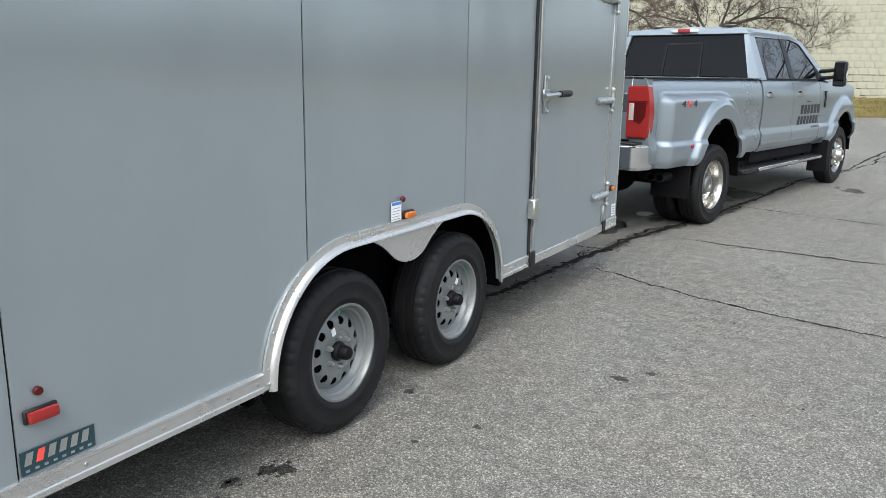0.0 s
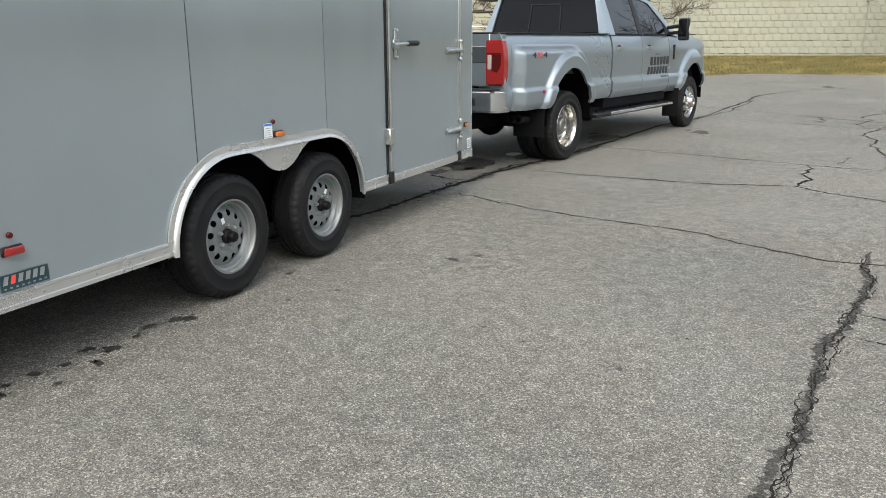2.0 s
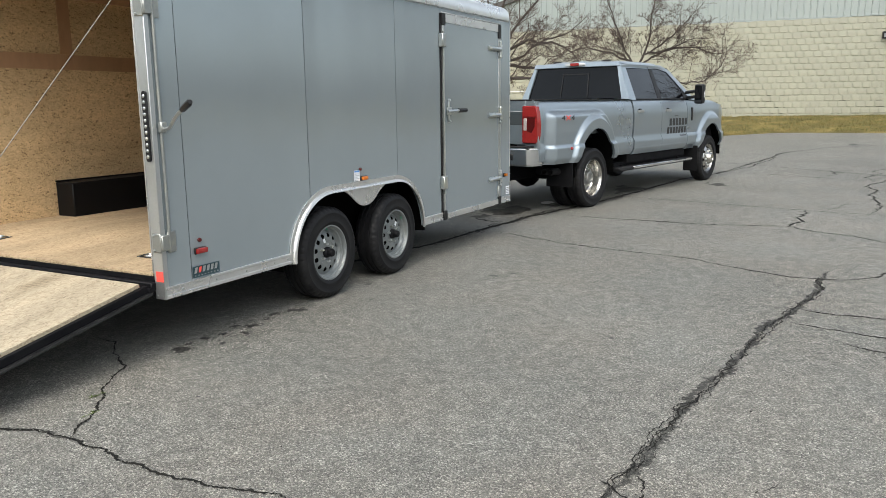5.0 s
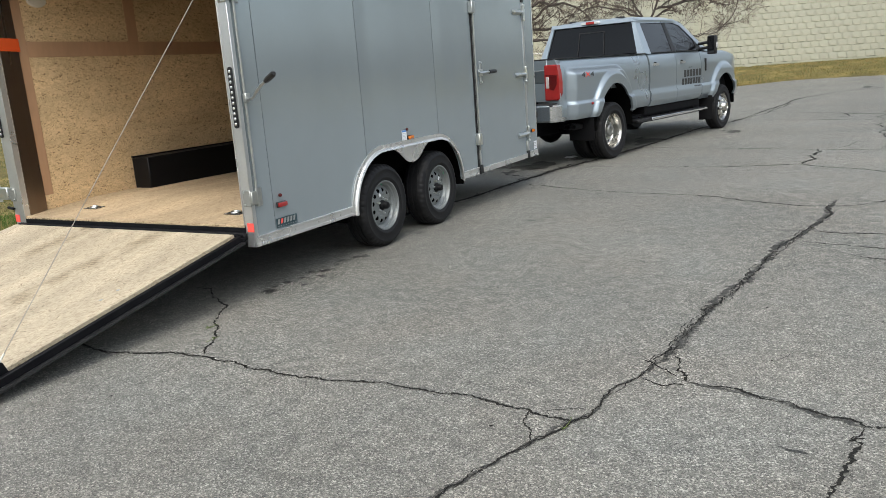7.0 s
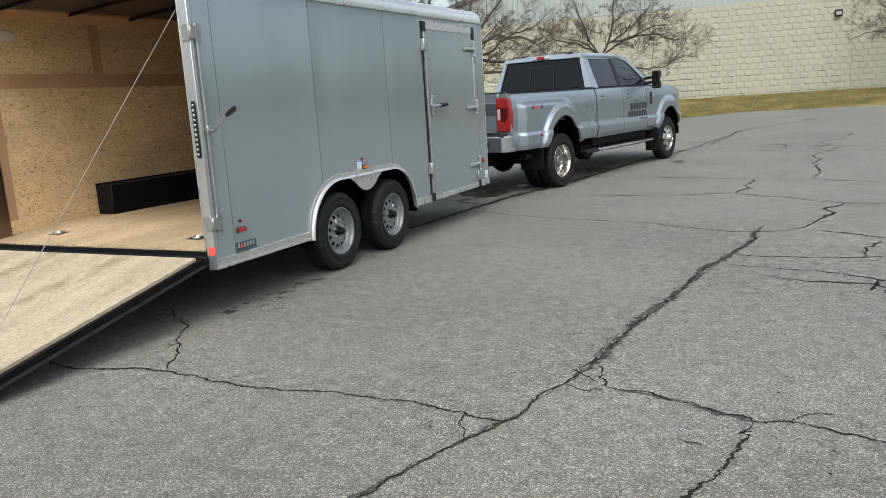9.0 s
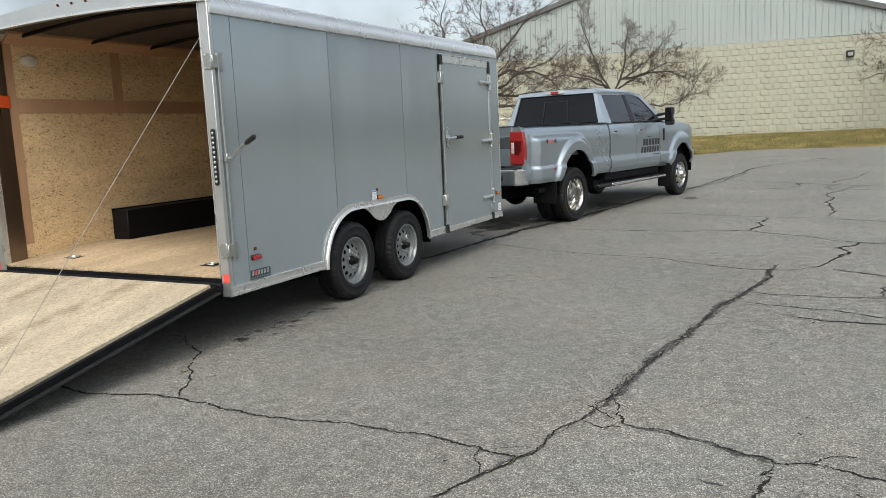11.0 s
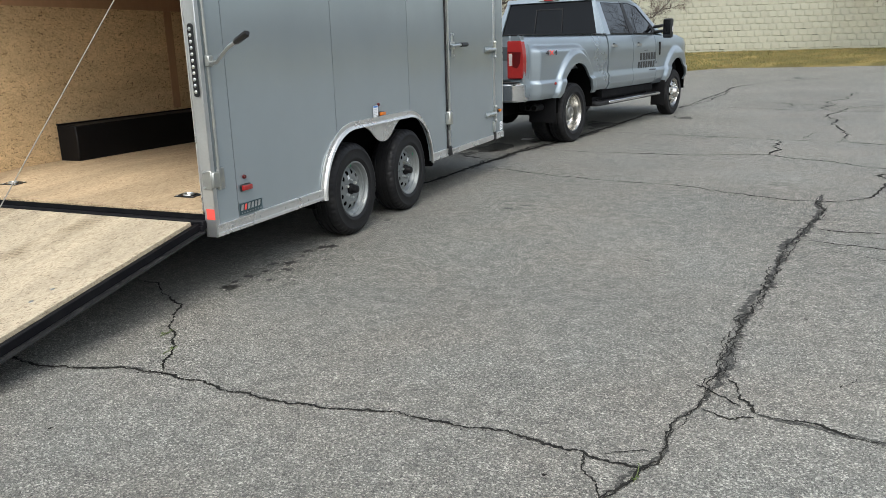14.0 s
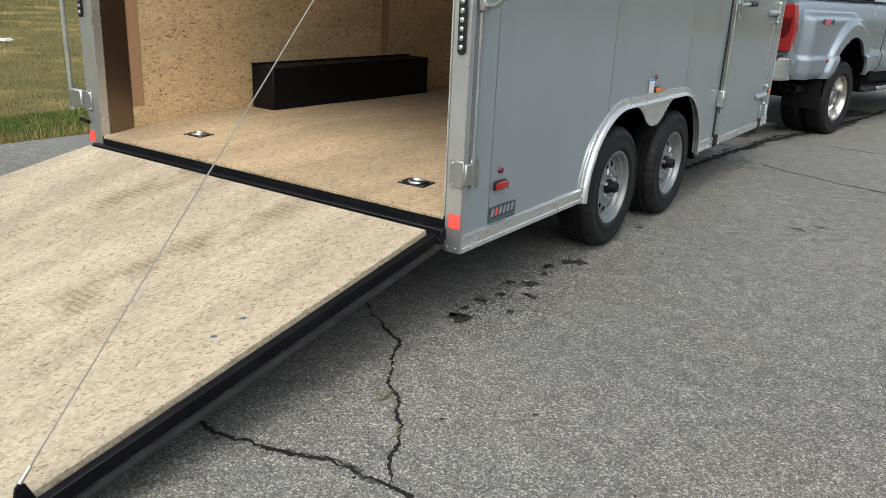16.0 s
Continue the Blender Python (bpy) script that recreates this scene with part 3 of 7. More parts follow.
# ---- ground ----
WALL_P, WALL_D = Vector((-3.0, 40.0, 0)), Vector((0.9903, 0.1386, 0))
WALL_N = Vector((-0.1386, 0.9903, 0))


def lot_side(y):
    """The grass edge along the lot's left side."""
    return -4.93 - 0.03 * math.sin(y * 1.7) + 0.16 * smooth(3, 12, y) + 2.6 * smooth(12, 31, y)


def lot_end(x):
    """The grass edge along the lot's far end."""
    return 34.3 + 0.05 * x - 4.2 * smooth(1.5, -2.4, x) ** 2 + 0.08 * math.sin(x * 1.3)


def in_lot(x, y):
    return x > lot_side(y) and y < lot_end(x)


def turf_height(x, y):
    """The lawn: level with the lot at its edge, rising gently to the buildings."""
    away = max(lot_side(y) - x, (y - lot_end(x)) if x > -2.3 else 0.0, 0.0)
    rise = 0.62 * smooth(0, 7.5, y - 33.0) + 0.3 * smooth(4, 24, -5 - x) * smooth(40, 25, y)
    bumps = 0.02 * noise.noise(Vector((x * 0.6, y * 0.6, 3)))
    return -0.035 + (0.035 + rise + bumps) * smooth(0.0, 0.5, away)


def axis_steps(lo, hi, near, fine, coarse):
    out, v = [], lo
    while v < hi:
        out.append(v)
        v += fine if near[0] <= v < near[1] else coarse
    return out + [hi]


xs = [-900, -300, -120, -70, -45] + axis_steps(-34, 30, (-12, 14), 0.5, 1.4) + [45, 80, 150, 400, 900]
ys = [-900, -300, -100, -40, -20] + axis_steps(-10, 52, (-4, 42), 0.6, 2.0) + [70, 120, 300, 900]
bm = bmesh.new()
grid = [[bm.verts.new((x, y, turf_height(x, y))) for x in xs] for y in ys]
for j in range(len(ys) - 1):
    for i in range(len(xs) - 1):
        bm.faces.new((grid[j][i], grid[j][i + 1], grid[j + 1][i + 1], grid[j + 1][i]))
ground = new("ground", mesh_of(bm, "ground", M_GRASS_SOIL))
tagged(ground, "lawn of short green and straw-coloured turf round the lot", "grass", kind="structure")

# the paved lot, a thin slab with its ragged edge along the lawn
edge = [(lot_side(y) + 0.05 * noise.noise(Vector((0, y * 1.9, 1))), y) for y in [-60, -30, -15] + [-8 + 0.35 * k for k in range(105)]]
edge += [(x, lot_end(x) + 0.06 * noise.noise(Vector((x * 1.7, 0, 5)))) for x in [-2.2 + 0.3 * k for k in range(40)] + [12, 20, 40, 60]]
bm = bmesh.new()
rim = [bm.verts.new((x, y, 0)) for x, y in edge + [(60, -60)]]
face = bm.faces.new(rim)
skirt = bmesh.ops.extrude_edge_only(bm, edges=bm.edges[:])
for v in skirt["geom"]:
    if isinstance(v, bmesh.types.BMVert):
        v.co.z = -0.08
bmesh.ops.triangulate(bm, faces=[face])
pavement = new("pavement", mesh_of(bm, "pavement", M_ASPHALT, smooth=False))
tagged(pavement, "worn grey asphalt parking lot with pale aggregate", "pavement", kind="structure")


def crack(points, width, seed, material=None, wild=0.12, z=0.003, tails=True, sway=0.0, crumbs=0.0):
    """A ragged, angular ribbon of dirt-filled crack: it zigzags between its points, pinches and widens, and sheds dark crumbs beside it. sway lets a strand drift off the line and back."""
    rnd = random.Random(seed)
    line = [Vector((*p, 0)) for p in points]
    near = min(p.y for p in line)
    fine = 0.011 if near < 3 else (0.022 if near < 7 else 0.06)
    while len(line) < 900 and max((b - a).length for a, b in zip(line, line[1:])) > fine:
        out = [line[0]]
        for a, b in zip(line, line[1:]):
            d = b - a
            if d.length < fine * 0.6:
                out.append(b)
                continue
            bend = wild if d.length > 0.2 else min(0.16, 0.05 + 2 * wild)
            m = a.lerp(b, rnd.uniform(0.35, 0.65)) + Vector((-d.y, d.x, 0)) * rnd.uniform(-1, 1) * bend
            out += [m, b]
        line = out
    own, left, right, run = bmesh.new(), [], [], 0.0
    for i, p in enumerate(line):
        d = (line[min(i + 2, len(line) - 1)] - line[max(i - 2, 0)]).normalized()
        n = Vector((-d.y, d.x, 0))
        s = i / (len(line) - 1)
        run += (p - line[i - 1]).length if i else 0.0
        ends = min(1, 8 * s + 0.15) * min(1, 8 * (1 - s) + 0.15) if tails else 1
        k = 1 / (1 + 0.12 * max(0.0, p.y - 3))
        drift = n * sway * (1.5 * noise.noise(Vector((run * 3.1 * k, seed * 5.1, 7))) + 0.8 * noise.noise(Vector((run * 11 * k, seed * 2.3, 3)))) * ends
        for out, way in ((left, 1), (right, -1)):
            wave = 0.42 + 0.6 * noise.noise(Vector((run * 4 * k, seed * 3.7, way))) + 0.5 * noise.noise(Vector((run * 17 * k, seed * 1.9, way * 5))) + 0.7 * noise.noise(Vector((run * 60 * k, seed, way * 9)))
            out.append(own.verts.new(p + drift + way * n * width * max(0.07, wave) * ends + Vector((0, 0, z))))
        if crumbs and rnd.random() < crumbs * 0.5:
            c = p + drift + n * rnd.choice((-1, 1)) * width * rnd.uniform(0.5, 1.9)
            r, a0 = width * rnd.uniform(0.06, 0.28), rnd.uniform(0, 3)
            own.faces.new([own.verts.new((c.x + r * rnd.uniform(0.6, 1.3) * math.cos(a0 + j * 1.26), c.y + r * rnd.uniform(0.6, 1.3) * math.sin(a0 + j * 1.26), z - 0.001)) for j in range(5)])
    for i in range(len(line) - 1):
        own.faces.new((left[i], right[i], right[i + 1], left[i + 1]))
    ob = new("crack", mesh_of(own, "crack", material or M_CRACK, smooth=False))
    ob.parent = pavement
    return ob


def braid(points, band, strand, seed, wild=0.05, count=3, crumbs=0.5):
    """A band of broken asphalt with several thin open cracks that part and meet again in it."""
    crack(points, band, seed, M_SEAL, wild, 0.002)
    for k in range(count):
        crack(points, strand * (1.0 - 0.15 * k), seed + 60 + k, None, wild, 0.0035 + 0.0008 * k, sway=band * 0.5, crumbs=crumbs)


def stain(x, y, rx, ry, seed, material=None, turn=0.0, bits=3):
    """A damp blot with a frayed edge and a few drops beside it."""
    rnd = random.Random(seed)
    own = bmesh.new()
    blots = [(0.0, 0.0, 1.0)] + [(rnd.uniform(-1.6, 1.6), rnd.uniform(-1.6, 1.6), rnd.uniform(0.12, 0.4)) for _ in range(bits)]
    for bx, by, size in blots:
        ring = []
        for k in range(36):
            a = k * math.tau / 36
            r = size * max(0.3, 0.85 + 0.55 * noise.noise(Vector((math.cos(a) * 1.3, math.sin(a) * 1.3, seed * 3.3 + bx))) + 0.25 * noise.noise(Vector((math.cos(a) * 4, math.sin(a) * 4, seed + by))) + rnd.uniform(-0.05, 0.05))
            u, v = rx * (bx + r * math.cos(a)), ry * (by + r * math.sin(a))
            ring.append(own.verts.new((x + u * math.cos(turn) - v * math.sin(turn), y + u * math.sin(turn) + v * math.cos(turn), 0.0012 + 0.0001 * (seed % 5))))
        own.faces.new(ring)
    bmesh.ops.triangulate(own, faces=own.faces[:])
    ob = new("stain", mesh_of(own, "stain", material or M_STAIN, smooth=False))
    ob.parent = pavement
    return ob


# the broad crack across the lot and the open cracks that run into it
MAIN = [(3.28, 4.11), (3.2, 3.67), (3.25, 3.41), (3.14, 2.8), (3.05, 2.38), (2.95, 1.71), (2.88, 1.08), (2.78, 0.46), (2.74, -0.19), (2.68, -0.56)]
braid(MAIN, 0.044, 0.0068, 1, wild=0.06, count=4, crumbs=0.35)
braid([(2.69, -0.5), (2.62, -0.77), (2.61, -0.98), (2.55, -1.09), (2.47, -1.3), (2.41, -1.5), (2.33, -1.72), (2.28, -2.0), (2.05, -2.9)], 0.018, 0.0075, 4, count=2)
crack([(2.69, -0.56), (2.8, -0.62), (2.89, -0.57)], 0.007, 34)
crack([(2.77, -0.25), (2.83, -0.43), (2.89, -0.54)], 0.016, 35, crumbs=0.3)
crack([(2.65, -0.35), (2.77, -0.43), (2.84, -0.5)], 0.008, 33)
crack([(2.89, -0.54), (3.16, -0.59), (3.39, -0.68), (3.58, -0.76), (3.73, -0.72), (3.83, -0.74), (3.97, -0.77), (4.6, -1.0), (5.4, -1.1)], 0.014, 5, crumbs=0.4)
crack([(2.89, -0.54), (3.16, -0.6), (3.39, -0.69), (3.58, -0.76)], 0.03, 41, M_SEAL, z=0.002)
crack([(3.58, -0.76), (3.54, -0.88), (3.57, -0.9), (3.56, -0.95), (3.52, -1.15), (3.5, -1.25), (3.45, -1.38), (3.41, -1.5), (3.46, -2.0)], 0.015, 6, wild=0.1, crumbs=0.6)
crack([(3.53, -0.9), (3.58, -0.86)], 0.012, 40)
crack([(-0.45, -1.06), (-0.2, -1.13), (0.05, -1.09), (0.24, -1.01), (0.45, -1.01), (0.95, -1.05), (1.36, -1.05), (1.71, -1.0), (1.99, -0.99), (2.26, -1.04), (2.55, -1.08)], 0.0135, 7, wild=0.05, tails=False, crumbs=0.45)
crack([(-0.45, -1.06), (-0.2, -1.13), (0.05, -1.09), (0.24, -1.01), (0.45, -1.01)], 0.026, 42, M_SEAL, 0.05, 0.002)
crack([(0.45, -1.01), (0.28, -0.72), (0.08, -0.54), (-0.07, -0.33), (-0.13, -0.21), (-0.41, -0.07), (-0.57, 0.08), (-0.76, 0.1)], 0.0125, 8, wild=0.03, crumbs=0.4)
crack([(2.36, -1.05), (2.4, -1.18), (2.47, -1.31)], 0.009, 9)
crack([(2.42, -1.04), (2.5, -0.98), (2.57, -0.95)], 0.004, 43)
crack([(3.19, -0.2), (3.22, -0.15), (3.26, -0.07)], 0.006, 25)
crack([(3.72, -0.71), (3.78, -0.61), (3.82, -0.59), (3.91, -0.59)], 0.008, 27)
# long fine cracks across the lot
crack([(-0.12, 4.9), (0.77, 4.5), (1.49, 4.34), (2.14, 4.2), (2.4, 4.04), (2.65, 3.9), (3.04, 3.74), (3.41, 3.81), (3.62, 4.01), (3.72, 4.34), (3.89, 4.85)], 0.02, 10, wild=0.04, tails=False, crumbs=0.2)
crack([(3.72, 4.34), (3.89, 4.85), (3.84, 5.15), (3.79, 5.27), (3.95, 5.44), (4.04, 5.7)], 0.03, 11, wild=0.12, crumbs=0.4)
crack([(3.65, 3.95), (4.0, 3.75), (4.3, 3.56), (5.4, 3.0)], 0.021, 12, wild=0.04)
crack([(3.15, 2.69), (3.37, 2.63), (3.79, 2.65), (4.03, 2.68), (4.26, 2.76), (5.0, 2.7)], 0.019, 13, wild=0.04)
crack([(4.11, 2.72), (4.13, 3.01), (4.11, 3.08), (4.19, 3.29), (4.25, 3.42)], 0.022, 44, wild=0.14, crumbs=0.5)
crack([(3.12, 2.31), (3.36, 2.24), (3.6, 2.19), (3.79, 2.18), (3.98, 2.08), (4.21, 1.95), (5.0, 1.8)], 0.017, 14, wild=0.04)
crack([(3.42, 1.98), (3.61, 1.87), (3.8, 1.84), (4.11, 1.85), (4.15, 1.79), (4.19, 1.61), (4.6, 1.3)], 0.018, 15, wild=0.05, crumbs=0.4)
crack([(4.1, 1.64), (4.15, 1.79), (4.16, 1.93), (4.21, 1.95)], 0.024, 45, wild=0.14, crumbs=0.6)
crack([(-0.13, 6.5), (0.53, 6.41), (2.0, 6.37), (2.75, 6.56), (3.04, 6.29), (3.44, 6.12), (3.75, 5.79), (4.04, 5.66), (4.41, 5.62), (6.5, 5.1)], 0.027, 16, wild=0.03)
crack([(2.77, 6.56), (2.84, 6.89), (2.87, 7.13), (2.81, 7.38), (2.86, 7.57), (2.86, 8.1)], 0.034, 18, wild=0.16, crumbs=0.5)
crack([(-0.42, 8.75), (0.3, 8.71), (1.65, 8.39), (2.59, 8.13), (3.65, 7.95), (4.51, 7.54), (7, 7.2)], 0.028, 17, wild=0.025)
crack([(3.65, 7.95), (3.74, 8.87), (3.71, 9.27), (3.65, 9.88), (3.62, 10.44), (3.63, 11.15), (3.67, 12.03), (3.96, 13.19), (4.37, 13.73), (4.86, 14.1), (7, 15.5)], 0.032, 20, wild=0.12, crumbs=0.3)
crack([(3.7, 12.6), (3.82, 14.1), (4.09, 15.59), (4.27, 16.59), (4.42, 17.73), (4.44, 17.29)], 0.03, 36, wild=0.14, crumbs=0.4)
crack([(3.1, 8.2), (3.35, 9.0), (3.6, 9.1)], 0.014, 46, wild=0.08)
crack([(2.91, 14.32), (2.93, 13.43), (3.04, 13.26)], 0.03, 24, wild=0.18)
crack([(0.42, 16.22), (2.26, 14.91), (3.65, 13.87), (7, 12)], 0.04, 23, wild=0.03)
crack([(0.84, 13.75), (2.63, 12.99), (3.57, 12.55), (4.15, 12.6), (7, 11.5)], 0.036, 39, wild=0.03)
# the crack that runs out from under the trailer and the truck, damp in places
UNDER = [(-0.7, 2.6), (-0.49, 3.59), (-0.4, 4.02), (-0.38, 4.61), (-0.33, 5.38), (-0.27, 5.64), (-0.24, 6.19), (-0.05, 7.12), (0.23, 8.97), (0.39, 10.34), (0.58, 11.96), (0.94, 13.14), (1.23, 16.23), (1.53, 19.99), (2.42, 22.77), (3.37, 23.98), (4.02, 24.82), (5.17, 25.21), (9, 25.8)]
crack(UNDER, 0.06, 21, wild=0.03, tails=False, crumbs=0.4)
crack(UNDER[3:11], 0.03, 37, wild=0.03, sway=0.11, crumbs=0.6, z=0.0042)
crack(UNDER[4:9], 0.12, 22, M_STAIN, wild=0.04, z=0.002)
crack(UNDER[1:6], 0.045, 47, M_SEAL, wild=0.04, z=0.0022)
crack([(0.65, 12.2), (1.05, 13.6), (1.4, 16.4), (1.56, 18.6)], 0.035, 38, wild=0.05)
crack([(-0.8, 5.75), (-0.63, 5.64), (-0.4, 5.59), (-0.27, 5.59)], 0.026, 28, crumbs=0.4)
crack([(-0.34, 5.1), (-0.42, 5.35), (-0.4, 5.6)], 0.022, 29)
for k, (sx, sy, sw, sl) in enumerate([(0.0, 1.2, 0.05, 0.05), (-0.05, 1.16, 0.035, 0.045), (-0.1, 1.02, 0.028, 0.05), (-0.06, 0.9, 0.02, 0.03), (-0.04, 0.73, 0.035, 0.045), (-0.13, 0.68, 0.025, 0.03), (0.03, 0.58, 0.05, 0.022), (-0.08, 0.51, 0.03, 0.03), (0.06, 0.35, 0.018, 0.022), (-0.12, 0.38, 0.035, 0.025), (-0.07, 0.14, 0.065, 0.05), (-0.12, 0.25, 0.02, 0.025),
                                        (-0.01, 2.08, 0.03, 0.03), (0.44, 1.92, 0.02, 0.02), (0.29, 1.66, 0.018, 0.02), (1.44, 1.72, 0.016, 0.016), (2.17, 1.48, 0.02, 0.016), (1.68, 1.61, 0.012, 0.014), (0.78, 2.79, 0.045, 0.04), (3.37, -1.04, 0.045, 0.013), (0.9, 2.94, 0.03, 0.03), (0.59, -0.38, 0.012, 0.012)]):
    stain(sx, sy, sw, sl, 300 + k, bits=4 if sx < 0.1 else 1)
for k, (sx, sy, sw, sl) in enumerate([(-0.5, 9.2, 0.25, 0.4), (1.3, 11.0, 0.16, 0.3), (3.2, 25.0, 0.2, 0.5), (0.1, 9.8, 0.25, 0.5), (-0.7, 6.6, 0.3, 0.5)]):
    stain(sx, sy, sw, sl, 340 + k, M_SEAL)

# small dark spots and crumbs scattered over the lot
spot = random.Random(52)
for k in range(46):
    stain(spot.uniform(0.3, 4.6), spot.uniform(-1.6, 6.5), spot.uniform(0.005, 0.014), spot.uniform(0.004, 0.01), 400 + k, M_CRACK, spot.uniform(0, 3), 0)


# ---- the enclosed trailer ----
TRL, TRW, TR_B, TR_T = 4.955, 2.56, 0.355, 2.29   # length, width, lower edge, lower edge of the roof cove
FLOOR = 0.503
XW = -TRW + 0.036
trailer = thing("cargo_trailer", "grey enclosed tandem-axle cargo trailer with its rear ramp lowered", "trailer")
AXLES = (1.60, 2.535)


def arch(r, n=14, up=0.0):
    """The wheel opening over both axles, as (y, z), from rear to front."""
    c0, c1, zc = AXLES[0], AXLES[1] - 0.02, 0.345 + up
    pts = [(c0 - r, TR_B)]
    pts += [(c0 - r * math.cos(a), zc + r * math.sin(a)) for a in [k * math.pi / 2 / n for k in range(n + 1)]]
    pts += [(c1 + r * math.sin(a), zc + r * math.cos(a)) for a in [k * math.pi / 2 / n for k in range(n + 1)]]
    return pts + [(c1 + r, TR_B)]


ARCH = arch(0.475)


def arch_z(y, pts):
    for (ya, za), (yb, zb) in zip(pts, pts[1:]):
        if ya <= y <= yb and yb > ya:
            return za + (zb - za) * (y - ya) / (yb - ya)
    return TR_B


def side_panel(y0, y1, z0=TR_B, z1=TR_T + 0.03):
    """One sheet of side skin, cut out over the wheels, with a faint waviness."""
    bm, n = bmesh.new(), 1 + int((y1 - y0) / 0.04)
    ysp = sorted({y0, y1, *[y0 + (y1 - y0) * k / n for k in range(n + 1)], *[y for y, _ in ARCH if y0 < y < y1]})
    cols = []
    for y in ysp:
        lo = max(z0, arch_z(y, ARCH)) if ARCH[0][0] <= y <= ARCH[-1][0] else z0
        col = []
        for k in range(13):
            z = lo + (z1 - lo) * k / 12
            x = (-0.004 + 0.0065 * noise.noise(Vector((y * 2.1, z * 0.8, y0 * 7))) + 0.0022 * noise.noise(Vector((y * 4.6, z * 1.9, y0 * 3)))) * min(1, 6 * (y - y0), 6 * (y1 - y))
            col.append(bm.verts.new((x, y, z)))
        cols.append(col)
    for a, b in zip(cols, cols[1:]):
        for k in range(12):
            bm.faces.new((a[k], b[k], b[k + 1], a[k + 1]))
    r = bmesh.ops.extrude_face_region(bm, geom=bm.faces[:])
    for v in r["geom"]:
        if isinstance(v, bmesh.types.BMVert):
            v.co.x = -0.028
    return bm


for y0, y1 in ((0.205, 1.356), (1.364, 2.556), (2.564, 3.345), (4.675, TRL - 0.012)):
    part("side_panel", side_panel(y0, y1), M_SIDING, trailer, "smooth grey coated aluminium side sheet")
part("side_panel", side_panel(0.004, 0.199), M_SIDING, trailer, "narrow grey rear corner sheet")
# dark strip behind the joints
bm = box(-0.06, -0.03, 0.03, 1.05, TR_B + 0.02, TR_T)
box(-0.06, -0.03, 1.05, 3.05, 0.86, TR_T, bm=bm)
box(-0.06, -0.03, 3.05, TRL - 0.03, TR_B + 0.02, TR_T, bm=bm)
part("wall_core", bm, M_PAINT_DARK, trailer)
# rubber-dark seam lines beside the sheet joints
for y in (0.202, 1.36, 2.56):
    lo = max(TR_B, arch_z(y, ARCH)) + 0.01
    part("joint_strip", box(-0.026, -0.004, y - 0.005, y + 0.005, lo, TR_T), M_PAINT_DARK, trailer)
# front nose: flat wall with rounded aluminium corners, and the far side wall
part("front_wall", box(-TRW + 0.03, -0.03, TRL - 0.03, TRL, TR_B, TR_T + 0.1), M_SIDING, trailer)
for x, s in ((-0.012, 1), (-TRW + 0.012, -1)):
    bm = tube([(x - s * 0.012, TRL - 0.012, TR_B), (x - s * 0.012, TRL - 0.012, TR_T + 0.02)], 0.026, 12)
    part("corner_trim", bm, M_ALU_WHITE, trailer, "rounded aluminium corner trim")
part("far_side_wall", box(-TRW, -TRW + 0.028, 0.004, TRL - 0.012, TR_B, TR_T + 0.03), M_SIDING, trailer)
# roof: cove extrusion along both sides, crowned sheet between
COVE = [(0.004, 2.283), (0.018, 2.29), (0.02, 2.315), (0.018, 2.345), (0.006, 2.385), (-0.02, 2.415), (-0.06, 2.436), (-0.11, 2.445), (-0.11, 2.40), (-0.03, 2.34), (-0.03, 2.283)]


def cove(side):
    bm = bmesh.new()
    rings = []
    for k in range(6):
        y = TRL - 0.1 + 0.1 * math.sin(k * math.pi / 10)
        s = 0.1 * (1 - math.cos(k * math.pi / 10))
        rings.append((y, s))
    rings = [(0.0, 0.0)] + rings
    loops = []
    for y, s in rings:
        loops.append([bm.verts.new(((x - s * 0.7) if side > 0 else -TRW - (x - s * 0.7), y, z - s * max(0, z - 2.3) * 1.5)) for x, z in COVE])
    for a, b in zip(loops, loops[1:]):
        for k in range(len(COVE)):
            q = (k + 1) % len(COVE)
            bm.faces.new((a[k], a[q], b[q], b[k]))
    bm.faces.new(loops[0])
    bm.faces.new(loops[-1])
    return bm


part("roof_cove", cove(1), M_ALU_WHITE, trailer, "bright rounded aluminium roof cove")
part("roof_cove", cove(-1), M_ALU_WHITE, trailer, "bright rounded aluminium roof cove")
bm = bmesh.new()
prof = [(-0.1 - (TRW - 0.2) * k / 12, 2.44 + 0.07 * math.sin(math.pi * k / 12)) for k in range(13)]
prism(prof + [(x, z - 0.012) for x, z in reversed(prof)], "y", 0.0, TRL, bm=bm)
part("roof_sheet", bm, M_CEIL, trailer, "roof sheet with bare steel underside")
for k in range(7):
    y = 0.4 + 0.7 * k
    part("roof_bow", tube([(-0.04 - (TRW - 0.08) * j / 10, y, 2.395 + 0.07 * math.sin(math.pi * j / 10)) for j in range(11)], 0.016, 6), M_BLACKSTEEL, trailer, "dark steel roof bow")
# lower aluminium rail with a raised rib and screws
for y0, y1 in ((0.0, 1.10), (3.0, 3.345), (4.70, TRL - 0.01)):
    rail = part("bottom_rail", prism([(0.002, 0.352), (0.011, 0.355), (0.011, 0.372), (0.007, 0.376), (0.007, 0.408), (0.011, 0.412), (0.011, 0.422), (0.002, 0.426), (-0.02, 0.426), (-0.02, 0.352)], "y", y0, y1), M_ALU_WHITE, trailer, "ribbed aluminium bottom rail")
    for k in range(int((y1 - y0) / 0.27) + 1):
        part("screw", disc_x(0.006, y0 + 0.12 + 0.27 * k if y0 + 0.12 + 0.27 * k < y1 else y1 - 0.03, 0.392, 0.007, 0.004, seg=8), M_ZINC, rail)
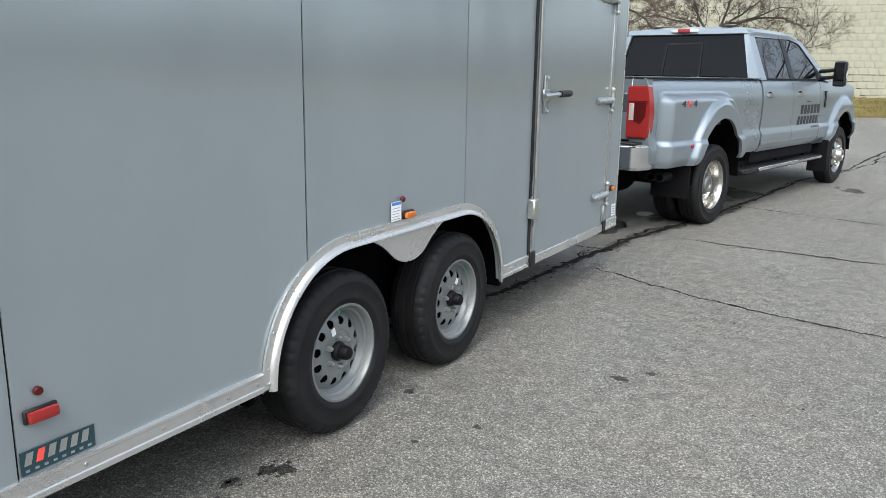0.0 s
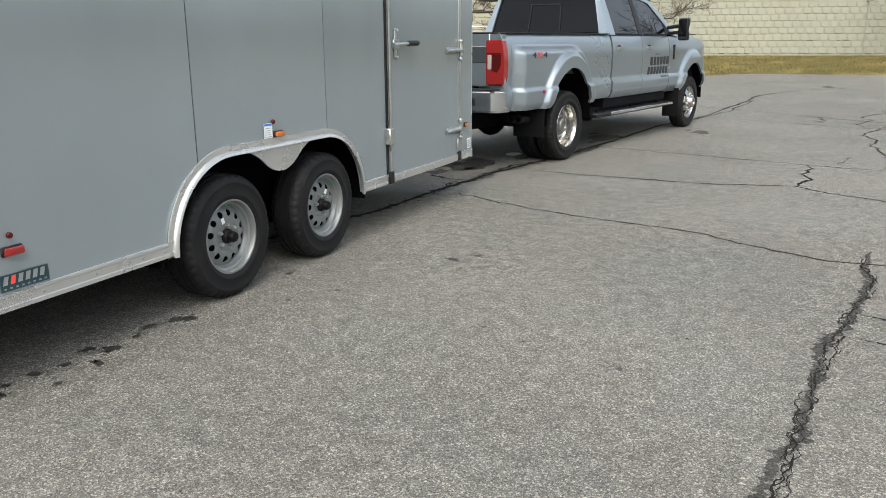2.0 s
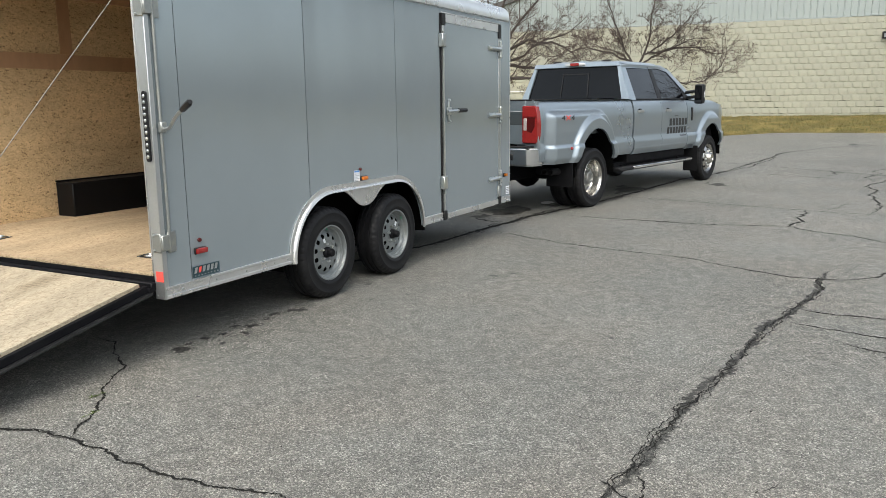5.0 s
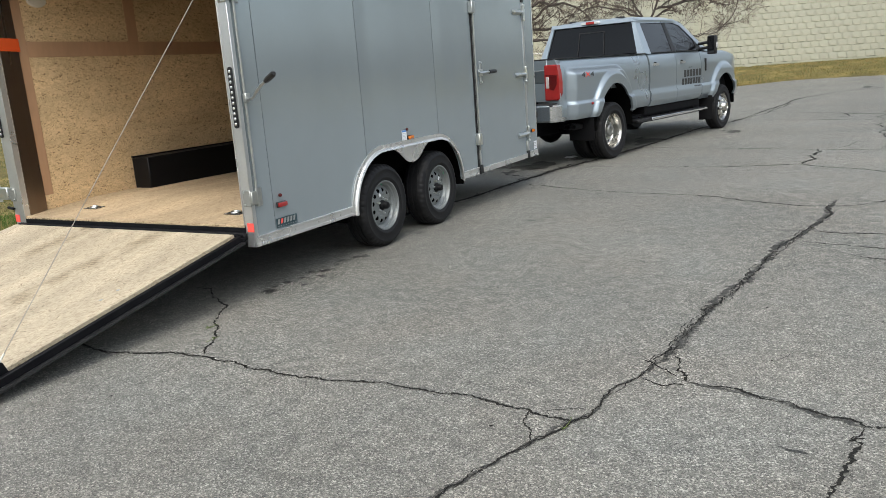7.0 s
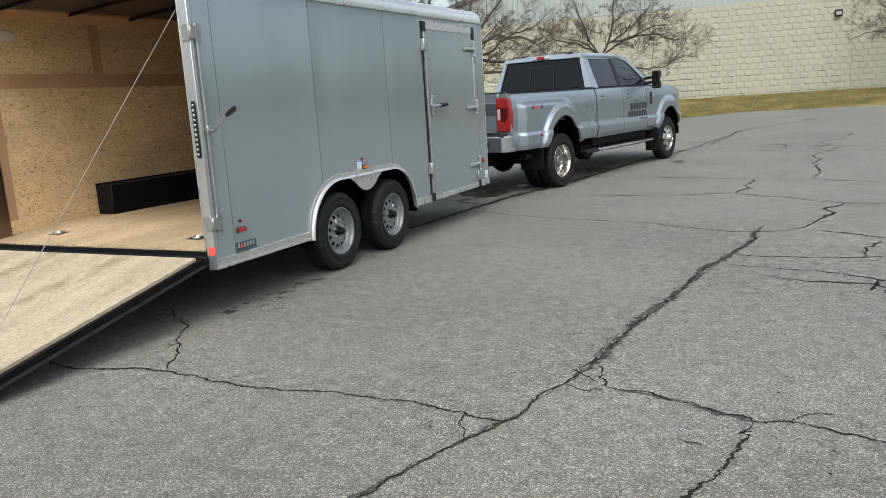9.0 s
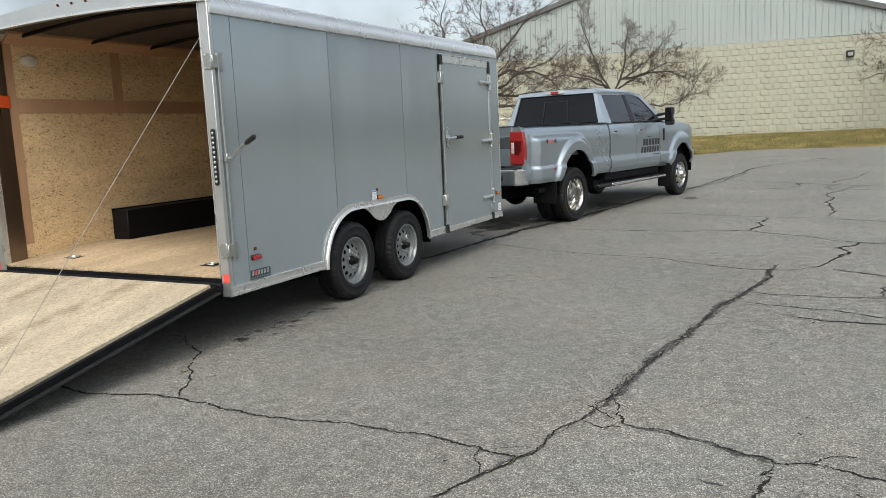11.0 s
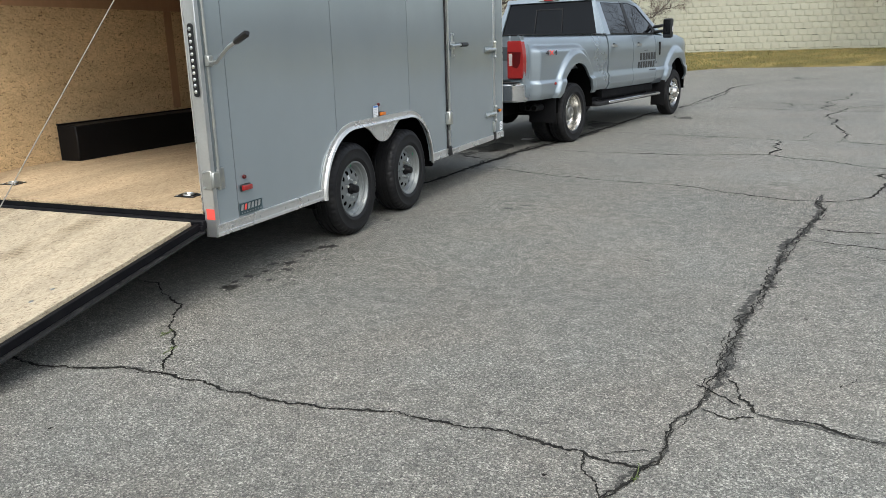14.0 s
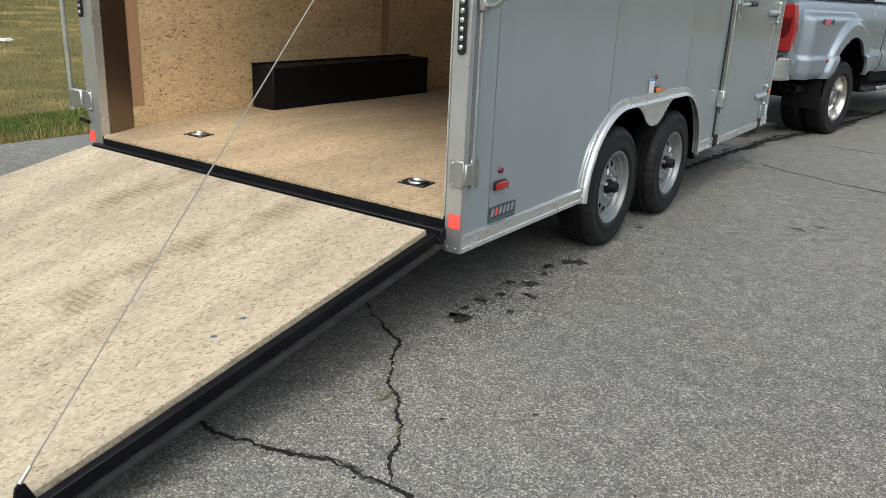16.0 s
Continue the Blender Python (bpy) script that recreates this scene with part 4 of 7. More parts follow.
# wheel arch trim: flat band on the sheet and a lip standing out
def band(r0, r1, x0, x1):
    a, b = arch(r0), arch(r1)
    bm = bmesh.new()
    rows = [[bm.verts.new((x, y, z)) for y, z in pts] for pts, x in ((a, x0), (a, x1), (b, x1), (b, x0))]
    for p in range(4):
        u, v = rows[p], rows[(p + 1) % 4]
        for k in range(len(u) - 1):
            bm.faces.new((u[k], u[k + 1], v[k + 1], v[k]))
    for e in (0, -1):
        bm.faces.new([rows[p][e] for p in range(4)])
    return bm


arch_trim = part("arch_trim", band(0.468, 0.502, -0.004, 0.005), M_ALU_WHITE, trailer, "bright curved aluminium wheel arch trim")
bm = bmesh.new()
sect = [(0.472, 0.003), (0.468, 0.016), (0.460, 0.023), (0.449, 0.025), (0.447, 0.021), (0.457, 0.018), (0.462, 0.0)]
loops = []
for r, x in sect:
    loops.append([bm.verts.new((x, y, z)) for y, z in arch(r)])
for p in range(len(loops)):
    u, v = loops[p], loops[(p + 1) % len(loops)]
    for k in range(len(u) - 1):
        bm.faces.new((u[k], u[k + 1], v[k + 1], v[k]))
part("lip", bm, M_ALU_WHITE, arch_trim, "outstanding rolled lip")
for y, z in ((1.127, 0.375), (1.127, 0.43), (1.16, 0.56), (1.3, 0.74), (1.6, 0.831), (2.05, 0.831), (2.5, 0.831), (2.83, 0.7)):
    part("screw", disc_x(0.006, y, z, 0.006, 0.004, seg=8), M_ZINC, arch_trim)
# teardrop plate between the wheels
r_in, c0, mid_y, r_tip, z_tip = 0.46, AXLES[0], 2.055, 0.234, 0.884
touch = math.atan2(z_tip - 0.36, mid_y - c0)
drop = [(c0 + r_in * math.cos(a), 0.36 + r_in * math.sin(a)) for a in [math.radians(86) + (touch - math.radians(86)) * k / 12 for k in range(12)]]
tip = [(mid_y + r_tip * math.cos(a), z_tip + r_tip * math.sin(a)) for a in [math.pi + touch + (math.pi - 2 * touch) * k / 16 for k in range(17)]]
drop = drop + tip + [(2 * mid_y - y, z) for y, z in reversed(drop)]
part("teardrop_plate", prism(drop + [(2 * mid_y - drop[0][0], 0.832), (drop[0][0], 0.832)], "x", 0.0, 0.008), M_ALU_WHITE, trailer, "plain aluminium teardrop plate between the wheels")
def steps(a, b, n, extra=()):
    return sorted({*[a + (b - a) * k / n for k in range(n + 1)], *[e for e in extra if a < e < b]})


def floor_z(y):
    """Height of the floor: it rises gently from the rear sill to the wheel boxes."""
    return FLOOR + 0.042 * smooth(0.1, 0.85, y) - 0.012 * smooth(1.4, 3.0, y)


# wheel boxes inside
for x0, x1, name in ((-0.035, -0.3, "wheel_box"), (XW + 0.001, XW + 0.215, "wheel_box")):
    bm = bmesh.new()
    xa, xb = sorted((x0, x1))
    ya, yb, top = (1.06, 3.06, 0.84) if x0 > -1 else (1.17, 2.92, 0.828)
    if x0 > -1:
        box(-0.352, -0.3405, ya - 0.01, yb + 0.01, FLOOR + 0.003, top + 0.018, bm=bm)
        box(-0.3405, -0.075, ya - 0.01, yb + 0.01, top + 0.0105, top + 0.018, bm=bm)
        for yc in (ya - 0.01, yb + 0.002):
            box(-0.3405, -0.075, yc, yc + 0.008, FLOOR + 0.003, top + 0.0105, bm=bm)
    else:
        prism([(ya, floor_z(ya) - 0.004), (yb, floor_z(yb) - 0.004), (yb, top), (ya, top)], "x", xa, xb, 0.008, bm=bm)
    wheel_box = part(name, bm, M_BOXBLACK, trailer, "black painted wheel box")
    if x0 < -1:
        part("flange", box(xa, xa + 0.012, ya, yb, top, top + 0.013), M_BOXBLACK, wheel_box)
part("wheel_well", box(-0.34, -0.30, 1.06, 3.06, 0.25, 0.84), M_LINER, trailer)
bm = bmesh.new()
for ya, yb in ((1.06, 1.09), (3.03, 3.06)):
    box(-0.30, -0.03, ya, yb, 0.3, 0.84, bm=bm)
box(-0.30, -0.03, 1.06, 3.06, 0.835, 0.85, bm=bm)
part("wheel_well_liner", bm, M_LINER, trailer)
# floor, lining, strips
POST, POST2 = 0.072, 0.122   # widths of the rear posts
bm = bmesh.new()
rows = [[bm.verts.new((x, y, floor_z(y))) for x in (-TRW + 0.03, -0.345, -0.04)] for y in steps(0.03, TRL - 0.03, 60, (1.055, 3.065))]
for p, q in zip(rows, rows[1:]):
    bm.faces.new((p[0], p[1], q[1], q[0]))
    if not 1.05 < (p[1].co.y + q[1].co.y) / 2 < 3.07:
        bm.faces.new((p[1], p[2], q[2], q[1]))
bmesh.ops.delete(bm, geom=[v for v in bm.verts if not v.link_faces], context="VERTS")
r = bmesh.ops.extrude_face_region(bm, geom=bm.faces[:])
for v in r["geom"]:
    if isinstance(v, bmesh.types.BMVert):
        v.co.z -= 0.03
part("floor_board", bm, M_OSB_FLOOR, trailer, "tan oriented strand board floor", smooth=False)
for y0, y1, z0, z1 in ((0.22, 2.45, FLOOR, 1.8), (2.455, TRL - 0.03, FLOOR, 1.8), (0.22, 1.33, 1.803, 2.40), (1.335, 2.55, 1.803, 2.40), (2.555, TRL - 0.03, 1.803, 2.40)):
    part("lining_sheet", box(-TRW + 0.0285, XW, y0, y1, z0, z1), M_OSB_WALL, trailer, "flaky tan strand board wall lining")
part("lining_sheet", box(-TRW + 0.08, -0.07, TRL - 0.075, TRL - 0.03, FLOOR, 2.42), M_OSB_WALL, trailer, "flaky tan strand board front lining")
part("lining_sheet", box(-0.072, -0.062, 0.2, TRL - 0.08, 0.86, 2.40), M_OSB_WALL, trailer, "flaky tan strand board wall lining")
for y0, y1, z0, z1 in ((0.24, 0.325, 0.63, 2.42), (0.325, 4.8, 1.755, 1.88), (0.325, 4.8, 2.36, 2.43), (1.34, 1.455, 1.88, 2.36), (2.54, 2.64, 0.86, 1.755), (2.62, 2.72, 1.88, 2.36)):
    part("cover_strip", box(XW - 0.004, XW + 0.006, y0, y1, z0, z1, 0.002), M_BATTEN, trailer, "brown thin plywood cover strip")
part("cover_strip", box(XW - 0.004, XW + 0.004, 0.245, 4.8, FLOOR, 0.627, 0.001), M_OSB_WALL, trailer, "strand board base strip")
part("floor_edge", box(-TRW + POST2 + 0.006, -POST - 0.008, -0.012, 0.0298, FLOOR - 0.02, FLOOR), M_OSB_FLOOR, trailer)
# dome lamp on the lining
bm = lathe([(0, 0.026), (0.036, 0.024), (0.053, 0.016), (0.058, 0.0), (0, 0.0)], 32)
turned(bm, Matrix.Translation((XW, 0.48, 2.2)) @ Matrix.Diagonal((1, 1.5, 0.85, 1)))
part("dome_lamp", bm, M_DOME, trailer, "round white dome lamp, unlit")
# rear frame
part("rear_post", box(-POST, 0.006, -0.014, 0.02, TR_B - 0.003, 2.40, 0.003), M_ALU, trailer, "brushed aluminium rear corner post")
part("rear_post", box(-TRW - 0.006, -TRW + POST2, -0.014, 0.02, TR_B - 0.003, 2.40, 0.003), M_ALU, trailer, "brushed aluminium rear corner post")
part("post_edge", box(-POST - 0.006, -POST, -0.018, 0.03, FLOOR, 2.36), M_ALU_WHITE, trailer)
part("post_edge", box(-TRW + POST2, -TRW + POST2 + 0.006, -0.018, 0.03, FLOOR, 2.36), M_ALU_WHITE, trailer)
part("jamb_plate", prism([(-TRW + POST2 + 0.002, 0.03), (-TRW + POST2 + 0.012, 0.03), (XW + 0.012, 0.24), (XW + 0.002, 0.24)], "z", FLOOR, 2.38), M_JAMB, trailer, "metal jamb plate with its brown reflection in the colour")
part("jamb_plate", box(-POST - 0.004, -POST + 0.01, 0.03, 0.2, FLOOR, 2.38), M_JAMB, trailer, "metal jamb plate with its brown reflection in the colour")
bm = bmesh.new()
n = 16
lo = [(-0.0 - TRW * k / n, 2.365 + 0.035 * math.sin(math.pi * k / n)) for k in range(n + 1)]
hi = [(-0.0 - TRW * k / n, 2.445 + 0.085 * math.sin(math.pi * k / n)) for k in range(n + 1)]
prism(lo + hi[::-1], "y", -0.02, 0.02, bm=bm)
header = part("rear_header", bm, M_ALU, trailer, "arched aluminium rear header")
prism([(x, z - 0.004) for x, z in lo] + [(x, z + 0.012) for x, z in lo[::-1]], "y", -0.045, -0.02, bm=(bm := bmesh.new()))
part("drip_edge", bm, M_ALU_WHITE, header)
for k in range(3):
    bm = lathe([(0, 0.012), (0.008, 0.01), (0.011, 0.0), (0, 0)], 12)
    turned(bm, Matrix.Translation((-TRW / 2 + 0.15 * (k - 1), -0.02, 2.49)) @ pose(0, 0, 0, 0, 0, -90))
    part("marker_lamp", bm, M_DARKRED, header, "small dark red clearance lamp")
# rear side rods, brackets and handles on both posts
def rear_lock(parent, out):
    """A cam rod lock: hinge brackets, vertical rod and swung-out handle; out is +1 on the near side."""
    def mx(x):
        return x if out > 0 else -TRW - x
    lock = part("cam_lock", tube([(mx(0.013), 0.042, 0.62), (mx(0.013), 0.042, 2.03)], 0.009, 10), M_DULLZINC, parent, "zinc-plated cam lock rod")
    for z in (0.68, 1.97):
        bm = bmesh.new()
        xa, xb = sorted((mx(-0.055), mx(0.012)))
        box(xa, xb, -0.024, -0.013, z - 0.055, z + 0.055, 0.004, bm=bm)
        xa, xb = sorted((mx(0.004), mx(0.024)))
        box(xa, xb, -0.02, 0.035, z - 0.045, z + 0.045, 0.006, bm=bm)
        xa, xb = sorted((mx(0.006), mx(0.014)))
        box(xa, xb, 0.03, 0.09, z - 0.06, z + 0.06, 0.003, bm=bm)
        part("bracket", bm, M_DULLZINC, lock)
        for dx, dz in ((-0.04, 0.042), (-0.04, -0.042)):
            b2 = lathe([(0, 0.008), (0.006, 0.007), (0.008, 0.0), (0, 0)], 10)
            turned(b2, Matrix.Translation((mx(dx), -0.024, z + dz)) @ pose(0, 0, 0, 0, 0, -90))
            part("bolt", b2, M_ZINC, lock)
    hz = 1.325
    part("hub", box(*sorted((mx(0.008), mx(0.04))), 0.022, 0.066, hz - 0.03, hz + 0.03, 0.006), M_DULLZINC, lock)
    return lock


lock = rear_lock(trailer, 1)
part("lever", tube([(0.03, 0.045, 1.315), (0.08, 0.04, 1.32), (0.15, 0.01, 1.365), (0.22, -0.025, 1.398), (0.29, -0.06, 1.418)], [0.009, 0.011, 0.012, 0.012, 0.011], 4), M_ALU, lock, "swung-out flat lever")
part("grip", tube([(0.285, -0.057, 1.417), (0.30, -0.064, 1.422), (0.41, -0.12, 1.456), (0.42, -0.125, 1.459)], [0.013, 0.0175, 0.0175, 0.012], 6), M_PLASTIC, lock, "black rubber grip")
lock = rear_lock(trailer, -1)
part("far_rod", tube([(-TRW - 0.13, -0.03, 0.62), (-TRW - 0.13, -0.03, 2.0)], 0.013, 8), M_ZINC, lock, "swung-away rod")
part("link", box(-TRW - 0.135, -TRW - 0.01, -0.045, -0.015, 0.64, 0.74, 0.006), M_ZINC, lock)
part("lever", tube([(-TRW - 0.13, -0.03, 1.3), (-TRW - 0.28, -0.04, 1.36), (-TRW - 0.45, -0.05, 1.38)], 0.014, 8), M_ZINC, lock)
part("pin", tube([(-TRW - 0.05, -0.03, 0.575), (-TRW + 0.02, -0.03, 0.565)], 0.012, 8), M_BLACKSTEEL, lock)
# tail lamp bars, reflective tape, rivets
for s in (0, 1):
    def fx(x, s=s):
        return x if s == 0 else -TRW - x
    bm = prism([(fx(-0.028) + 0.016 * math.cos(a), (1.505 if math.sin(a) > 0 else 1.155) + 0.018 * math.sin(a)) for a in [k * math.tau / 24 for k in range(24)]], "y", -0.026, -0.012)
    lamp = part("tail_lamp", bm, M_PLASTIC, trailer, "slim upright tail lamp bar with clear studs")
    for k in range(11):
        bm = ball((fx(-0.028), -0.027, 1.165 + 0.033 * k), 0.0105, sub=2, squash=(1, 0.55, 1))
        part("stud", bm, M_ZINC, lamp)
    part("reflective_tape", box(*sorted((fx(-0.052), fx(0.004))), -0.0165, -0.0155, 0.455, 0.515), M_TAPE, trailer, "red reflective tape")
    for dx, z in ((-0.055, 0.372), (-0.015, 0.372), (0.0, 0.8), (0.0, 1.1), (0.0, 1.75), (0.0, 2.2)):
        b2 = lathe([(0, 0.004), (0.004, 0.003), (0.006, 0.0), (0, 0)], 8)
        turned(b2, Matrix.Translation((fx(dx), -0.014, z)) @ pose(0, 0, 0, 0, 0, -90))
        part("rivet", b2, M_ZINC, trailer)
# orange label on the far jamb
part("cover_strip", prism([(XW - 0.01, 2.335), (XW + 0.012, 2.335), (-TRW + 0.13, 2.41), (-TRW + 0.13, 2.446), (-TRW + 0.1, 2.446)], "y", 0.25, 4.8), M_BATTEN, trailer, "brown strip under the roof")
part("warning_label", prism([(-TRW + POST2 + 0.016, 0.026), (-TRW + POST2 + 0.018, 0.027), (XW + 0.018, 0.252), (XW + 0.016, 0.251)], "z", 1.80, 1.90), M_ORANGE, trailer, "orange warning label")
# rear sill and ramp hinge
bm = box(-TRW + 0.02, -0.02, -0.012, 0.028, 0.395, FLOOR - 0.006, 0.004)
box(-TRW + 0.06, -0.06, -0.05, -0.012, 0.40, 0.452, 0.006, bm=bm)
part("rear_sill", bm, M_BLACKSTEEL, trailer, "black steel rear sill")
bm = tube([(-TRW + 0.08, -0.062, 0.41), (-0.05, -0.062, 0.41)], 0.014, 10)
part("ramp_hinge", bm, M_BLACKSTEEL, trailer, "black hinge barrel")
# the lowered ramp
SLOPE = math.atan2(0.194, 1.0)
RL = 2.0
ramp_m = pose(0, -0.07, 0.45, math.degrees(SLOPE), 0, 0)
ramp = new("ramp_door")
ramp.parent = trailer
ramp.matrix_local = ramp_m
tagged(ramp, "lowered rear ramp door with strand board deck")
part("deck", box(-TRW + 0.12, -0.099, -RL + 0.04, -0.03, -0.014, 0.011, 0.002), M_OSB_RAMP, ramp, "pale strand board ramp deck")
for xa, xb in ((-TRW + 0.075, -TRW + 0.11), (-0.092, -0.062)):
    bm = box(xa, xb, -RL, -0.01, -0.05, -0.006, 0.003)
    s = -1 if xa < -1 else 1
    xo = xb if s > 0 else xa
    box(*sorted((xa if s > 0 else xb, (xa if s > 0 else xb) - s * 0.05)), -RL, -0.01, -0.03, -0.016, bm=bm)
    ramp_rail = part("ramp_rail", bm, M_BLACKSTEEL, ramp, "black steel ramp rail")
    part("flange", box(*sorted((xo, xo + s * 0.03)), -RL, -0.01, -0.06, -0.05), M_WORNSTEEL, ramp_rail, "scuffed lower flange")
for k in range(6):
    y = -0.02 - (RL - 0.06) * k / 5
    part("cross_bar", box(-TRW + 0.112, -0.094, y - 0.04, y, -0.056, -0.016), M_BLACKSTEEL, ramp)
for x in (-0.25,):
    for y in (-0.866, -0.99):
        b2 = lathe([(0, 0.003), (0.01, 0.002), (0.012, 0.0), (0, 0)], 12)
        turned(b2, Matrix.Translation((x, y, 0.011)) @ pose(0, 0, 0, 0, -90, 0))
        part("deck_screw", b2, M_DULLZINC, ramp)
for x, s in ((-0.097, 1), (-TRW + 0.115, -1)):
    bm = prism([(-1.755, -0.02), (-1.685, -0.02), (-1.699, 0.048), (-1.71, 0.058), (-1.724, 0.05)], "x", x - 0.004, x + 0.004)
    part("cable_bracket", bm, M_BLACKSTEEL, ramp, "black cable bracket")
ramp_top = ramp_m @ Vector((-0.096, -1.71, 0.056))
for x in (-0.12,):
    cable = part("ramp_cable", tube([ramp_top, (-0.092, 0.18, 2.335)], 0.0023, 6), M_CABLE, trailer, "thin pale lift cable")
    part("ferrule", tube([ramp_top, ramp_top.lerp(Vector((-0.092, 0.18, 2.335)), 0.016)], 0.005, 8), M_ZINC, cable)
far_top = ramp_m @ Vector((-TRW + 0.12, -1.71, 0.04))
part("ramp_cable", tube([far_top, (-TRW + 0.16, -0.02, 2.32)], 0.0042, 6), M_CABLE, trailer, "thin pale lift cable")
# recessed tie-down rings
for x, y in ((-0.466, 0.318), (-2.06, 0.35)):
    seat = Matrix.Translation((x, y, floor_z(y))) @ pose(0, 0, 0, math.degrees(math.atan2(floor_z(y + 0.05) - floor_z(y - 0.05), 0.1)), 0, 0)
    pan = part("tie_down", turned(box(-0.075, 0.075, -0.05, 0.05, -0.002, 0.004, 0.002), seat), M_PLASTIC, trailer, "recessed tie-down pan")
    part("dish", turned(ball((0, 0, 0.004), 0.047, squash=(1.15, 0.8, 0.12), sub=2), seat), M_CHROME, pan, "bright dished centre")
    part("ring", turned(tube([(0.036 * math.cos(a), 0.03 * math.sin(a), 0.009) for a in [k * math.tau / 20 for k in range(21)]], 0.005, 6, cap=False), seat), M_ZINC, pan)
    for sx in (-0.06, 0.06):
        for sy in (-0.036, 0.036):
            part("bolt", turned(ball((sx, sy, 0.005), 0.007, squash=(1, 1, 0.5)), seat), M_ZINC, pan)
# side door, in an opening with a sheet above it
part("side_panel", box(-0.028, 0.0, 3.347, 4.673, 2.24, TR_T + 0.03), M_SIDING, trailer, "narrow grey sheet above the door")
part("drip_rail", box(0.0, 0.014, 3.36, 4.66, 2.238, 2.25, 0.003), M_ALU_WHITE, trailer, "slim aluminium drip rail")
D0, D1, DZ0, DZ1 = 3.345, 4.675, 0.358, 2.235
door = part("side_door", box(-0.02, 0.010, D0 + 0.04, D1 - 0.04, DZ0 + 0.045, DZ1 - 0.04, 0.002), M_SIDING, trailer, "grey side entry door, shut")
for name, args in (("door_trim", (D0 + 0.03, D1 - 0.03, DZ1 - 0.075, DZ1)), ("door_trim", (D0 + 0.03, D1 - 0.03, DZ0, DZ0 + 0.055)), ("door_trim", (D1 - 0.06, D1 - 0.012, DZ0 + 0.055, DZ1 - 0.075)), ("door_trim", (D0 + 0.018, D0 + 0.05, DZ0 + 0.055, DZ1 - 0.075))):
    y0, y1, z0, z1 = args
    part(name, box(-0.01, 0.016, y0, y1, z0, z1, 0.002), M_ALU_WHITE if y1 - y0 > 1 else M_ALU, door, "pale aluminium door edge")
part("gasket", box(-0.02, 0.006, D0 - 0.012, D0 + 0.018, DZ0, DZ1), M_PLASTIC, door)
part("gasket", box(-0.02, 0.004, D1 - 0.012, D1, DZ0, DZ1), M_ALU, door)
for y0, y1, z0, z1 in ((D0 + 0.005, D0 + 0.075, DZ1 - 0.1, DZ1 + 0.005), (D1 - 0.075, D1 - 0.005, DZ1 - 0.14, DZ1), (D0 + 0.005, D0 + 0.07, DZ0 - 0.005, DZ0 + 0.085), (D1 - 0.07, D1 - 0.005, DZ0 - 0.003, DZ0 + 0.085)):
    part("corner_cap", box(-0.005, 0.022, y0, y1, z0, z1, 0.004), M_PLASTIC, door, "black plastic corner cap")
rod = part("cam_rod", tube([(0.026, D0 + 0.014, 0.6), (0.026, D0 + 0.014, 2.08)], 0.01, 10), M_DULLZINC, door, "upright cam rod")
for z in (0.71, 2.0):
    part("bracket", box(0.0, 0.05, D0 - 0.035, D0 + 0.035, z - 0.06, z + 0.06, 0.008), M_ZINC, rod)
for z in (0.64, 1.31, 1.985):
    bm = box(0.012, 0.024, D1 - 0.32, D1 - 0.06, z - 0.026, z + 0.026, 0.008)
    tube([(0.026, D1 - 0.325, z - 0.006), (0.027, D1 - 0.29, z), (0.028, D1 - 0.05, z)], [0.014, 0.022, 0.022], 10, bm=bm)
    for y in (D1 - 0.27, D1 - 0.18, D1 - 0.11):
        ball((0.048, y, z), 0.009, bm=bm)
    hinge = part("strap_hinge", bm, M_ZINC, door, "bright strap hinge")
    part("pin", tube([(0.03, D1 - 0.05, z - 0.07), (0.03, D1 - 0.05, z + 0.07)], 0.012, 10), M_ZINC, hinge)
    for dz in (-0.075, 0.075):
        part("pin_end", ball((0.03, D1 - 0.05, z + dz), 0.019, sub=2), M_ZINC, hinge)
    part("plate", box(0.002, 0.018, D1 - 0.05, D1 + 0.03, z - 0.05, z + 0.05, 0.004), M_ZINC, hinge)
bm = box(0.012, 0.028, 3.43, 3.52, 1.33, 1.40, 0.006)
box(0.012, 0.022, 3.45, 3.49, 1.26, 1.48, 0.006, bm=bm)
latch = part("door_latch", bm, M_ZINC, door, "bright door latch with a black handle")
part("lever", tube([(0.045, 3.4, 1.362), (0.055, 3.6, 1.37)], 0.013, 8), M_ZINC, latch)
part("grip", tube([(0.056, 3.6, 1.37), (0.058, 3.75, 1.372)], 0.02, 8), M_PLASTIC, latch)
for z in (1.275, 1.465):
    part("padlock_ear", ball((0.03, 3.47, z), 0.014, sub=1), M_ZINC, latch)
part("holdback", box(0.008, 0.03, D1 - 0.1, D1 - 0.07, 0.44, 0.56, 0.006), M_ZINC, door)
# lamps, labels and badge on the side
def marker(y, z, material, label, ly=0.096, lz=0.04, tilt=7):
    bm = box(0.0, 0.012, -ly / 2, ly / 2, -lz / 2, lz / 2, 0.004)
    base = part("marker_lamp", turned(bm, Matrix.Translation((0, y, z))), M_PLASTIC, trailer, label)
    bm = box(0.01, 0.03, -ly / 2 + 0.006, ly / 2 - 0.006, -lz / 2 + 0.004, lz / 2 - 0.004, 0.008, seg=2)
    part("lens", turned(bm, Matrix.Translation((0, y, z))), material, base)


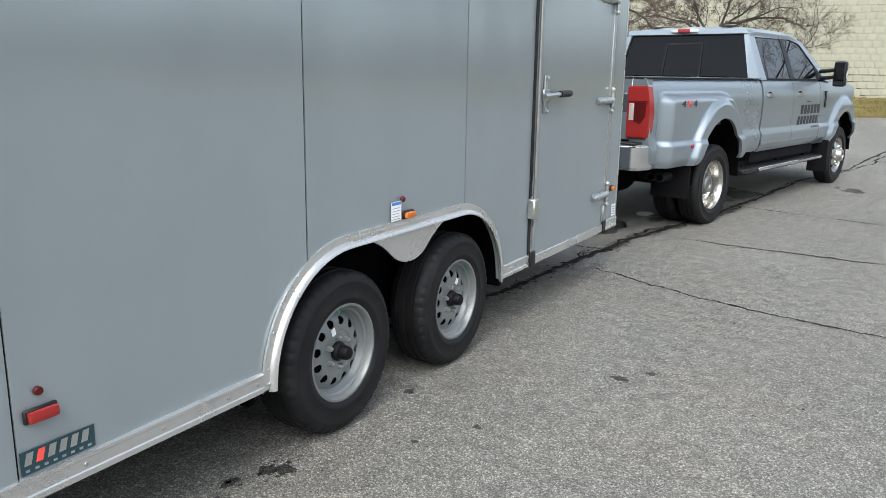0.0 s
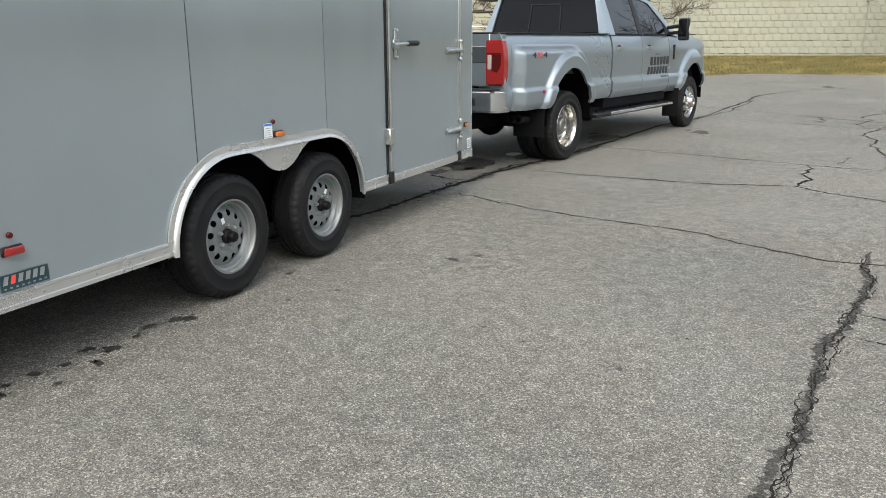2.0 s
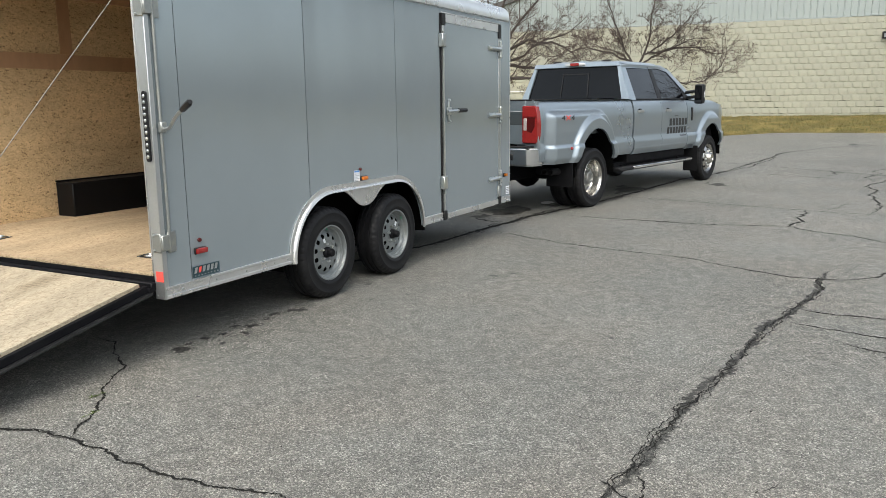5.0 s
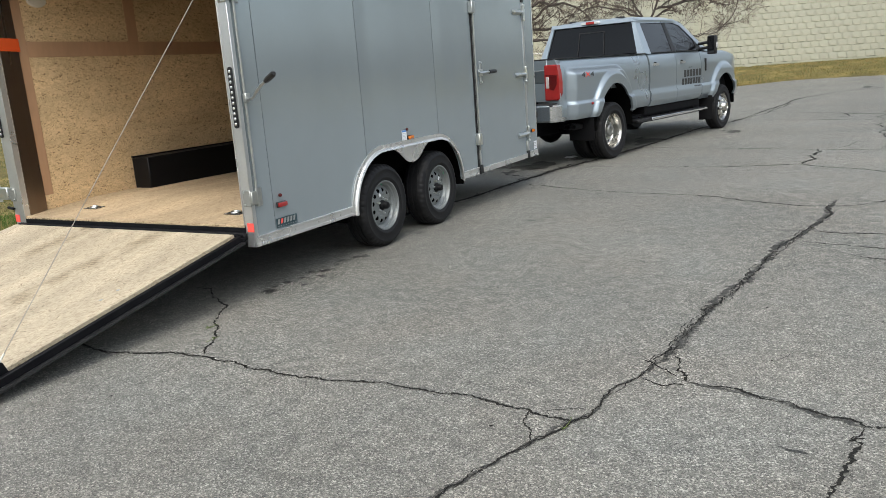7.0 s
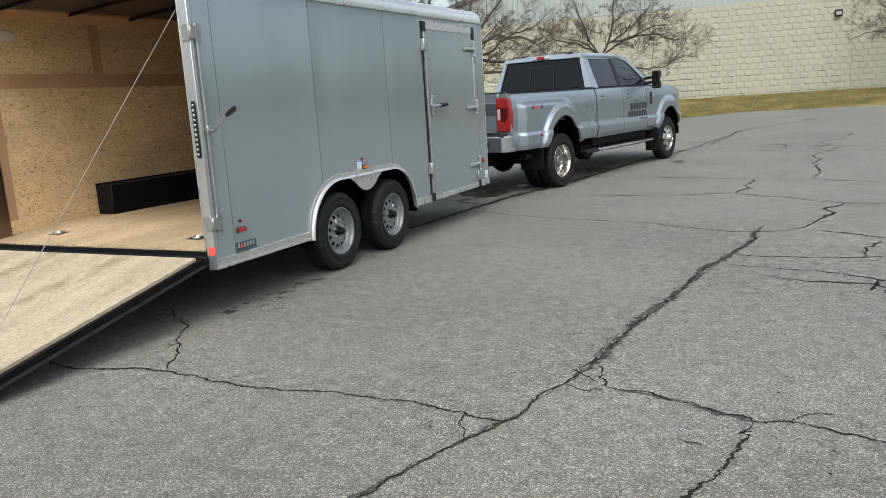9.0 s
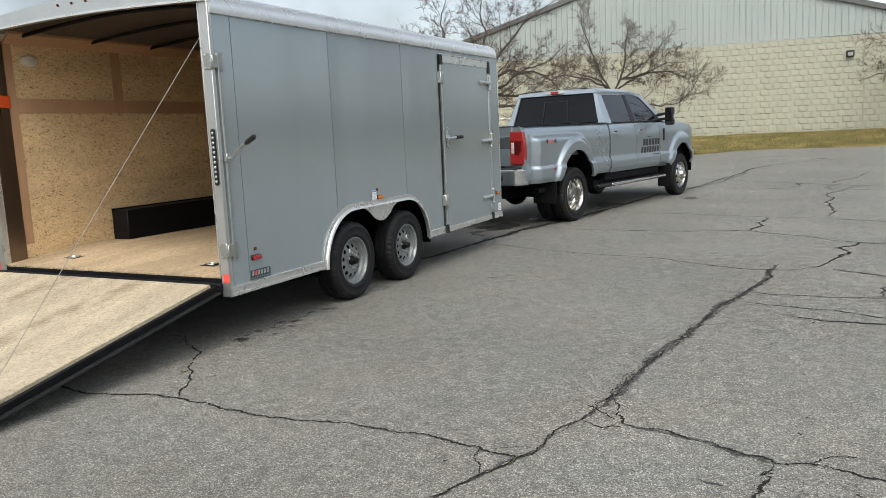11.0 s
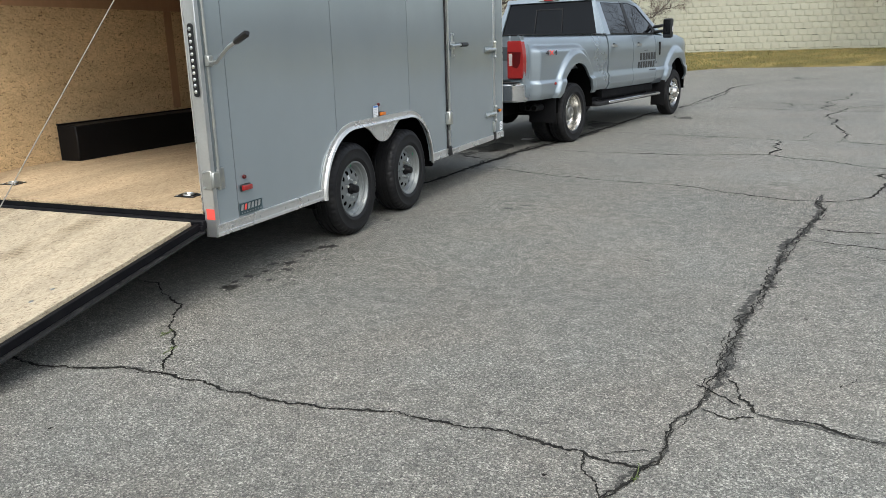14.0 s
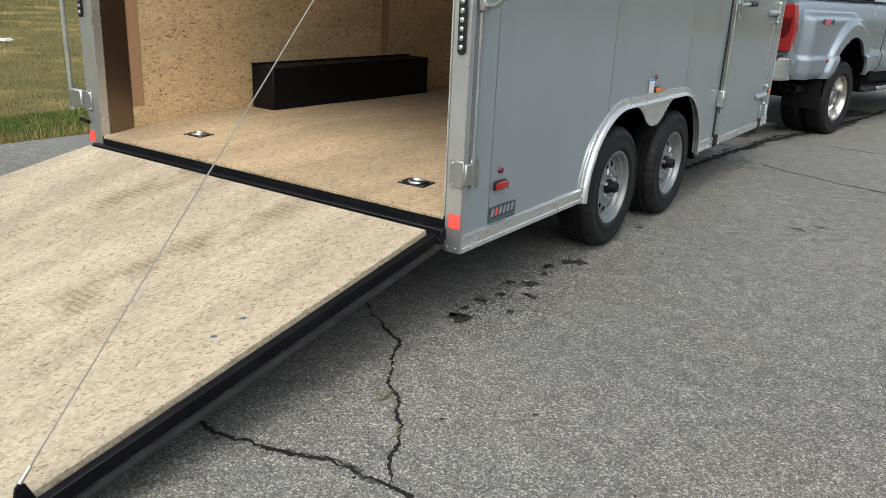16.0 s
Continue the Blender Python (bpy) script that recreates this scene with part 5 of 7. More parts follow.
marker(0.275, 0.593, M_REDLENS, "small red side marker lamp")
marker(2.035, 0.868, M_AMBER, "small amber side marker lamp", 0.085, 0.036)
marker(4.80, 0.66, M_AMBER, "small amber front marker lamp", 0.07, 0.04)
part("stud_lamp", disc_x(0, 0.275, 0.655, 0.0125, 0.013), M_DARKRED, trailer, "round dark red stud lamp")
part("stud_lamp", disc_x(0, 1.995, 0.94, 0.013, 0.012), M_DARKRED, trailer, "round dark red stud lamp")
tag_ = part("data_label", box(0.0025, 0.0035, 1.908, 1.985, 0.85, 0.935), M_WHITE, trailer, "white data label with a blue heading")
part("heading", box(0.0035, 0.0042, 1.912, 1.981, 0.92, 0.933), M_BLUE, tag_)
for k in range(5):
    part("print_bar", box(0.0035, 0.0041, 1.915, 1.976 - 0.006 * (k % 3), 0.857 + 0.012 * k, 0.8595 + 0.012 * k), M_GREYPRINT, tag_)
lab = part("data_label", box(0.0025, 0.0035, 4.83, 4.915, 0.44, 0.53), M_WHITE, trailer, "small white label with grey print")
for k in range(4):
    part("print_bar", box(0.0035, 0.0041, 4.84, 4.905, 0.452 + 0.018 * k, 0.461 + 0.018 * k), M_GREYPRINT, lab)
badge = part("badge", prism([(0.208, 0.434), (0.426, 0.434), (0.426, 0.501), (0.208, 0.501)], "x", 0.003, 0.0042), M_NAVY, trailer, "dark maker's badge with pale bars")
for k in range(6):
    y = 0.217 + 0.033 * k
    part("badge_bar", prism([(y, 0.46), (y + 0.02, 0.46), (y + 0.029, 0.494), (y + 0.009, 0.494)], "x", 0.0042, 0.005), M_TAPE if k == 1 else M_ALU, badge)
for k in range(8):
    y = 0.22 + 0.026 * k
    part("badge_bar", box(0.0042, 0.005, y, y + 0.011, 0.441, 0.448), M_GREYPRINT, badge)


def tyre_profile(r, w, bead):
    """Half-rounded tyre with three grooves in its tread."""
    h = w / 2
    out = [(bead, h * 0.78), (bead + 0.014, h * 0.92), (bead + 0.03, h * 0.985), (bead + 0.036, h * 1.015), (bead + 0.042, h * 1.015), (bead + 0.048, h * 0.992), ((r + bead) / 2, h), (r - 0.052, h * 1.0), (r - 0.048, h * 1.018), (r - 0.043, h * 1.012), (r - 0.035, h * 0.97), (r - 0.022, h * 0.93), (r - 0.012, h * 0.84), (r - 0.002, h * 0.7)]
    tread = []
    for g in (0.42, 0.0, -0.42):
        tread += [(r, h * (g + 0.07)), (r - 0.009, h * (g + 0.045)), (r - 0.009, h * (g - 0.045)), (r, h * (g - 0.07))]
    return out + tread + [(q, -x) for q, x in reversed(out)]


def tyre_mesh(r, w, bead, seg=168):
    """A turned tyre whose shoulders are notched into lugs."""
    bm, rings = bmesh.new(), []
    prof_ = tyre_profile(r, w, bead)
    for q, x in prof_:
        ring = []
        for k in range(seg):
            notch = 0.007 if (abs(x) > 0.3 * w and q > r - 0.03 and (k + (2 if x < 0 else 0)) % 4 == 0) else 0.0
            a = k * math.tau / seg
            ring.append(bm.verts.new((x, (q - notch) * math.cos(a), (q - notch) * math.sin(a))))
        rings.append(ring)
    for a, b in zip(rings, rings[1:]):
        for k in range(seg):
            bm.faces.new((a[k], a[(k + 1) % seg], b[(k + 1) % seg], b[k]))
    return bm


def trailer_wheel():
    w = thing("trailer_wheel", "silver steel trailer wheel with a black tyre", "wheel")
    part("tyre", tyre_mesh(0.345, 0.212, 0.196), M_RUBBER, w, "black radial tyre")
    bm = lathe([(0.19, -0.08), (0.203, -0.082), (0.203, 0.084), (0.211, 0.091), (0.208, 0.097), (0.199, 0.097), (0.193, 0.088), (0.189, 0.068), (0.18, 0.062), (0.175, 0.044), (0.166, 0.036)], 64)
    rim = part("rim", bm, M_SILVERWHEEL, w, "silver painted steel rim with round holes")
    bm = holed_ring(0.092, 0.167, 12, 0.0185, lambda r: 0.036 + 0.026 * smooth(0.167, 0.125, r), 0.005)
    lathe([(0.092, 0.062), (0.088, 0.058), (0.07, 0.056), (0.03, 0.056)], 64, bm=bm)
    part("disc", bm, M_SILVERWHEEL, rim)
    # black disc added behind the holes, for the shade inside the wheel
    part("backing", lathe([(0.1665, 0.022), (0.125, 0.046), (0.09, 0.046), (0.04, 0.04), (0, 0.04)], 48), M_LINER, rim)
    bm = lathe([(0.041, 0.03), (0.042, 0.068), (0.037, 0.078), (0.031, 0.082), (0.030, 0.108), (0.025, 0.12), (0.012, 0.123), (0, 0.123)], 32)
    part("hub", bm, M_BOXBLACK, w, "greasy black hub with a cap")
    part("sticker", turned(box(0.0, 0.0015, -0.012, 0.012, -0.016, 0.016), Matrix.Translation((0.063, 0.0, 0.095))), M_WHITE, w, "small white sticker")
    part("paint_mark", turned(box(0.0, 0.002, -0.005, 0.005, -0.012, 0.012), Matrix.Translation((0.07, 0.05, 0.172)) @ pose(0, 0, 0, 20, 0, 0)), M_GREENMARK, w, "green paint mark")
    for k in range(6):
        a = k * math.tau / 6 + 0.3
        bm = lathe([(0, 0.084), (0.007, 0.082), (0.0105, 0.076), (0.012, 0.045), (0, 0.045)], 6)
        turned(bm, Matrix.Translation((0, 0.066 * math.cos(a), 0.066 * math.sin(a))))
        part("lug_nut", bm, M_ZINC, w)
    return w


first = trailer_wheel()
WX = -0.115
first.matrix_basis = pose(WX, AXLES[0], 0.345, 18, 0, 0)
first["group"] = "trailer wheels"
copy_thing(first, pose(WX, AXLES[1], 0.345, -32, 0, 0))
for y in AXLES:
    copy_thing(first, pose(-TRW - WX, y, 0.345, 30, 0, 180))
# chassis, axles, tongue
for x in (-0.36, -TRW + 0.36):
    part("frame_rail", box(x - 0.025, x + 0.025, 0.0, TRL, 0.37, 0.465, 0.003), M_BLACKSTEEL, trailer, "black steel frame rail")
for y in AXLES:
    part("axle", tube([(-0.2, y, 0.345), (-TRW + 0.2, y, 0.345)], 0.032, 10), M_BLACKSTEEL, trailer, "black axle tube")
for k in range(9):
    part("cross_member", box(-TRW + 0.36, -0.36, 0.25 + 0.57 * k, 0.29 + 0.57 * k, 0.41, 0.468), M_BLACKSTEEL, trailer)
part("belly", box(-TRW + 0.35, -0.35, 0.02, TRL - 0.02, 0.462, 0.4695), M_PAINT_DARK, trailer)
for s in (1, -1):
    part("tongue_rail", tube([(-TRW / 2 + s * 0.75, TRL - 0.4, 0.44), (-TRW / 2 + s * 0.05, TRL + 1.25, 0.46)], 0.045, 4), M_BLACKSTEEL, trailer, "black steel tongue rail")
part("coupler", box(-TRW / 2 - 0.07, -TRW / 2 + 0.07, TRL + 1.1, TRL + 1.42, 0.45, 0.56, 0.02), M_BLACKSTEEL, trailer, "ball coupler")
jack = part("tongue_jack", tube([(-TRW / 2, TRL + 0.9, 0.25), (-TRW / 2, TRL + 0.9, 1.0)], 0.035, 12), M_ZINC, trailer, "upright tongue jack")
part("foot", box(-TRW / 2 - 0.09, -TRW / 2 + 0.09, TRL + 0.81, TRL + 0.99, 0.24, 0.25), M_ZINC, jack)


# ---- the pickup truck ----
TRUCK_M = pose(-0.864, 7.603, 0, 0, 0, -11.2)
truck = thing("pickup_truck", "silver crew-cab dual-rear-wheel pickup truck hitched to the trailer", "truck", TRUCK_M)
WB = 4.47   # wheelbase; the rear axle is at y = 0


def lower_x(y, z):
    """Half width of the lower body at a place."""
    w = 0.99 - 0.07 * max(0.0, (z - 1.2) / 0.3) ** 2 - 0.03 * max(0.0, (1.05 - z) / 0.4)
    w += 0.034 * smooth(0.895, 0.85, z) - 0.05 * smooth(0.73, 0.6, z)
    w -= 0.01 * smooth(1.39, 1.47, z)
    w -= 0.13 * smooth(4.85, 5.5, y)
    return w


def shell(ys, zlo, zhi, xf, side, thick=0.022, nz=16):
    """A curved body panel: columns at ys from zlo(y) to zhi(y), at half width xf(y, z)."""
    bm, cols = bmesh.new(), []
    for y in ys:
        a, b = zlo(y), zhi(y)
        cols.append([bm.verts.new((side * xf(y, a + (b - a) * k / nz), y, a + (b - a) * k / nz)) for k in range(nz + 1)])
    for u, v in zip(cols, cols[1:]):
        for k in range(nz):
            bm.faces.new((u[k], u[k + 1], v[k + 1], v[k]))
    r = bmesh.ops.extrude_face_region(bm, geom=bm.faces[:])
    for v in r["geom"]:
        if isinstance(v, bmesh.types.BMVert):
            v.co.x -= side * thick
    return bm


def arch_lo(yc, half, rise, low):
    def f(y):
        d = (y - yc) / half
        return max(low, 0.41 + rise * math.sqrt(max(0.0, 1 - d * d))) if abs(d) < 1 else low
    return f


def fender_x(y, z):
    """The wide rear fender: a blister on the bed side, flared again round the wheel."""
    d = math.hypot(y / 0.53, (z - 0.41) / 0.67)
    reach = 1.56 + 2.0 * smooth(0.25, -0.35, y)
    inside = smooth(-1.125, -0.99, y) * smooth(0.79, 0.7, y) * smooth(1.345, 1.25, z) * smooth(reach, reach - 0.2, d)
    flare = smooth(1.3, 1.19, d)
    return lower_x(y, z) + 0.1 * inside + 0.06 * flare + 0.006


def front_x(y, z):
    d = math.hypot((y - WB) / 0.53, (z - 0.41) / 0.64)
    return lower_x(y, z) + 0.06 * smooth(1.34, 1.22, d) * smooth(1.3, 1.1, z) + 0.004


BED_TOP = 1.465
for s in (1, -1):
    bm = shell(steps(-1.285, 1.37, 36), lambda y: 1.0 if abs(y) < 0.62 else (0.655 if y > -1.25 else 0.93), lambda y: BED_TOP, lower_x, s)
    part("bed_side", bm, M_PAINT, truck, "silver painted bed side")
    fy = steps(-1.14, 0.79, 110, [0.53 * math.cos(k * math.pi / 40) for k in range(41)])
    fender = part("rear_fender", shell(fy, arch_lo(0, 0.53, 0.67, 0.65), lambda y: 1.35, fender_x, s, 0.03, 52), M_PAINT, truck, "wide silver dual-wheel fender with a flared arch")
    bm = ball((s * 1.16, -0.72, 0.845), 0.03, squash=(0.35, 1.2, 0.7), sub=2)
    part("side_marker", bm, M_REDLENS, fender, "small red oval marker lamp")
    for name, a, b in (("rear_door", 1.42, 2.41), ("front_door", 2.417, 3.44)):
        door_ = part(name, shell(steps(a, b, 16), lambda y: 0.64, lambda y: 1.46, lower_x, s), M_PAINT, truck, "silver crew cab door")
        hy = a + 0.09 if name == "rear_door" else a + 0.12
        hx = lower_x(hy, 1.28)
        hb = box(s * hx - 0.005, s * hx + s * 0.03, hy, hy + 0.2, 1.265, 1.305, 0.0)
        bmesh.ops.bevel(hb, geom=hb.edges[:], offset=0.01, segments=2, affect="EDGES")
        part("door_handle", hb, M_ALU, door_, "bright silver pull handle")
        # flat black oval paints the shade in the handle's recess
        part("pocket_shade", ball((s * (hx - 0.002), hy + 0.1, 1.285), 0.05, squash=(0.1, 1.5, 0.8), sub=2), M_PAINT_DARK, door_)
        part("belt_moulding", box(s * 0.935, s * 0.955, a + 0.1, b, 1.458, 1.475, 0.003), M_PLASTIC, door_)
        part("lower_moulding", shell(steps(a, b, 6), lambda y: 0.725, lambda y: 0.745, lambda y, z: lower_x(y, z) + 0.006, s, 0.02, 3), M_PAINT, door_)
    fys = steps(3.447, 5.36, 60, [WB + 0.53 * math.cos(k * math.pi / 24) for k in range(25)])
    front = part("front_fender", shell(fys, arch_lo(WB, 0.53, 0.62, 0.62), lambda y: 1.44 - 0.14 * smooth(4.4, 5.4, y), front_x, s, 0.03, 36), M_PAINT, truck, "silver front fender with a flared arch")
    fx_ = lower_x(3.62, 1.2)
    part("fender_vent", box(s * (fx_ - 0.005), s * (fx_ + 0.012), 3.6, 3.66, 1.1, 1.32, 0.004), M_PLASTIC, front, "black fender vent badge")
    # running board with a bright edge
    bm = box(s * 0.86, s * 1.03, 0.92, 3.62, 0.415, 0.475, 0.015)
    board = part("running_board", bm, M_PLASTIC, truck, "black running board with a bright edge")
    part("edge_trim", box(s * 1.03, s * 1.045, 1.35, 3.6, 0.43, 0.47, 0.005), M_CHROME, board)
    for y in (1.2, 2.3, 3.3):
        part("mount", box(s * 0.6, s * 0.9, y, y + 0.06, 0.44, 0.5), M_BLACKSTEEL, board)
    # dark box added to fill the shaded gap above the running board
    part("sill_gap_shade", box(s * 0.58, s * 0.875, 0.9, 3.62, 0.445, 0.53), M_PAINT_DARK, truck)
    # mud flaps and wheel liners
    part("mud_flap", box(s * 0.70, s * 1.10, -0.60, -0.585, 0.32, 0.70, 0.004), M_PAINT_DARK, truck, "black rubber mud flap")
    part("mud_flap", box(s * 0.8, s * 1.05, 3.8, 3.815, 0.22, 0.66, 0.004), M_PAINT_DARK, truck, "black rubber mud flap")
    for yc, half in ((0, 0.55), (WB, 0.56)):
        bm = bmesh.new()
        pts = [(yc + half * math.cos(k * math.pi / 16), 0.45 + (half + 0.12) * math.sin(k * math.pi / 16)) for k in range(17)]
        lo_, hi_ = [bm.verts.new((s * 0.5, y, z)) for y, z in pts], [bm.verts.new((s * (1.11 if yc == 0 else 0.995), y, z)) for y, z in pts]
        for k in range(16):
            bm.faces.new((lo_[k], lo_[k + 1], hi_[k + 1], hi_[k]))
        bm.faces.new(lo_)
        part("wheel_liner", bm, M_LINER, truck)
    # greenhouse
    def gx(z):
        return 0.957 - 0.40 * (z - 1.45)

    def skin(pts, lift, thick, side=s):
        b2 = bmesh.new()
        o = [b2.verts.new((side * (gx(z) + lift), y, z)) for y, z in pts]
        i_ = [b2.verts.new((side * (gx(z) + lift - thick), y, z)) for y, z in pts]
        b2.faces.new(o)
        b2.faces.new(i_)
        for k in range(len(pts)):
            q = (k + 1) % len(pts)
            b2.faces.new((o[k], o[q], i_[q], i_[k]))
        return b2

    part("side_window", skin([(1.5, 1.46), (1.515, 1.94), (2.36, 1.955), (2.36, 1.46)], -0.006, 0.012), M_GLASS, truck, "dark tinted side window")
    part("side_window", skin([(2.46, 1.46), (2.44, 1.955), (2.72, 1.955), (3.0, 1.905), (3.6, 1.46)], -0.006, 0.012), M_GLASS, truck, "dark tinted side window")
    part("window_frame", skin([(2.33, 1.46), (2.48, 1.46), (2.455, 1.96), (2.345, 1.96)], 0.0, 0.03), M_PLASTIC, truck, "black door pillar trim")
    part("window_frame", skin([(1.51, 1.46), (1.535, 1.46), (1.545, 1.93), (1.515, 1.945)], 0.0, 0.03), M_PLASTIC, truck)
    part("window_frame", skin([(3.36, 1.46), (3.6, 1.46), (3.34, 1.66)], 0.001, 0.03), M_PLASTIC, truck, "black mirror sail")
    part("pillar", skin([(1.3, 1.455), (1.52, 1.455), (1.525, 1.93), (1.56, 2.005), (1.40, 2.005)], 0.006, 0.05), M_PAINT, truck, "silver rear roof pillar")
    part("roof_rail", skin([(1.50, 1.935), (2.72, 1.948), (3.0, 1.898), (3.1, 1.926), (2.82, 2.008), (1.40, 2.008)], 0.006, 0.05), M_PAINT, truck, "silver roof rail")
    part("pillar", skin([(2.99, 1.9), (3.12, 1.925), (3.84, 1.43), (3.62, 1.455)], 0.006, 0.05), M_PAINT, truck, "silver windscreen pillar")
    # tow mirror
    mir = part("tow_mirror", turned(box(-0.075, 0.075, -0.06, 0.07, -0.16, 0.16, 0.035, seg=2), Matrix.Translation((s * 1.215, 3.37, 1.54))), M_PLASTIC, truck, "large black towing mirror")
    part("mirror_glass", box(s * 1.215 - 0.06, s * 1.215 + 0.06, 3.304, 3.31, 1.40, 1.68, 0.002), M_GLASS, mir)
    part("mirror_lamp", ball((s * 1.285, 3.39, 1.53), 0.03, squash=(0.5, 1, 2), sub=2), M_CLEARLENS, mir)
    for z in (1.5, 1.59):
        part("mirror_arm", tube([(s * 0.93, 3.48, z - 0.02), (s * 1.15, 3.38, z)], 0.026, 8), M_PLASTIC, mir)
    # tail lamp wrapping the bed corner
    lx0, lx1 = 0.78, 0.985

    def lamp_body(side):
        b2 = prism([(side * x, z) for x, z in ((0.765, 0.93), (0.984, 0.93), (0.993, 1.02), (0.998, 1.16), (0.985, 1.3), (0.972, 1.395), (0.765, 1.395))][::side], "y", -1.30, -1.215)
        bmesh.ops.bevel(b2, geom=b2.edges[:], offset=0.012, segments=3, affect="EDGES")
        return b2

    lamp = part("tail_lamp", lamp_body(s), M_REDLENS, truck, "red tail lamp with a clear insert")
    part("reversing_lens", box(s * (lx0 + 0.012), s * (lx0 + 0.06), -1.305, -1.295, 1.09, 1.24, 0.004), M_REVERSE, lamp, "clear reversing lens")
    part("dark_lens", prism([(s * x, z) for x, z in ((lx0 + 0.066, 1.08), (lx1 - 0.075, 1.06), (lx1 - 0.03, 1.13), (lx1 - 0.022, 1.25), (lx0 + 0.066, 1.25))][::s], "y", -1.304, -1.296), M_DARKRED, lamp, "dark red inner lens")
    part("dark_band", box(s * (lx0 - 0.0), s * (lx1 - 0.016), -1.3035, -1.297, 1.253, 1.262), M_DARKRED, lamp)
    part("bed_corner", shell(steps(-1.25, -1.135, 3), lambda y: 0.655, lambda y: 0.925, lambda y, z: lower_x(y, z) + 0.003, s, 0.02, 6), M_PAINT, truck)
    part("bed_corner_cap", box(s * 0.8, s * 0.956, -1.274, -1.2, 1.387, 1.452), M_PAINT, truck, "silver bed corner above the lamp")
    part("bed_corner_low", box(s * 0.79, s * 0.98, -1.27, -1.235, 0.66, 0.93, 0.01), M_PAINT, truck)
    part("corner_rail_cap", box(s * 0.806, s * 0.965, -1.274, -1.242, 1.4525, 1.472, 0.004), M_PLASTIC, truck)
    part("bed_rail_cap", box(s * 0.87, s * 0.965, -1.24, 1.35, 1.462, 1.472, 0.003), M_PLASTIC, truck, "black bed rail cap")
    part("bed_inner", box(s * 0.82, s * 0.86, -1.22, 1.25, 0.95, 1.46), M_PAINT_DARK, truck)
    part("headlamp", box(s * 0.6, s * 0.84, 5.28, 5.40, 0.98, 1.24, 0.03), M_CLEARLENS, truck, "clear headlamp")
# bumpers, tailgate, bed
plan = [(0.99, -1.13), (0.995, -1.26), (0.96, -1.36), (0.88, -1.415), (0.5, -1.44)]
plan = plan + [(-x, y) for x, y in plan[::-1]]
bm = prism(plan + [(x * 0.96, y + 0.08) for x, y in plan[::-1]], "z", 0.645, 0.875)
bmesh.ops.bevel(bm, geom=[e for e in bm.edges if abs(e.verts[0].co.z - e.verts[1].co.z) < 0.01], offset=0.022, segments=3, affect="EDGES")
bumper = part("rear_bumper", bm, M_BUMPER, truck, "chromed rear step bumper")
part("bumper_recess", box(0.3, 0.72, -1.4455, -1.42, 0.72, 0.8, 0.01), M_PLASTIC, bumper, "black step recess")
part("step_pad", box(-0.93, 0.93, -1.4, -1.26, 0.868, 0.895, 0.008), M_PLASTIC, bumper)
part("tailgate", box(-0.8, 0.8, -1.275, -1.2, 0.91, 1.465, 0.006), M_PAINT, truck, "silver tailgate")
part("tailgate_trim", box(-0.8, 0.8, -1.283, -1.27, 1.16, 1.33, 0.006), M_TAILGATE, truck, "dark grey tailgate trim")
part("tailgate_cap", box(-0.8, 0.8, -1.28, -1.2, 1.455, 1.475, 0.006), M_PLASTIC, truck)
part("bed_floor", box(-0.84, 0.84, -1.22, 1.25, 0.93, 0.95), M_PAINT_DARK, truck)
part("bed_front", box(-0.95, 0.95, 1.235, 1.262, 0.8, 1.46), M_PAINT, truck)
part("cab_back", box(-0.93, 0.93, 1.31, 1.34, 0.7, 1.475), M_PAINT, truck, "silver cab back panel")
# roof, glass
bm, rows = bmesh.new(), []
for y in steps(1.37, 3.1, 18):
    row = []
    for k in range(21):
        u = -1 + k / 10
        drop = 0.055 * smooth(2.55, 3.12, y) + 0.03 * smooth(1.55, 1.35, y)
        edge_ = 0.05 * smooth(0.86, 1.0, abs(u))
        row.append(bm.verts.new((u * 0.765, y, 2.062 - 0.02 * u * u - drop - edge_ + 0.006 * math.cos(u * 14) * smooth(0.8, 0.6, abs(u)))))
    rows.append(row)
for a, b in zip(rows, rows[1:]):
    for k in range(20):
        bm.faces.new((a[k], a[k + 1], b[k + 1], b[k]))
r = bmesh.ops.extrude_face_region(bm, geom=bm.faces[:])
for v in r["geom"]:
    if isinstance(v, bmesh.types.BMVert):
        v.co.z -= 0.04
part("cab_roof", bm, M_PAINT, truck, "silver cab roof")


def slab(pts, thick=0.012):
    """A plate through four or more corners, thickened along its normal."""
    b2 = bmesh.new()
    f = b2.faces.new([b2.verts.new(p) for p in pts])
    f.normal_update()
    r2 = bmesh.ops.extrude_face_region(b2, geom=[f])
    for v in r2["geom"]:
        if isinstance(v, bmesh.types.BMVert):
            v.co -= f.normal * thick
    return b2


window = part("rear_window", slab([(-0.84, 1.325, 1.485), (0.84, 1.325, 1.485), (0.715, 1.41, 1.965), (-0.715, 1.41, 1.965)]), M_REARGLASS, truck, "wide dark rear window with a sliding centre pane")
for x in (-0.24, 0.24):
    part("slider_frame", slab([(x - 0.008, 1.316, 1.5), (x + 0.008, 1.316, 1.5), (x * 0.93 + 0.008, 1.383, 1.86), (x * 0.93 - 0.008, 1.383, 1.86)]), M_PLASTIC, window)
part("slider_frame", slab([(-0.235, 1.381, 1.85), (0.235, 1.381, 1.85), (0.235, 1.384, 1.868), (-0.235, 1.384, 1.868)]), M_PLASTIC, window)
part("rear_header", slab([(-0.755, 1.385, 1.96), (0.755, 1.385, 1.96), (0.74, 1.40, 2.017), (-0.74, 1.40, 2.017)], 0.04), M_PAINT, truck)
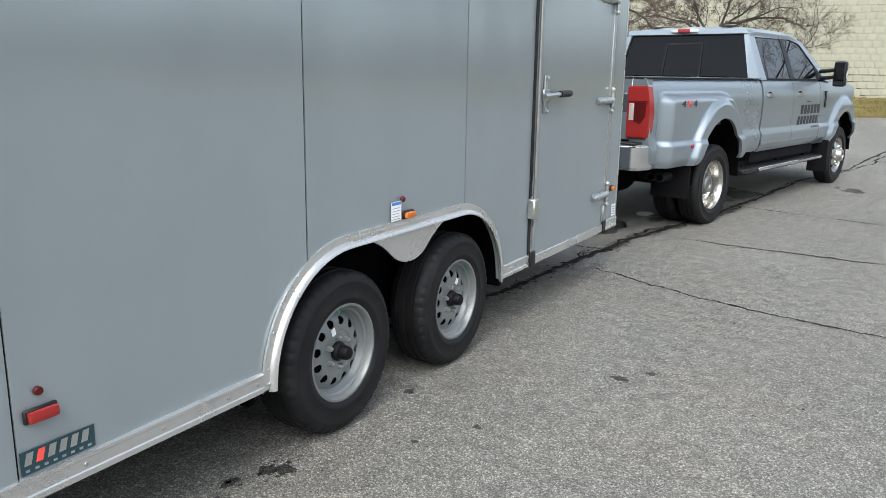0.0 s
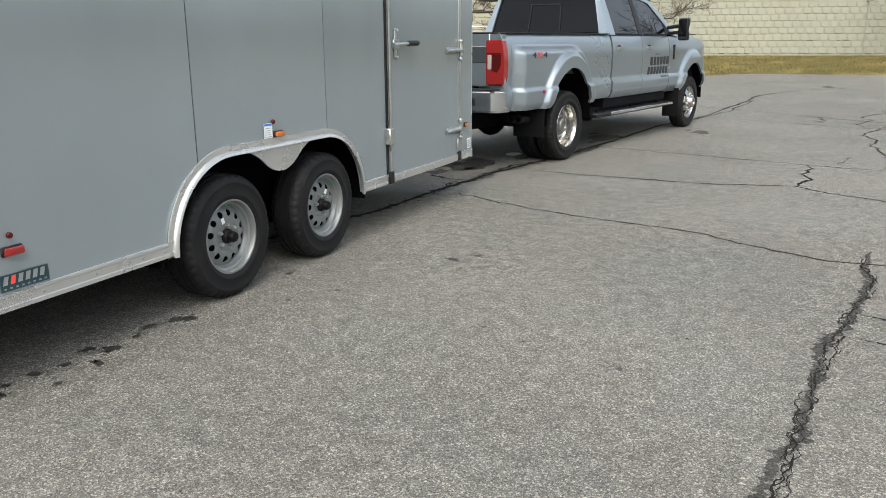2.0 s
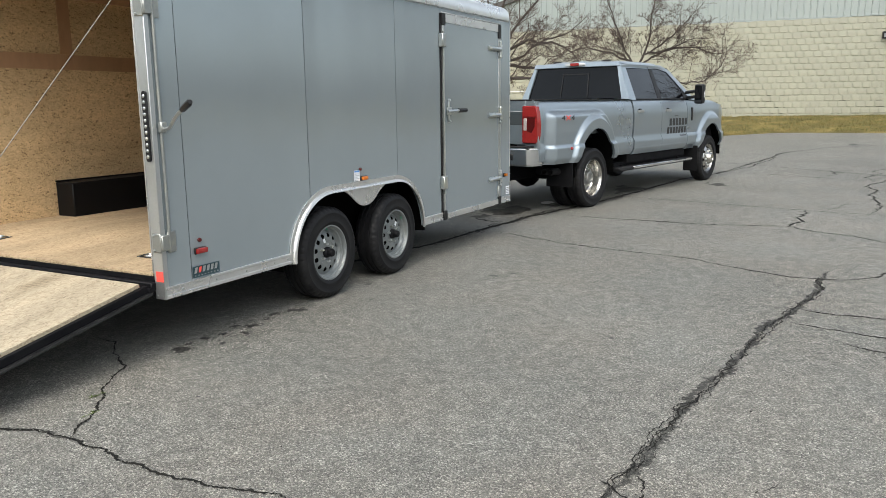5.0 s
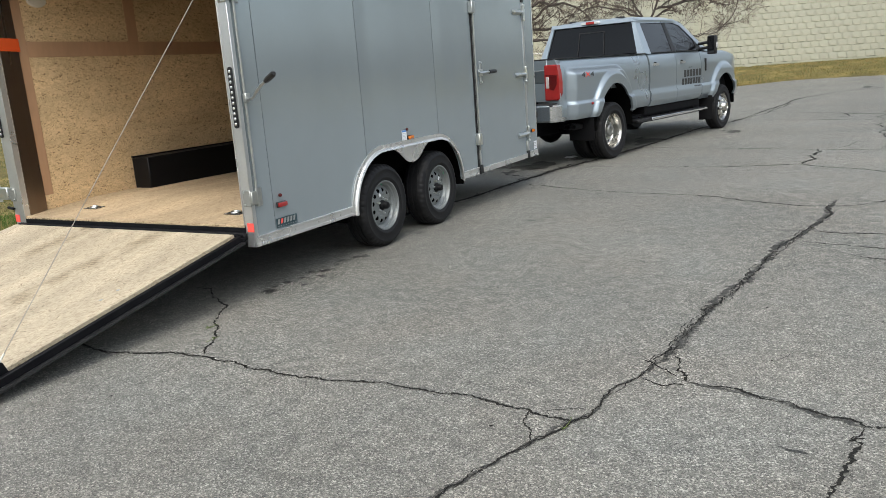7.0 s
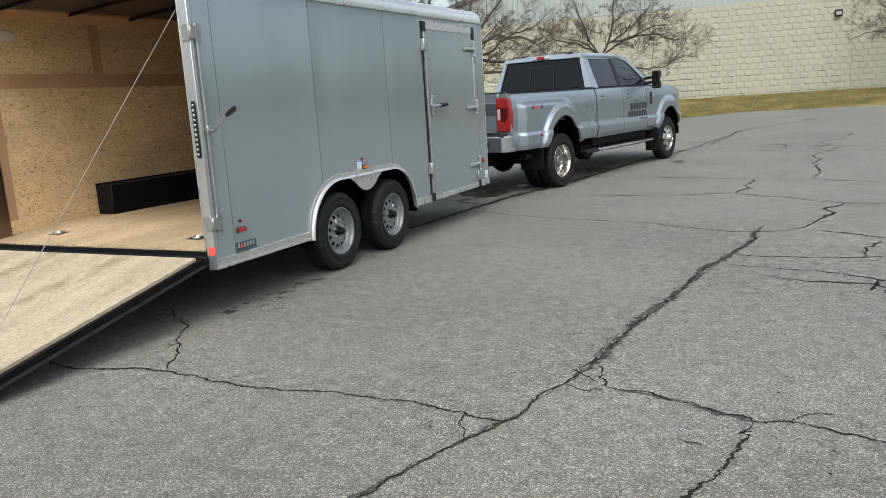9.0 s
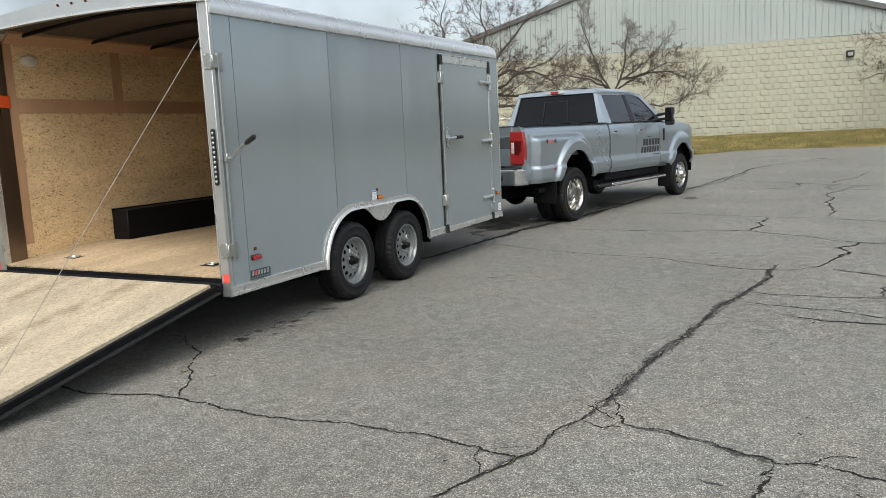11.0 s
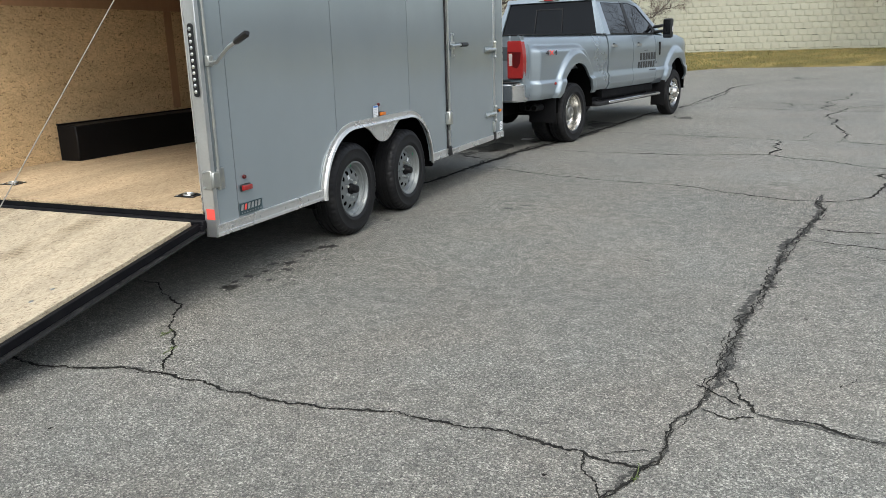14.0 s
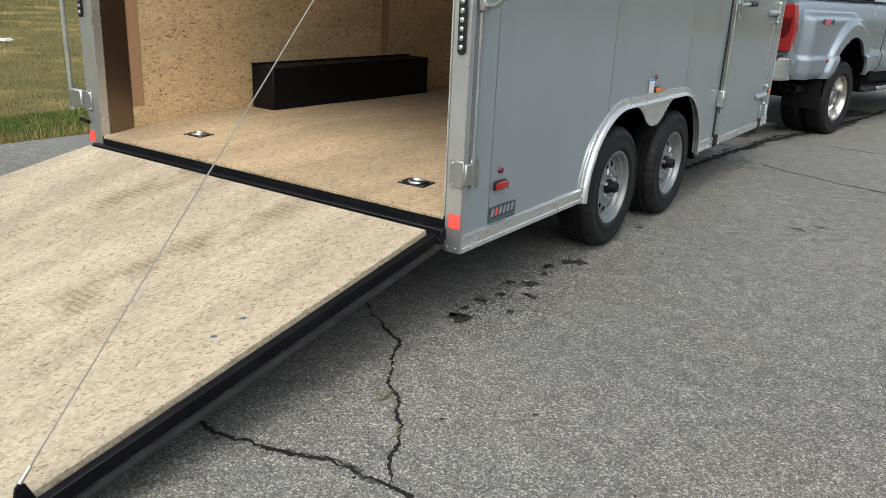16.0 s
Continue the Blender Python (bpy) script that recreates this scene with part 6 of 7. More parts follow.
for s in (1, -1):
    part("rear_quarter", slab([(s * 0.835, 1.312, 1.46), (s * 0.958, 1.312, 1.46), (s * 0.752, 1.405, 1.985), (s * 0.7, 1.40, 1.985)][:: s], 0.03), M_PAINT, truck)
    part("roof_marker", box(s * 0.36, s * 0.5, 1.5, 1.58, 2.037, 2.072, 0.012), M_PLASTIC, truck, "small black roof marker lamp")
brake = part("high_brake_lamp", box(-0.17, 0.17, 1.325, 1.42, 1.987, 2.027, 0.008), M_CLEARLENS, truck, "high brake lamp")
part("red_lens", box(-0.075, 0.075, 1.312, 1.335, 1.987, 2.03, 0.006), M_REDLENS, brake)
part("windscreen", slab([(-0.74, 3.08, 1.96), (0.74, 3.08, 1.96), (0.9, 3.86, 1.43), (-0.9, 3.86, 1.43)]), M_GLASS, truck, "dark windscreen")
# hood and front
bm, rows = bmesh.new(), []
for y in steps(3.72, 5.36, 14):
    rows.append([bm.verts.new(((-1 + k / 8) * (0.95 - 0.1 * smooth(4.8, 5.4, y)), y, 1.475 - 0.07 * smooth(4.2, 5.4, y) - 0.05 * (-1 + k / 8) ** 2 + 0.02 * smooth(0.5, 0.4, abs(-1 + k / 8)))) for k in range(17)])
for a, b in zip(rows, rows[1:]):
    for k in range(16):
        bm.faces.new((a[k], a[k + 1], b[k + 1], b[k]))
r = bmesh.ops.extrude_face_region(bm, geom=bm.faces[:])
for v in r["geom"]:
    if isinstance(v, bmesh.types.BMVert):
        v.co.z -= 0.03
part("hood", bm, M_PAINT, truck, "silver hood")
grille = part("grille", box(-0.7, 0.7, 5.28, 5.4, 0.85, 1.36, 0.03), M_CHROME, truck, "chromed grille")
part("front_bumper", box(-0.88, 0.88, 5.25, 5.45, 0.5, 0.82, 0.05), M_CHROME, truck, "chromed front bumper")
part("engine_bay", box(-0.86, 0.86, 3.5, 5.27, 0.7, 1.36), M_PAINT_DARK, truck)
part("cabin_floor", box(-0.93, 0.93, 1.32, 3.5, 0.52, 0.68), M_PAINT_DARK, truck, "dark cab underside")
# solid black block added in place of the cab's shaded inside
part("cab_shade_fill", box(-0.88, 0.88, 1.36, 3.5, 0.69, 1.44), M_PAINT_DARK, truck)
part("chassis", box(-0.45, 0.45, -1.2, 5.2, 0.42, 0.62), M_BLACKSTEEL, truck, "black chassis rails")
part("rear_axle", tube([(-0.95, 0, 0.41), (0.95, 0, 0.41)], 0.06, 10), M_BLACKSTEEL, truck)
part("differential", ball((0, 0, 0.41), 0.2, sub=2, squash=(1, 0.9, 0.95)), M_BLACKSTEEL, truck)
part("front_axle", tube([(-0.9, WB, 0.41), (0.9, WB, 0.41)], 0.05, 10), M_BLACKSTEEL, truck)
part("spare_wheel", turned(lathe(tyre_profile(0.4, 0.22, 0.2), 40), Matrix.Translation((0, -0.75, 0.58)) @ pose(0, 0, 0, 0, 90, 0)), M_RUBBER, truck, "spare wheel slung under the bed")
hitch = part("hitch", box(-0.05, 0.05, -1.62, -1.2, 0.5, 0.57, 0.006), M_BLACKSTEEL, truck, "black receiver hitch")
part("ball", ball((0, -1.58, 0.62), 0.03, sub=2), M_CHROME, hitch)
for x in (0.80, 0.895):
    bm = lathe([(0.034, 0.0), (0.043, 0.0), (0.043, 0.2), (0.038, 0.2), (0.034, 0.02)], 20)
    part("exhaust_tip", turned(bm, Matrix.Translation((x, -0.82, 0.53)) @ pose(0, 0, 0, 0, 0, 90)), M_WORNSTEEL, truck, "dull steel exhaust tip")
part("muffler", tube([(0.68, -0.75, 0.545), (0.68, 0.9, 0.56)], 0.06, 10), M_BLACKSTEEL, truck)
part("side_step_bar", box(0.3, 0.95, 0.62, 0.9, 0.6, 0.68, 0.01), M_BLACKSTEEL, truck)


def door_bars():
    """Two rows of black shapes on the front door where the lettering stands."""
    for row, (z0, z1, y0, y1, n) in enumerate(((1.035, 1.15, 2.70, 3.45, 6), (0.905, 1.01, 2.63, 3.43, 7))):
        w = (y1 - y0) / n
        for k in range(n):
            ya, yb = y0 + w * k + 0.012, y0 + w * (k + 1) - 0.022
            bm = shell([ya, yb], lambda y: z0, lambda y: z1, lambda y, z: lower_x(y, z) + 0.003, 1, 0.002, 4)
            part("lettering_bar", bm, M_DECAL, truck, smooth=False)
    bm = shell([3.12, 3.4], lambda y: 0.855, lambda y: 0.875, lambda y, z: lower_x(y, z) + 0.003, 1, 0.002, 2)
    part("lettering_bar", bm, M_DECAL, truck, smooth=False)
    bm = shell([2.9, 3.05], lambda y: 1.185, lambda y: 1.195, lambda y, z: lower_x(y, z) + 0.003, 1, 0.002, 2)
    part("lettering_bar", bm, M_DECAL, truck, smooth=False)


door_bars()
for k, (ch, paint) in enumerate((("4", M_DECAL), ("X", M_TAPE), ("4", M_DECAL))):
    yk = -0.84 + 0.12 * k
    letters("drive_badge", ch, 0.09, Matrix.Translation((fender_x(yk, 1.22) + 0.004, yk, 1.205)) @ pose(0, 0, 0, 90, 0, 90) @ Matrix.Diagonal((2.0, 1, 1, 1)), paint, truck, 0.002)


def truck_wheel(front):
    w = thing("truck_wheel", "polished truck wheel with a black tyre", "wheel")
    part("tyre", tyre_mesh(0.41, 0.225, 0.252), M_RUBBER, w, "black truck tyre")
    if front:
        bm = lathe([(0.255, -0.08), (0.258, 0.088), (0.25, 0.098), (0.243, 0.09), (0.236, 0.07), (0.226, 0.06)], 64)
        rim = part("rim", bm, M_POLISHED, w, "bright polished convex rim")
        bm = holed_ring(0.155, 0.227, 8, 0.024, lambda r: 0.06 + 0.04 * smooth(0.227, 0.165, r), 0.006)
        lathe([(0.155, 0.1), (0.15, 0.104), (0.115, 0.106), (0.1, 0.118), (0.088, 0.165), (0.075, 0.178), (0.045, 0.18), (0.041, 0.17), (0, 0.17)], 48, bm=bm)
        part("disc", bm, M_POLISHED, rim)
        nuts, depth, rad = 10, 0.085, 0.13
    else:
        bm = lathe([(0.255, -0.08), (0.258, 0.088), (0.25, 0.098), (0.243, 0.09), (0.236, 0.07), (0.229, 0.05), (0.222, 0.0), (0.214, -0.03), (0.2, -0.042)], 64)
        rim = part("rim", bm, M_POLISHED, w, "bright polished deep-dished rim")
        bm = holed_ring(0.15, 0.201, 10, 0.017, lambda r: -0.042 + 0.01 * smooth(0.2, 0.16, r), 0.008)
        lathe([(0.15, -0.032), (0.105, -0.03), (0.098, -0.01), (0.09, 0.045), (0.076, 0.058), (0.05, 0.06), (0.045, 0.045), (0, 0.045)], 48, bm=bm)
        part("disc", bm, M_WHEELDISC, rim)
        nuts, depth, rad = 10, -0.03, 0.126
    # black disc closes the wheel's back, its shade put into the colour
    part("backing", lathe([(0.24, -0.085), (0, -0.085)], 32), M_LINER, rim)
    for k in range(nuts):
        a = k * math.tau / nuts
        bm = lathe([(0, depth + 0.045), (0.012, depth + 0.042), (0.016, depth + 0.03), (0.017, depth), (0, depth)], 6)
        part("lug_nut", turned(bm, Matrix.Translation((0, rad * math.cos(a), rad * math.sin(a)))), M_ZINC, w)
    return w


rear_wheel = truck_wheel(False)
rear_wheel["group"] = "truck wheels"
rear_wheel.matrix_basis = TRUCK_M @ pose(0.985, 0, 0.405, 11, 0, 0)
for m in (pose(0.715, 0, 0.405, 40, 0, 180), pose(-0.985, 0, 0.405, 5, 0, 180), pose(-0.715, 0, 0.405, 50, 0, 0)):
    copy_thing(rear_wheel, TRUCK_M @ m)
front_wheel = truck_wheel(True)
front_wheel["group"] = "truck wheels"
front_wheel.matrix_basis = TRUCK_M @ pose(0.89, WB, 0.405, 7, 0, 0)
copy_thing(front_wheel, TRUCK_M @ pose(-0.87, WB, 0.405, 20, 0, 180))


# ---- buildings behind the lot ----
def wall_at(u, out, z):
    """A place on the block wall's line: u along it, out towards the lot."""
    return WALL_P + WALL_D * u - WALL_N * out + Vector((0, 0, z))


WALL_M = Matrix.Translation(WALL_P) @ Matrix.Rotation(math.atan2(WALL_D.y, WALL_D.x), 4, "Z")
hall = thing("warehouse", "cream block warehouse with a metal-clad gable", "building", WALL_M)
U0, U1, PEAK, ZB, ZM = -16.5, 12.1, -2.2, 0.3, 5.32
COURSE, BLOCK_L = 0.306, 0.41
block_wall = part("block_wall", box(U0, U1, 0.03, 0.4, ZB, ZM), M_JOINT, hall, "painted concrete block wall")
part("cap_flashing", box(U0, U1, -0.012, 0.1, ZM + 0.02, ZM + 0.07), M_METALWALL, hall, "thin pale flashing above the blocks")
gable = [(U0, ZM + 0.07), (U1, ZM + 0.07), (U1, ZM + 0.3), (PEAK, 9.75), (U0, ZM + 0.3)]
cladding = part("gable_cladding", prism([(u, z) for u, z in gable], "y", 0.06, 0.3), M_METALWALL, hall, "pale grey-green ribbed metal cladding")
for k in range(int((U1 - U0) / 0.3)):
    u = U0 + 0.15 + 0.3 * k
    top = ZM + 0.3 + (9.75 - ZM - 0.3) * (1 - abs(u - PEAK) / (PEAK - U0 if u < PEAK else U1 - PEAK))
    part("rib", prism([(u - 0.03, 0.06), (u - 0.015, 0.025), (u + 0.015, 0.025), (u + 0.03, 0.06)], "z", ZM + 0.07, top - 0.02), M_METALWALL, cladding, smooth=False)
for ua, ub in ((U0 - 0.3, PEAK), (U1 + 0.3, PEAK)):
    za = ZM + 0.25
    part("barge_board", prism([(ua, za), (ub, 9.85), (ub, 9.6), (ua, za - 0.25)], "y", -0.12, 0.3), M_ROOFEDGE, hall, "dark roof edge trim")
    bm = prism([(ua, za + 0.02), (ub, 9.87), (ub, 9.85), (ua, za)], "y", -0.12, 18)
    part("roof", bm, M_METALWALL, hall)
part("side_wall", box(U0, U0 + 0.3, 0.4, 18, ZB, ZM + 0.2), M_BLOCK_FAR, hall)
part("side_wall", box(U1 - 0.3, U1, 0.4, 18, ZB, ZM + 0.2), M_BLOCK_FAR, hall)
part("back_wall", box(U0, U1, 17.7, 18, ZB, ZM + 0.2), M_BLOCK_FAR, hall)
part("pipe", tube([(7.8, -0.035, 0.5), (7.8, -0.035, ZM)], 0.022, 6), M_BLOCK_FAR, hall)
wall_lamp = thing("wall_lamp", "dark box-shaped security lamp on the block wall", "lamp", Matrix.Translation(wall_at(7.13, 0.05, 4.4)) @ Matrix.Rotation(math.atan2(WALL_D.y, WALL_D.x), 4, "Z"))
part("housing", box(-0.18, 0.18, -0.2, 0.03, -0.16, 0.17, 0.03), M_PLASTIC, wall_lamp)
part("lens", box(-0.12, 0.12, -0.215, -0.19, -0.1, 0.08, 0.01), M_GREYPRINT, wall_lamp, "grey prismatic lens")

# a pale building far off beyond the lawn
office = thing("far_building", "low pale blue-white sided building beyond the lawn", "building", pose(-31.5, 14, 0.3, 0, 0, 5))
part("wall", box(0, 0.2, -14, 12, 0, 3.4), M_WHITEWALL, office)
for k in range(8):
    part("siding_course", prism([(0.2, 0.42 * k), (0.235, 0.42 * k), (0.205, 0.42 * k + 0.4), (0.2, 0.42 * k + 0.4)], "y", -14, 12), M_WHITEWALL, office)
part("footing", box(0.1, 0.26, -14, 12, -0.3, 0.06), M_JOINT, office)
part("roof", prism([(-8, 3.4), (0.5, 3.4), (0.5, 3.5), (-4, 4.8)], "y", -14.4, 12.4), M_ROOFEDGE, office)
part("end_wall", box(-8, 0.2, 11.8, 12, 0, 3.4), M_WHITEWALL, office)

# thin fence left of the trees
fence = thing("rail_fence", "thin grey metal fence on the lawn", "fence", pose(-8.7, 27.3, 0.02, 0, 0, 8))
for k in range(6):
    part("post", tube([(-6 + 2.0 * k, 0, 0), (-6 + 2.0 * k, 0, 1.95)], 0.035, 8), M_ALU, fence)
for z in (1.88, 1.0, 0.2):
    part("rail", tube([(-6, 0, z), (4, 0, z)], 0.02, 6), M_ALU, fence)


# ---- bare trees ----
VIEW_R, VIEW_A = Vector((0.975, 0.222, 0)), Vector((-0.222, 0.975, 0))   # across and away, as the trees stand to the lot


def bare_tree(name_label, base, fork, girth, limbs, seed, wild_limbs=3, reach=3.0, levels=4):
    """A low-forking tree in winter: a trunk, crooked main limbs that follow (across, away, up) courses from the fork, and a crown of fine twigs."""
    rnd = random.Random(seed)
    tree = thing("bare_tree", name_label, "tree", Matrix.Translation(base), group="bare trees")
    wood, twigs = bmesh.new(), bmesh.new()

    def sprout(pts, rs, length, level, kids, first=0.2):
        n = len(pts) - 1
        for c in range(kids):
            at = first + (1 - first) * (c + rnd.random() * 0.9) / kids
            i = min(int(at * n), n - 1)
            q = pts[i].lerp(pts[i + 1], min(at * n - i, 1.0))
            d = (pts[i + 1] - pts[i]).normalized()
            side = d.cross(Vector((rnd.uniform(-1, 1), rnd.uniform(-1, 1), rnd.uniform(-1, 1)))).normalized()
            kid = (d * rnd.uniform(0.5, 1.0) + side * rnd.uniform(0.6, 1.0) + Vector((0, 0, 0.15))).normalized()
            grow(q, kid, length * rnd.uniform(0.55, 1.0), max(rs[i] * rnd.uniform(0.3, 0.46), 0.0045), level)

    def grow(p, way, length, r, level):
        n = 5 if level < 3 else 3
        pts, rs, w = [p], [r], way.normalized()
        for k in range(n):
            w = (w + Vector((rnd.uniform(-1, 1), rnd.uniform(-1, 1), rnd.uniform(-0.7, 0.8))) * (0.24 + 0.06 * level)).normalized()
            pts.append(pts[-1] + w * length / n)
            rs.append(r * (1 - 0.5 * (k + 1) / n))
        tube(pts, rs, 6 if level < 2 else (4 if level < 3 else 3), wood if level < 3 else twigs, cap=False)
        if level < levels:
            sprout(pts, rs, length * 0.62, level + 1, 5 if level < levels - 1 else 6)

    top = Vector((0, 0, fork))
    tube([Vector((0, 0, -0.15)), Vector((0.02, 0.01, 0.3)), top * 0.55 + Vector((0.05, 0.02, 0)), top], [girth * 1.4, girth * 1.1, girth * 0.97, girth * 0.9], 10, wood)
    courses = [[top + VIEW_R * a + VIEW_A * b + Vector((0, 0, c)) for a, b, c in limb] for limb in limbs]
    for k in range(wild_limbs):
        a = 2.4 * k + rnd.uniform(0, 1.0)
        out = Vector((math.cos(a), math.sin(a), 0))
        courses.append([top + out * reach * f + Vector((0, 0, reach * (0.75 * f - 0.25 * f * f) + rnd.uniform(-0.2, 0.2) * f)) for f in (0.0, 0.2, 0.45, 0.75, 1.0)])
    for course in courses:
        pts = [course[0]]
        for a, b in zip(course, course[1:]):
            d = (b - a).length
            for f in (0.34, 0.67, 1.0):
                jog = Vector((rnd.uniform(-1, 1), rnd.uniform(-1, 1), rnd.uniform(-1, 1))) * 0.055 * d
                pts.append(a.lerp(b, f) + jog)
        r0 = girth * rnd.uniform(0.4, 0.5)
        rs = [r0 * (1 - 0.8 * k / (len(pts) - 1)) + 0.006 for k in range(len(pts))]
        tube(pts, rs, 7, wood)
        span = sum((b - a).length for a, b in zip(pts, pts[1:]))
        sprout(pts, rs, span * 0.38, 1, 11)
        grow(pts[-1], pts[-1] - pts[-2], span * 0.3, rs[-1], 2)
    part("trunk", wood, M_BARK, tree, "forked grey-brown trunk and limbs")
    tw = part("crown", twigs, M_TWIG, tree, "leafless crown of fine twigs")
    tw["kind"] = "stuff"
    return tree


bare_tree("spreading bare tree behind the truck", (-4.4, 27.3, 0.0), 2.65, 0.085, [
    [(0, 0, 0), (-0.25, 0, 0.45), (-0.6, 0.1, 1.2), (-1.0, 0.2, 2.1), (-1.2, 0.2, 2.9)],
    [(0, 0, 0), (0.3, 0, 0.5), (0.9, -0.1, 0.85), (1.5, -0.2, 1.35), (1.9, -0.2, 1.75)],
    [(0, -0.1, -0.15), (0.9, -0.4, -0.45), (1.8, -0.5, -0.55), (2.5, -0.5, -0.5), (3.2, -0.4, 0.3)],
    [(-0.1, 0.1, 0.2), (-0.9, 0.3, 0.6), (-1.9, 0.4, 0.9), (-2.9, 0.4, 0.6)],
    [(0.2, 0.1, 0.35), (0.5, 0.5, 1.4), (0.6, 0.7, 2.4)],
    [(0.4, 0, 0.6), (1.4, 0.2, 0.7), (2.2, 0.3, 0.75), (2.8, 0.3, 0.5)]], 11, 2, 2.2)
bare_tree("wide bare tree beside the trailer's front", (-7.35, 20.2, 0.0), 2.2, 0.12, [
    [(0, 0, 0), (0.5, 0, 0.75), (1.0, 0.2, 1.8), (1.8, 0.4, 2.7), (2.4, 0.5, 3.1)],
    [(0, 0, 0), (0.6, 0, 0.8), (1.4, -0.2, 1.15), (2.4, -0.3, 0.95), (3.3, -0.5, 0.2)],
    [(0.3, 0, 0.5), (1.1, 0.3, 0.35), (2.1, 0.4, 0.4), (3.0, 0.6, -0.1)],
    [(0, 0, -0.2), (0.8, -0.3, 0.05), (1.7, -0.4, -0.05), (2.4, -0.7, -0.5)],
    [(0, 0, 0), (0.1, 0.2, 1.2), (0.4, 0.5, 2.5), (0.3, 0.7, 3.5)],
    [(0, 0, 0), (-0.4, 0.3, 1.0), (-0.9, 0.2, 2.2), (-1.0, 0.3, 3.2)]], 23, 3, 3.0)
bare_tree("small bare tree before the block wall", (8.0, 38.3, 0.33), 2.0, 0.1, [
    [(0, 0, 0), (-0.6, 0, 0.6), (-1.5, -0.1, 1.3), (-2.4, -0.1, 2.3)],
    [(0, 0, 0), (-0.9, -0.2, 0.3), (-2.0, -0.2, 0.8), (-2.9, -0.3, 0.9)],
    [(0, 0, 0), (-0.3, 0.1, 1.0), (-0.7, 0.2, 2.2), (-0.9, 0.2, 3.2)]], 5, 4, 2.6)
bare_tree("tall bare tree behind the open ramp", (-7.5, -17.0, 0.0), 3.4, 0.2, [], 41, 7, 7.0)
bare_tree("tall bare tree across the lot", (15.5, 30.0, 0.0), 3.6, 0.2, [], 42, 7, 7.5)


# far belt of bare woods on the open side, out of view, added for reflections
def unseen_woods(seed, count):
    rnd = random.Random(seed)
    bm = bmesh.new()
    for k in range(count):
        a = rnd.uniform(-0.55, 0.86) * math.pi - 0.5 * math.pi
        d = rnd.uniform(60, 92)
        x, y, h = d * math.cos(a), d * math.sin(a), rnd.uniform(2.5, 6.0)
        for j in range(7):
            z = h * (0.15 + 0.13 * j)
            r = (1.9 - 0.22 * j) * rnd.uniform(0.5, 1.0)
            pts = [(x, y, z * 0.6), (x + r * rnd.uniform(-1, 1), y + r * rnd.uniform(-1, 1), z), (x + 1.6 * r * rnd.uniform(-1, 1), y + 1.6 * r * rnd.uniform(-1, 1), z + rnd.uniform(0.4, 1.6))]
            tube(pts, [0.2, 0.14, 0.03], 3, bm, cap=False)
        tube([(x, y, -0.5), (x, y, h * 0.75), (x, y, h)], [0.3, 0.2, 0.04], 4, bm, cap=False)
    return bm


woods = new("unseen_woods", mesh_of(unseen_woods(77, 330), "unseen_woods", M_BARK))
tagged(woods, "unseen far belt of bare grey-brown woods, added for reflections", "trees", kind="stuff")


# ---- small pieces, last ----
def block_mesh(w, h, name, material):
    """A rough-faced block: its lower edge stands proud in the middle and throws a short shadow."""
    bm = bmesh.new()
    a, b = w / 2, h / 2
    back = [bm.verts.new(p) for p in ((-a, 0.05, -b), (a, 0.05, -b), (a, 0.05, b), (-a, 0.05, b))]
    top = [bm.verts.new(p) for p in ((-a, 0.003, b), (a, 0.003, b))]
    low = [bm.verts.new(p) for p in ((-a, 0.002, -b), (-a * 0.55, -0.022, -b * 0.86), (a * 0.5, -0.022, -b * 0.86), (a, 0.002, -b))]
    mid = [bm.verts.new(p) for p in ((-a * 0.55, -0.015, b * 0.15), (a * 0.5, -0.015, b * 0.15))]
    bm.faces.new((top[0], mid[0], low[1], low[0]))
    bm.faces.new((top[1], low[3], low[2], mid[1]))
    bm.faces.new((top[0], top[1], mid[1], mid[0]))
    bm.faces.new((mid[0], mid[1], low[2], low[1]))
    under = [bm.verts.new((-a * 0.5, 0.004, -b)), bm.verts.new((a * 0.5, 0.004, -b))]
    bm.faces.new((low[0], low[1], under[0]))
    bm.faces.new((low[1], low[2], under[1], under[0]))
    bm.faces.new((low[2], low[3], under[1]))
    bm.faces.new((top[0], low[0], back[0], back[3]))
    bm.faces.new((top[1], back[2], back[1], low[3]))
    bm.faces.new((top[0], back[3], back[2], top[1]))
    return mesh_of(bm, name, material, smooth=False)


ROWS_N = int((ZM - 0.42) / COURSE)
piece = block_mesh(BLOCK_L, COURSE, "block", M_BLOCK)
spare = block_mesh(BLOCK_L, COURSE, "block_far", M_BLOCK_FAR)
rest_v, rest_f, made = [], [], 0
sv, sf = [v.co.copy() for v in spare.vertices], [tuple(p.vertices) for p in spare.polygons]
brnd = random.Random(9)
for r_ in range(ROWS_N):
    z = ZM - COURSE * (r_ + 0.5)
    u = U0 + BLOCK_L * (0.5 if r_ % 2 else 1.0)
    while u < U1 - BLOCK_L / 2:
        push = brnd.uniform(-0.002, 0.002)
        if 0.4 < u < 8.2 and made < 300:
            ob = new("block", piece)
            ob.parent = hall
            ob.location = (u, 0.012 + push, z)
            made += 1
        else:
            n0 = len(rest_v)
            rest_v += [(v.x + u, v.y + 0.012 + push, v.z + z) for v in sv]
            rest_f += [tuple(n0 + i for i in f) for f in sf]
        u += BLOCK_L
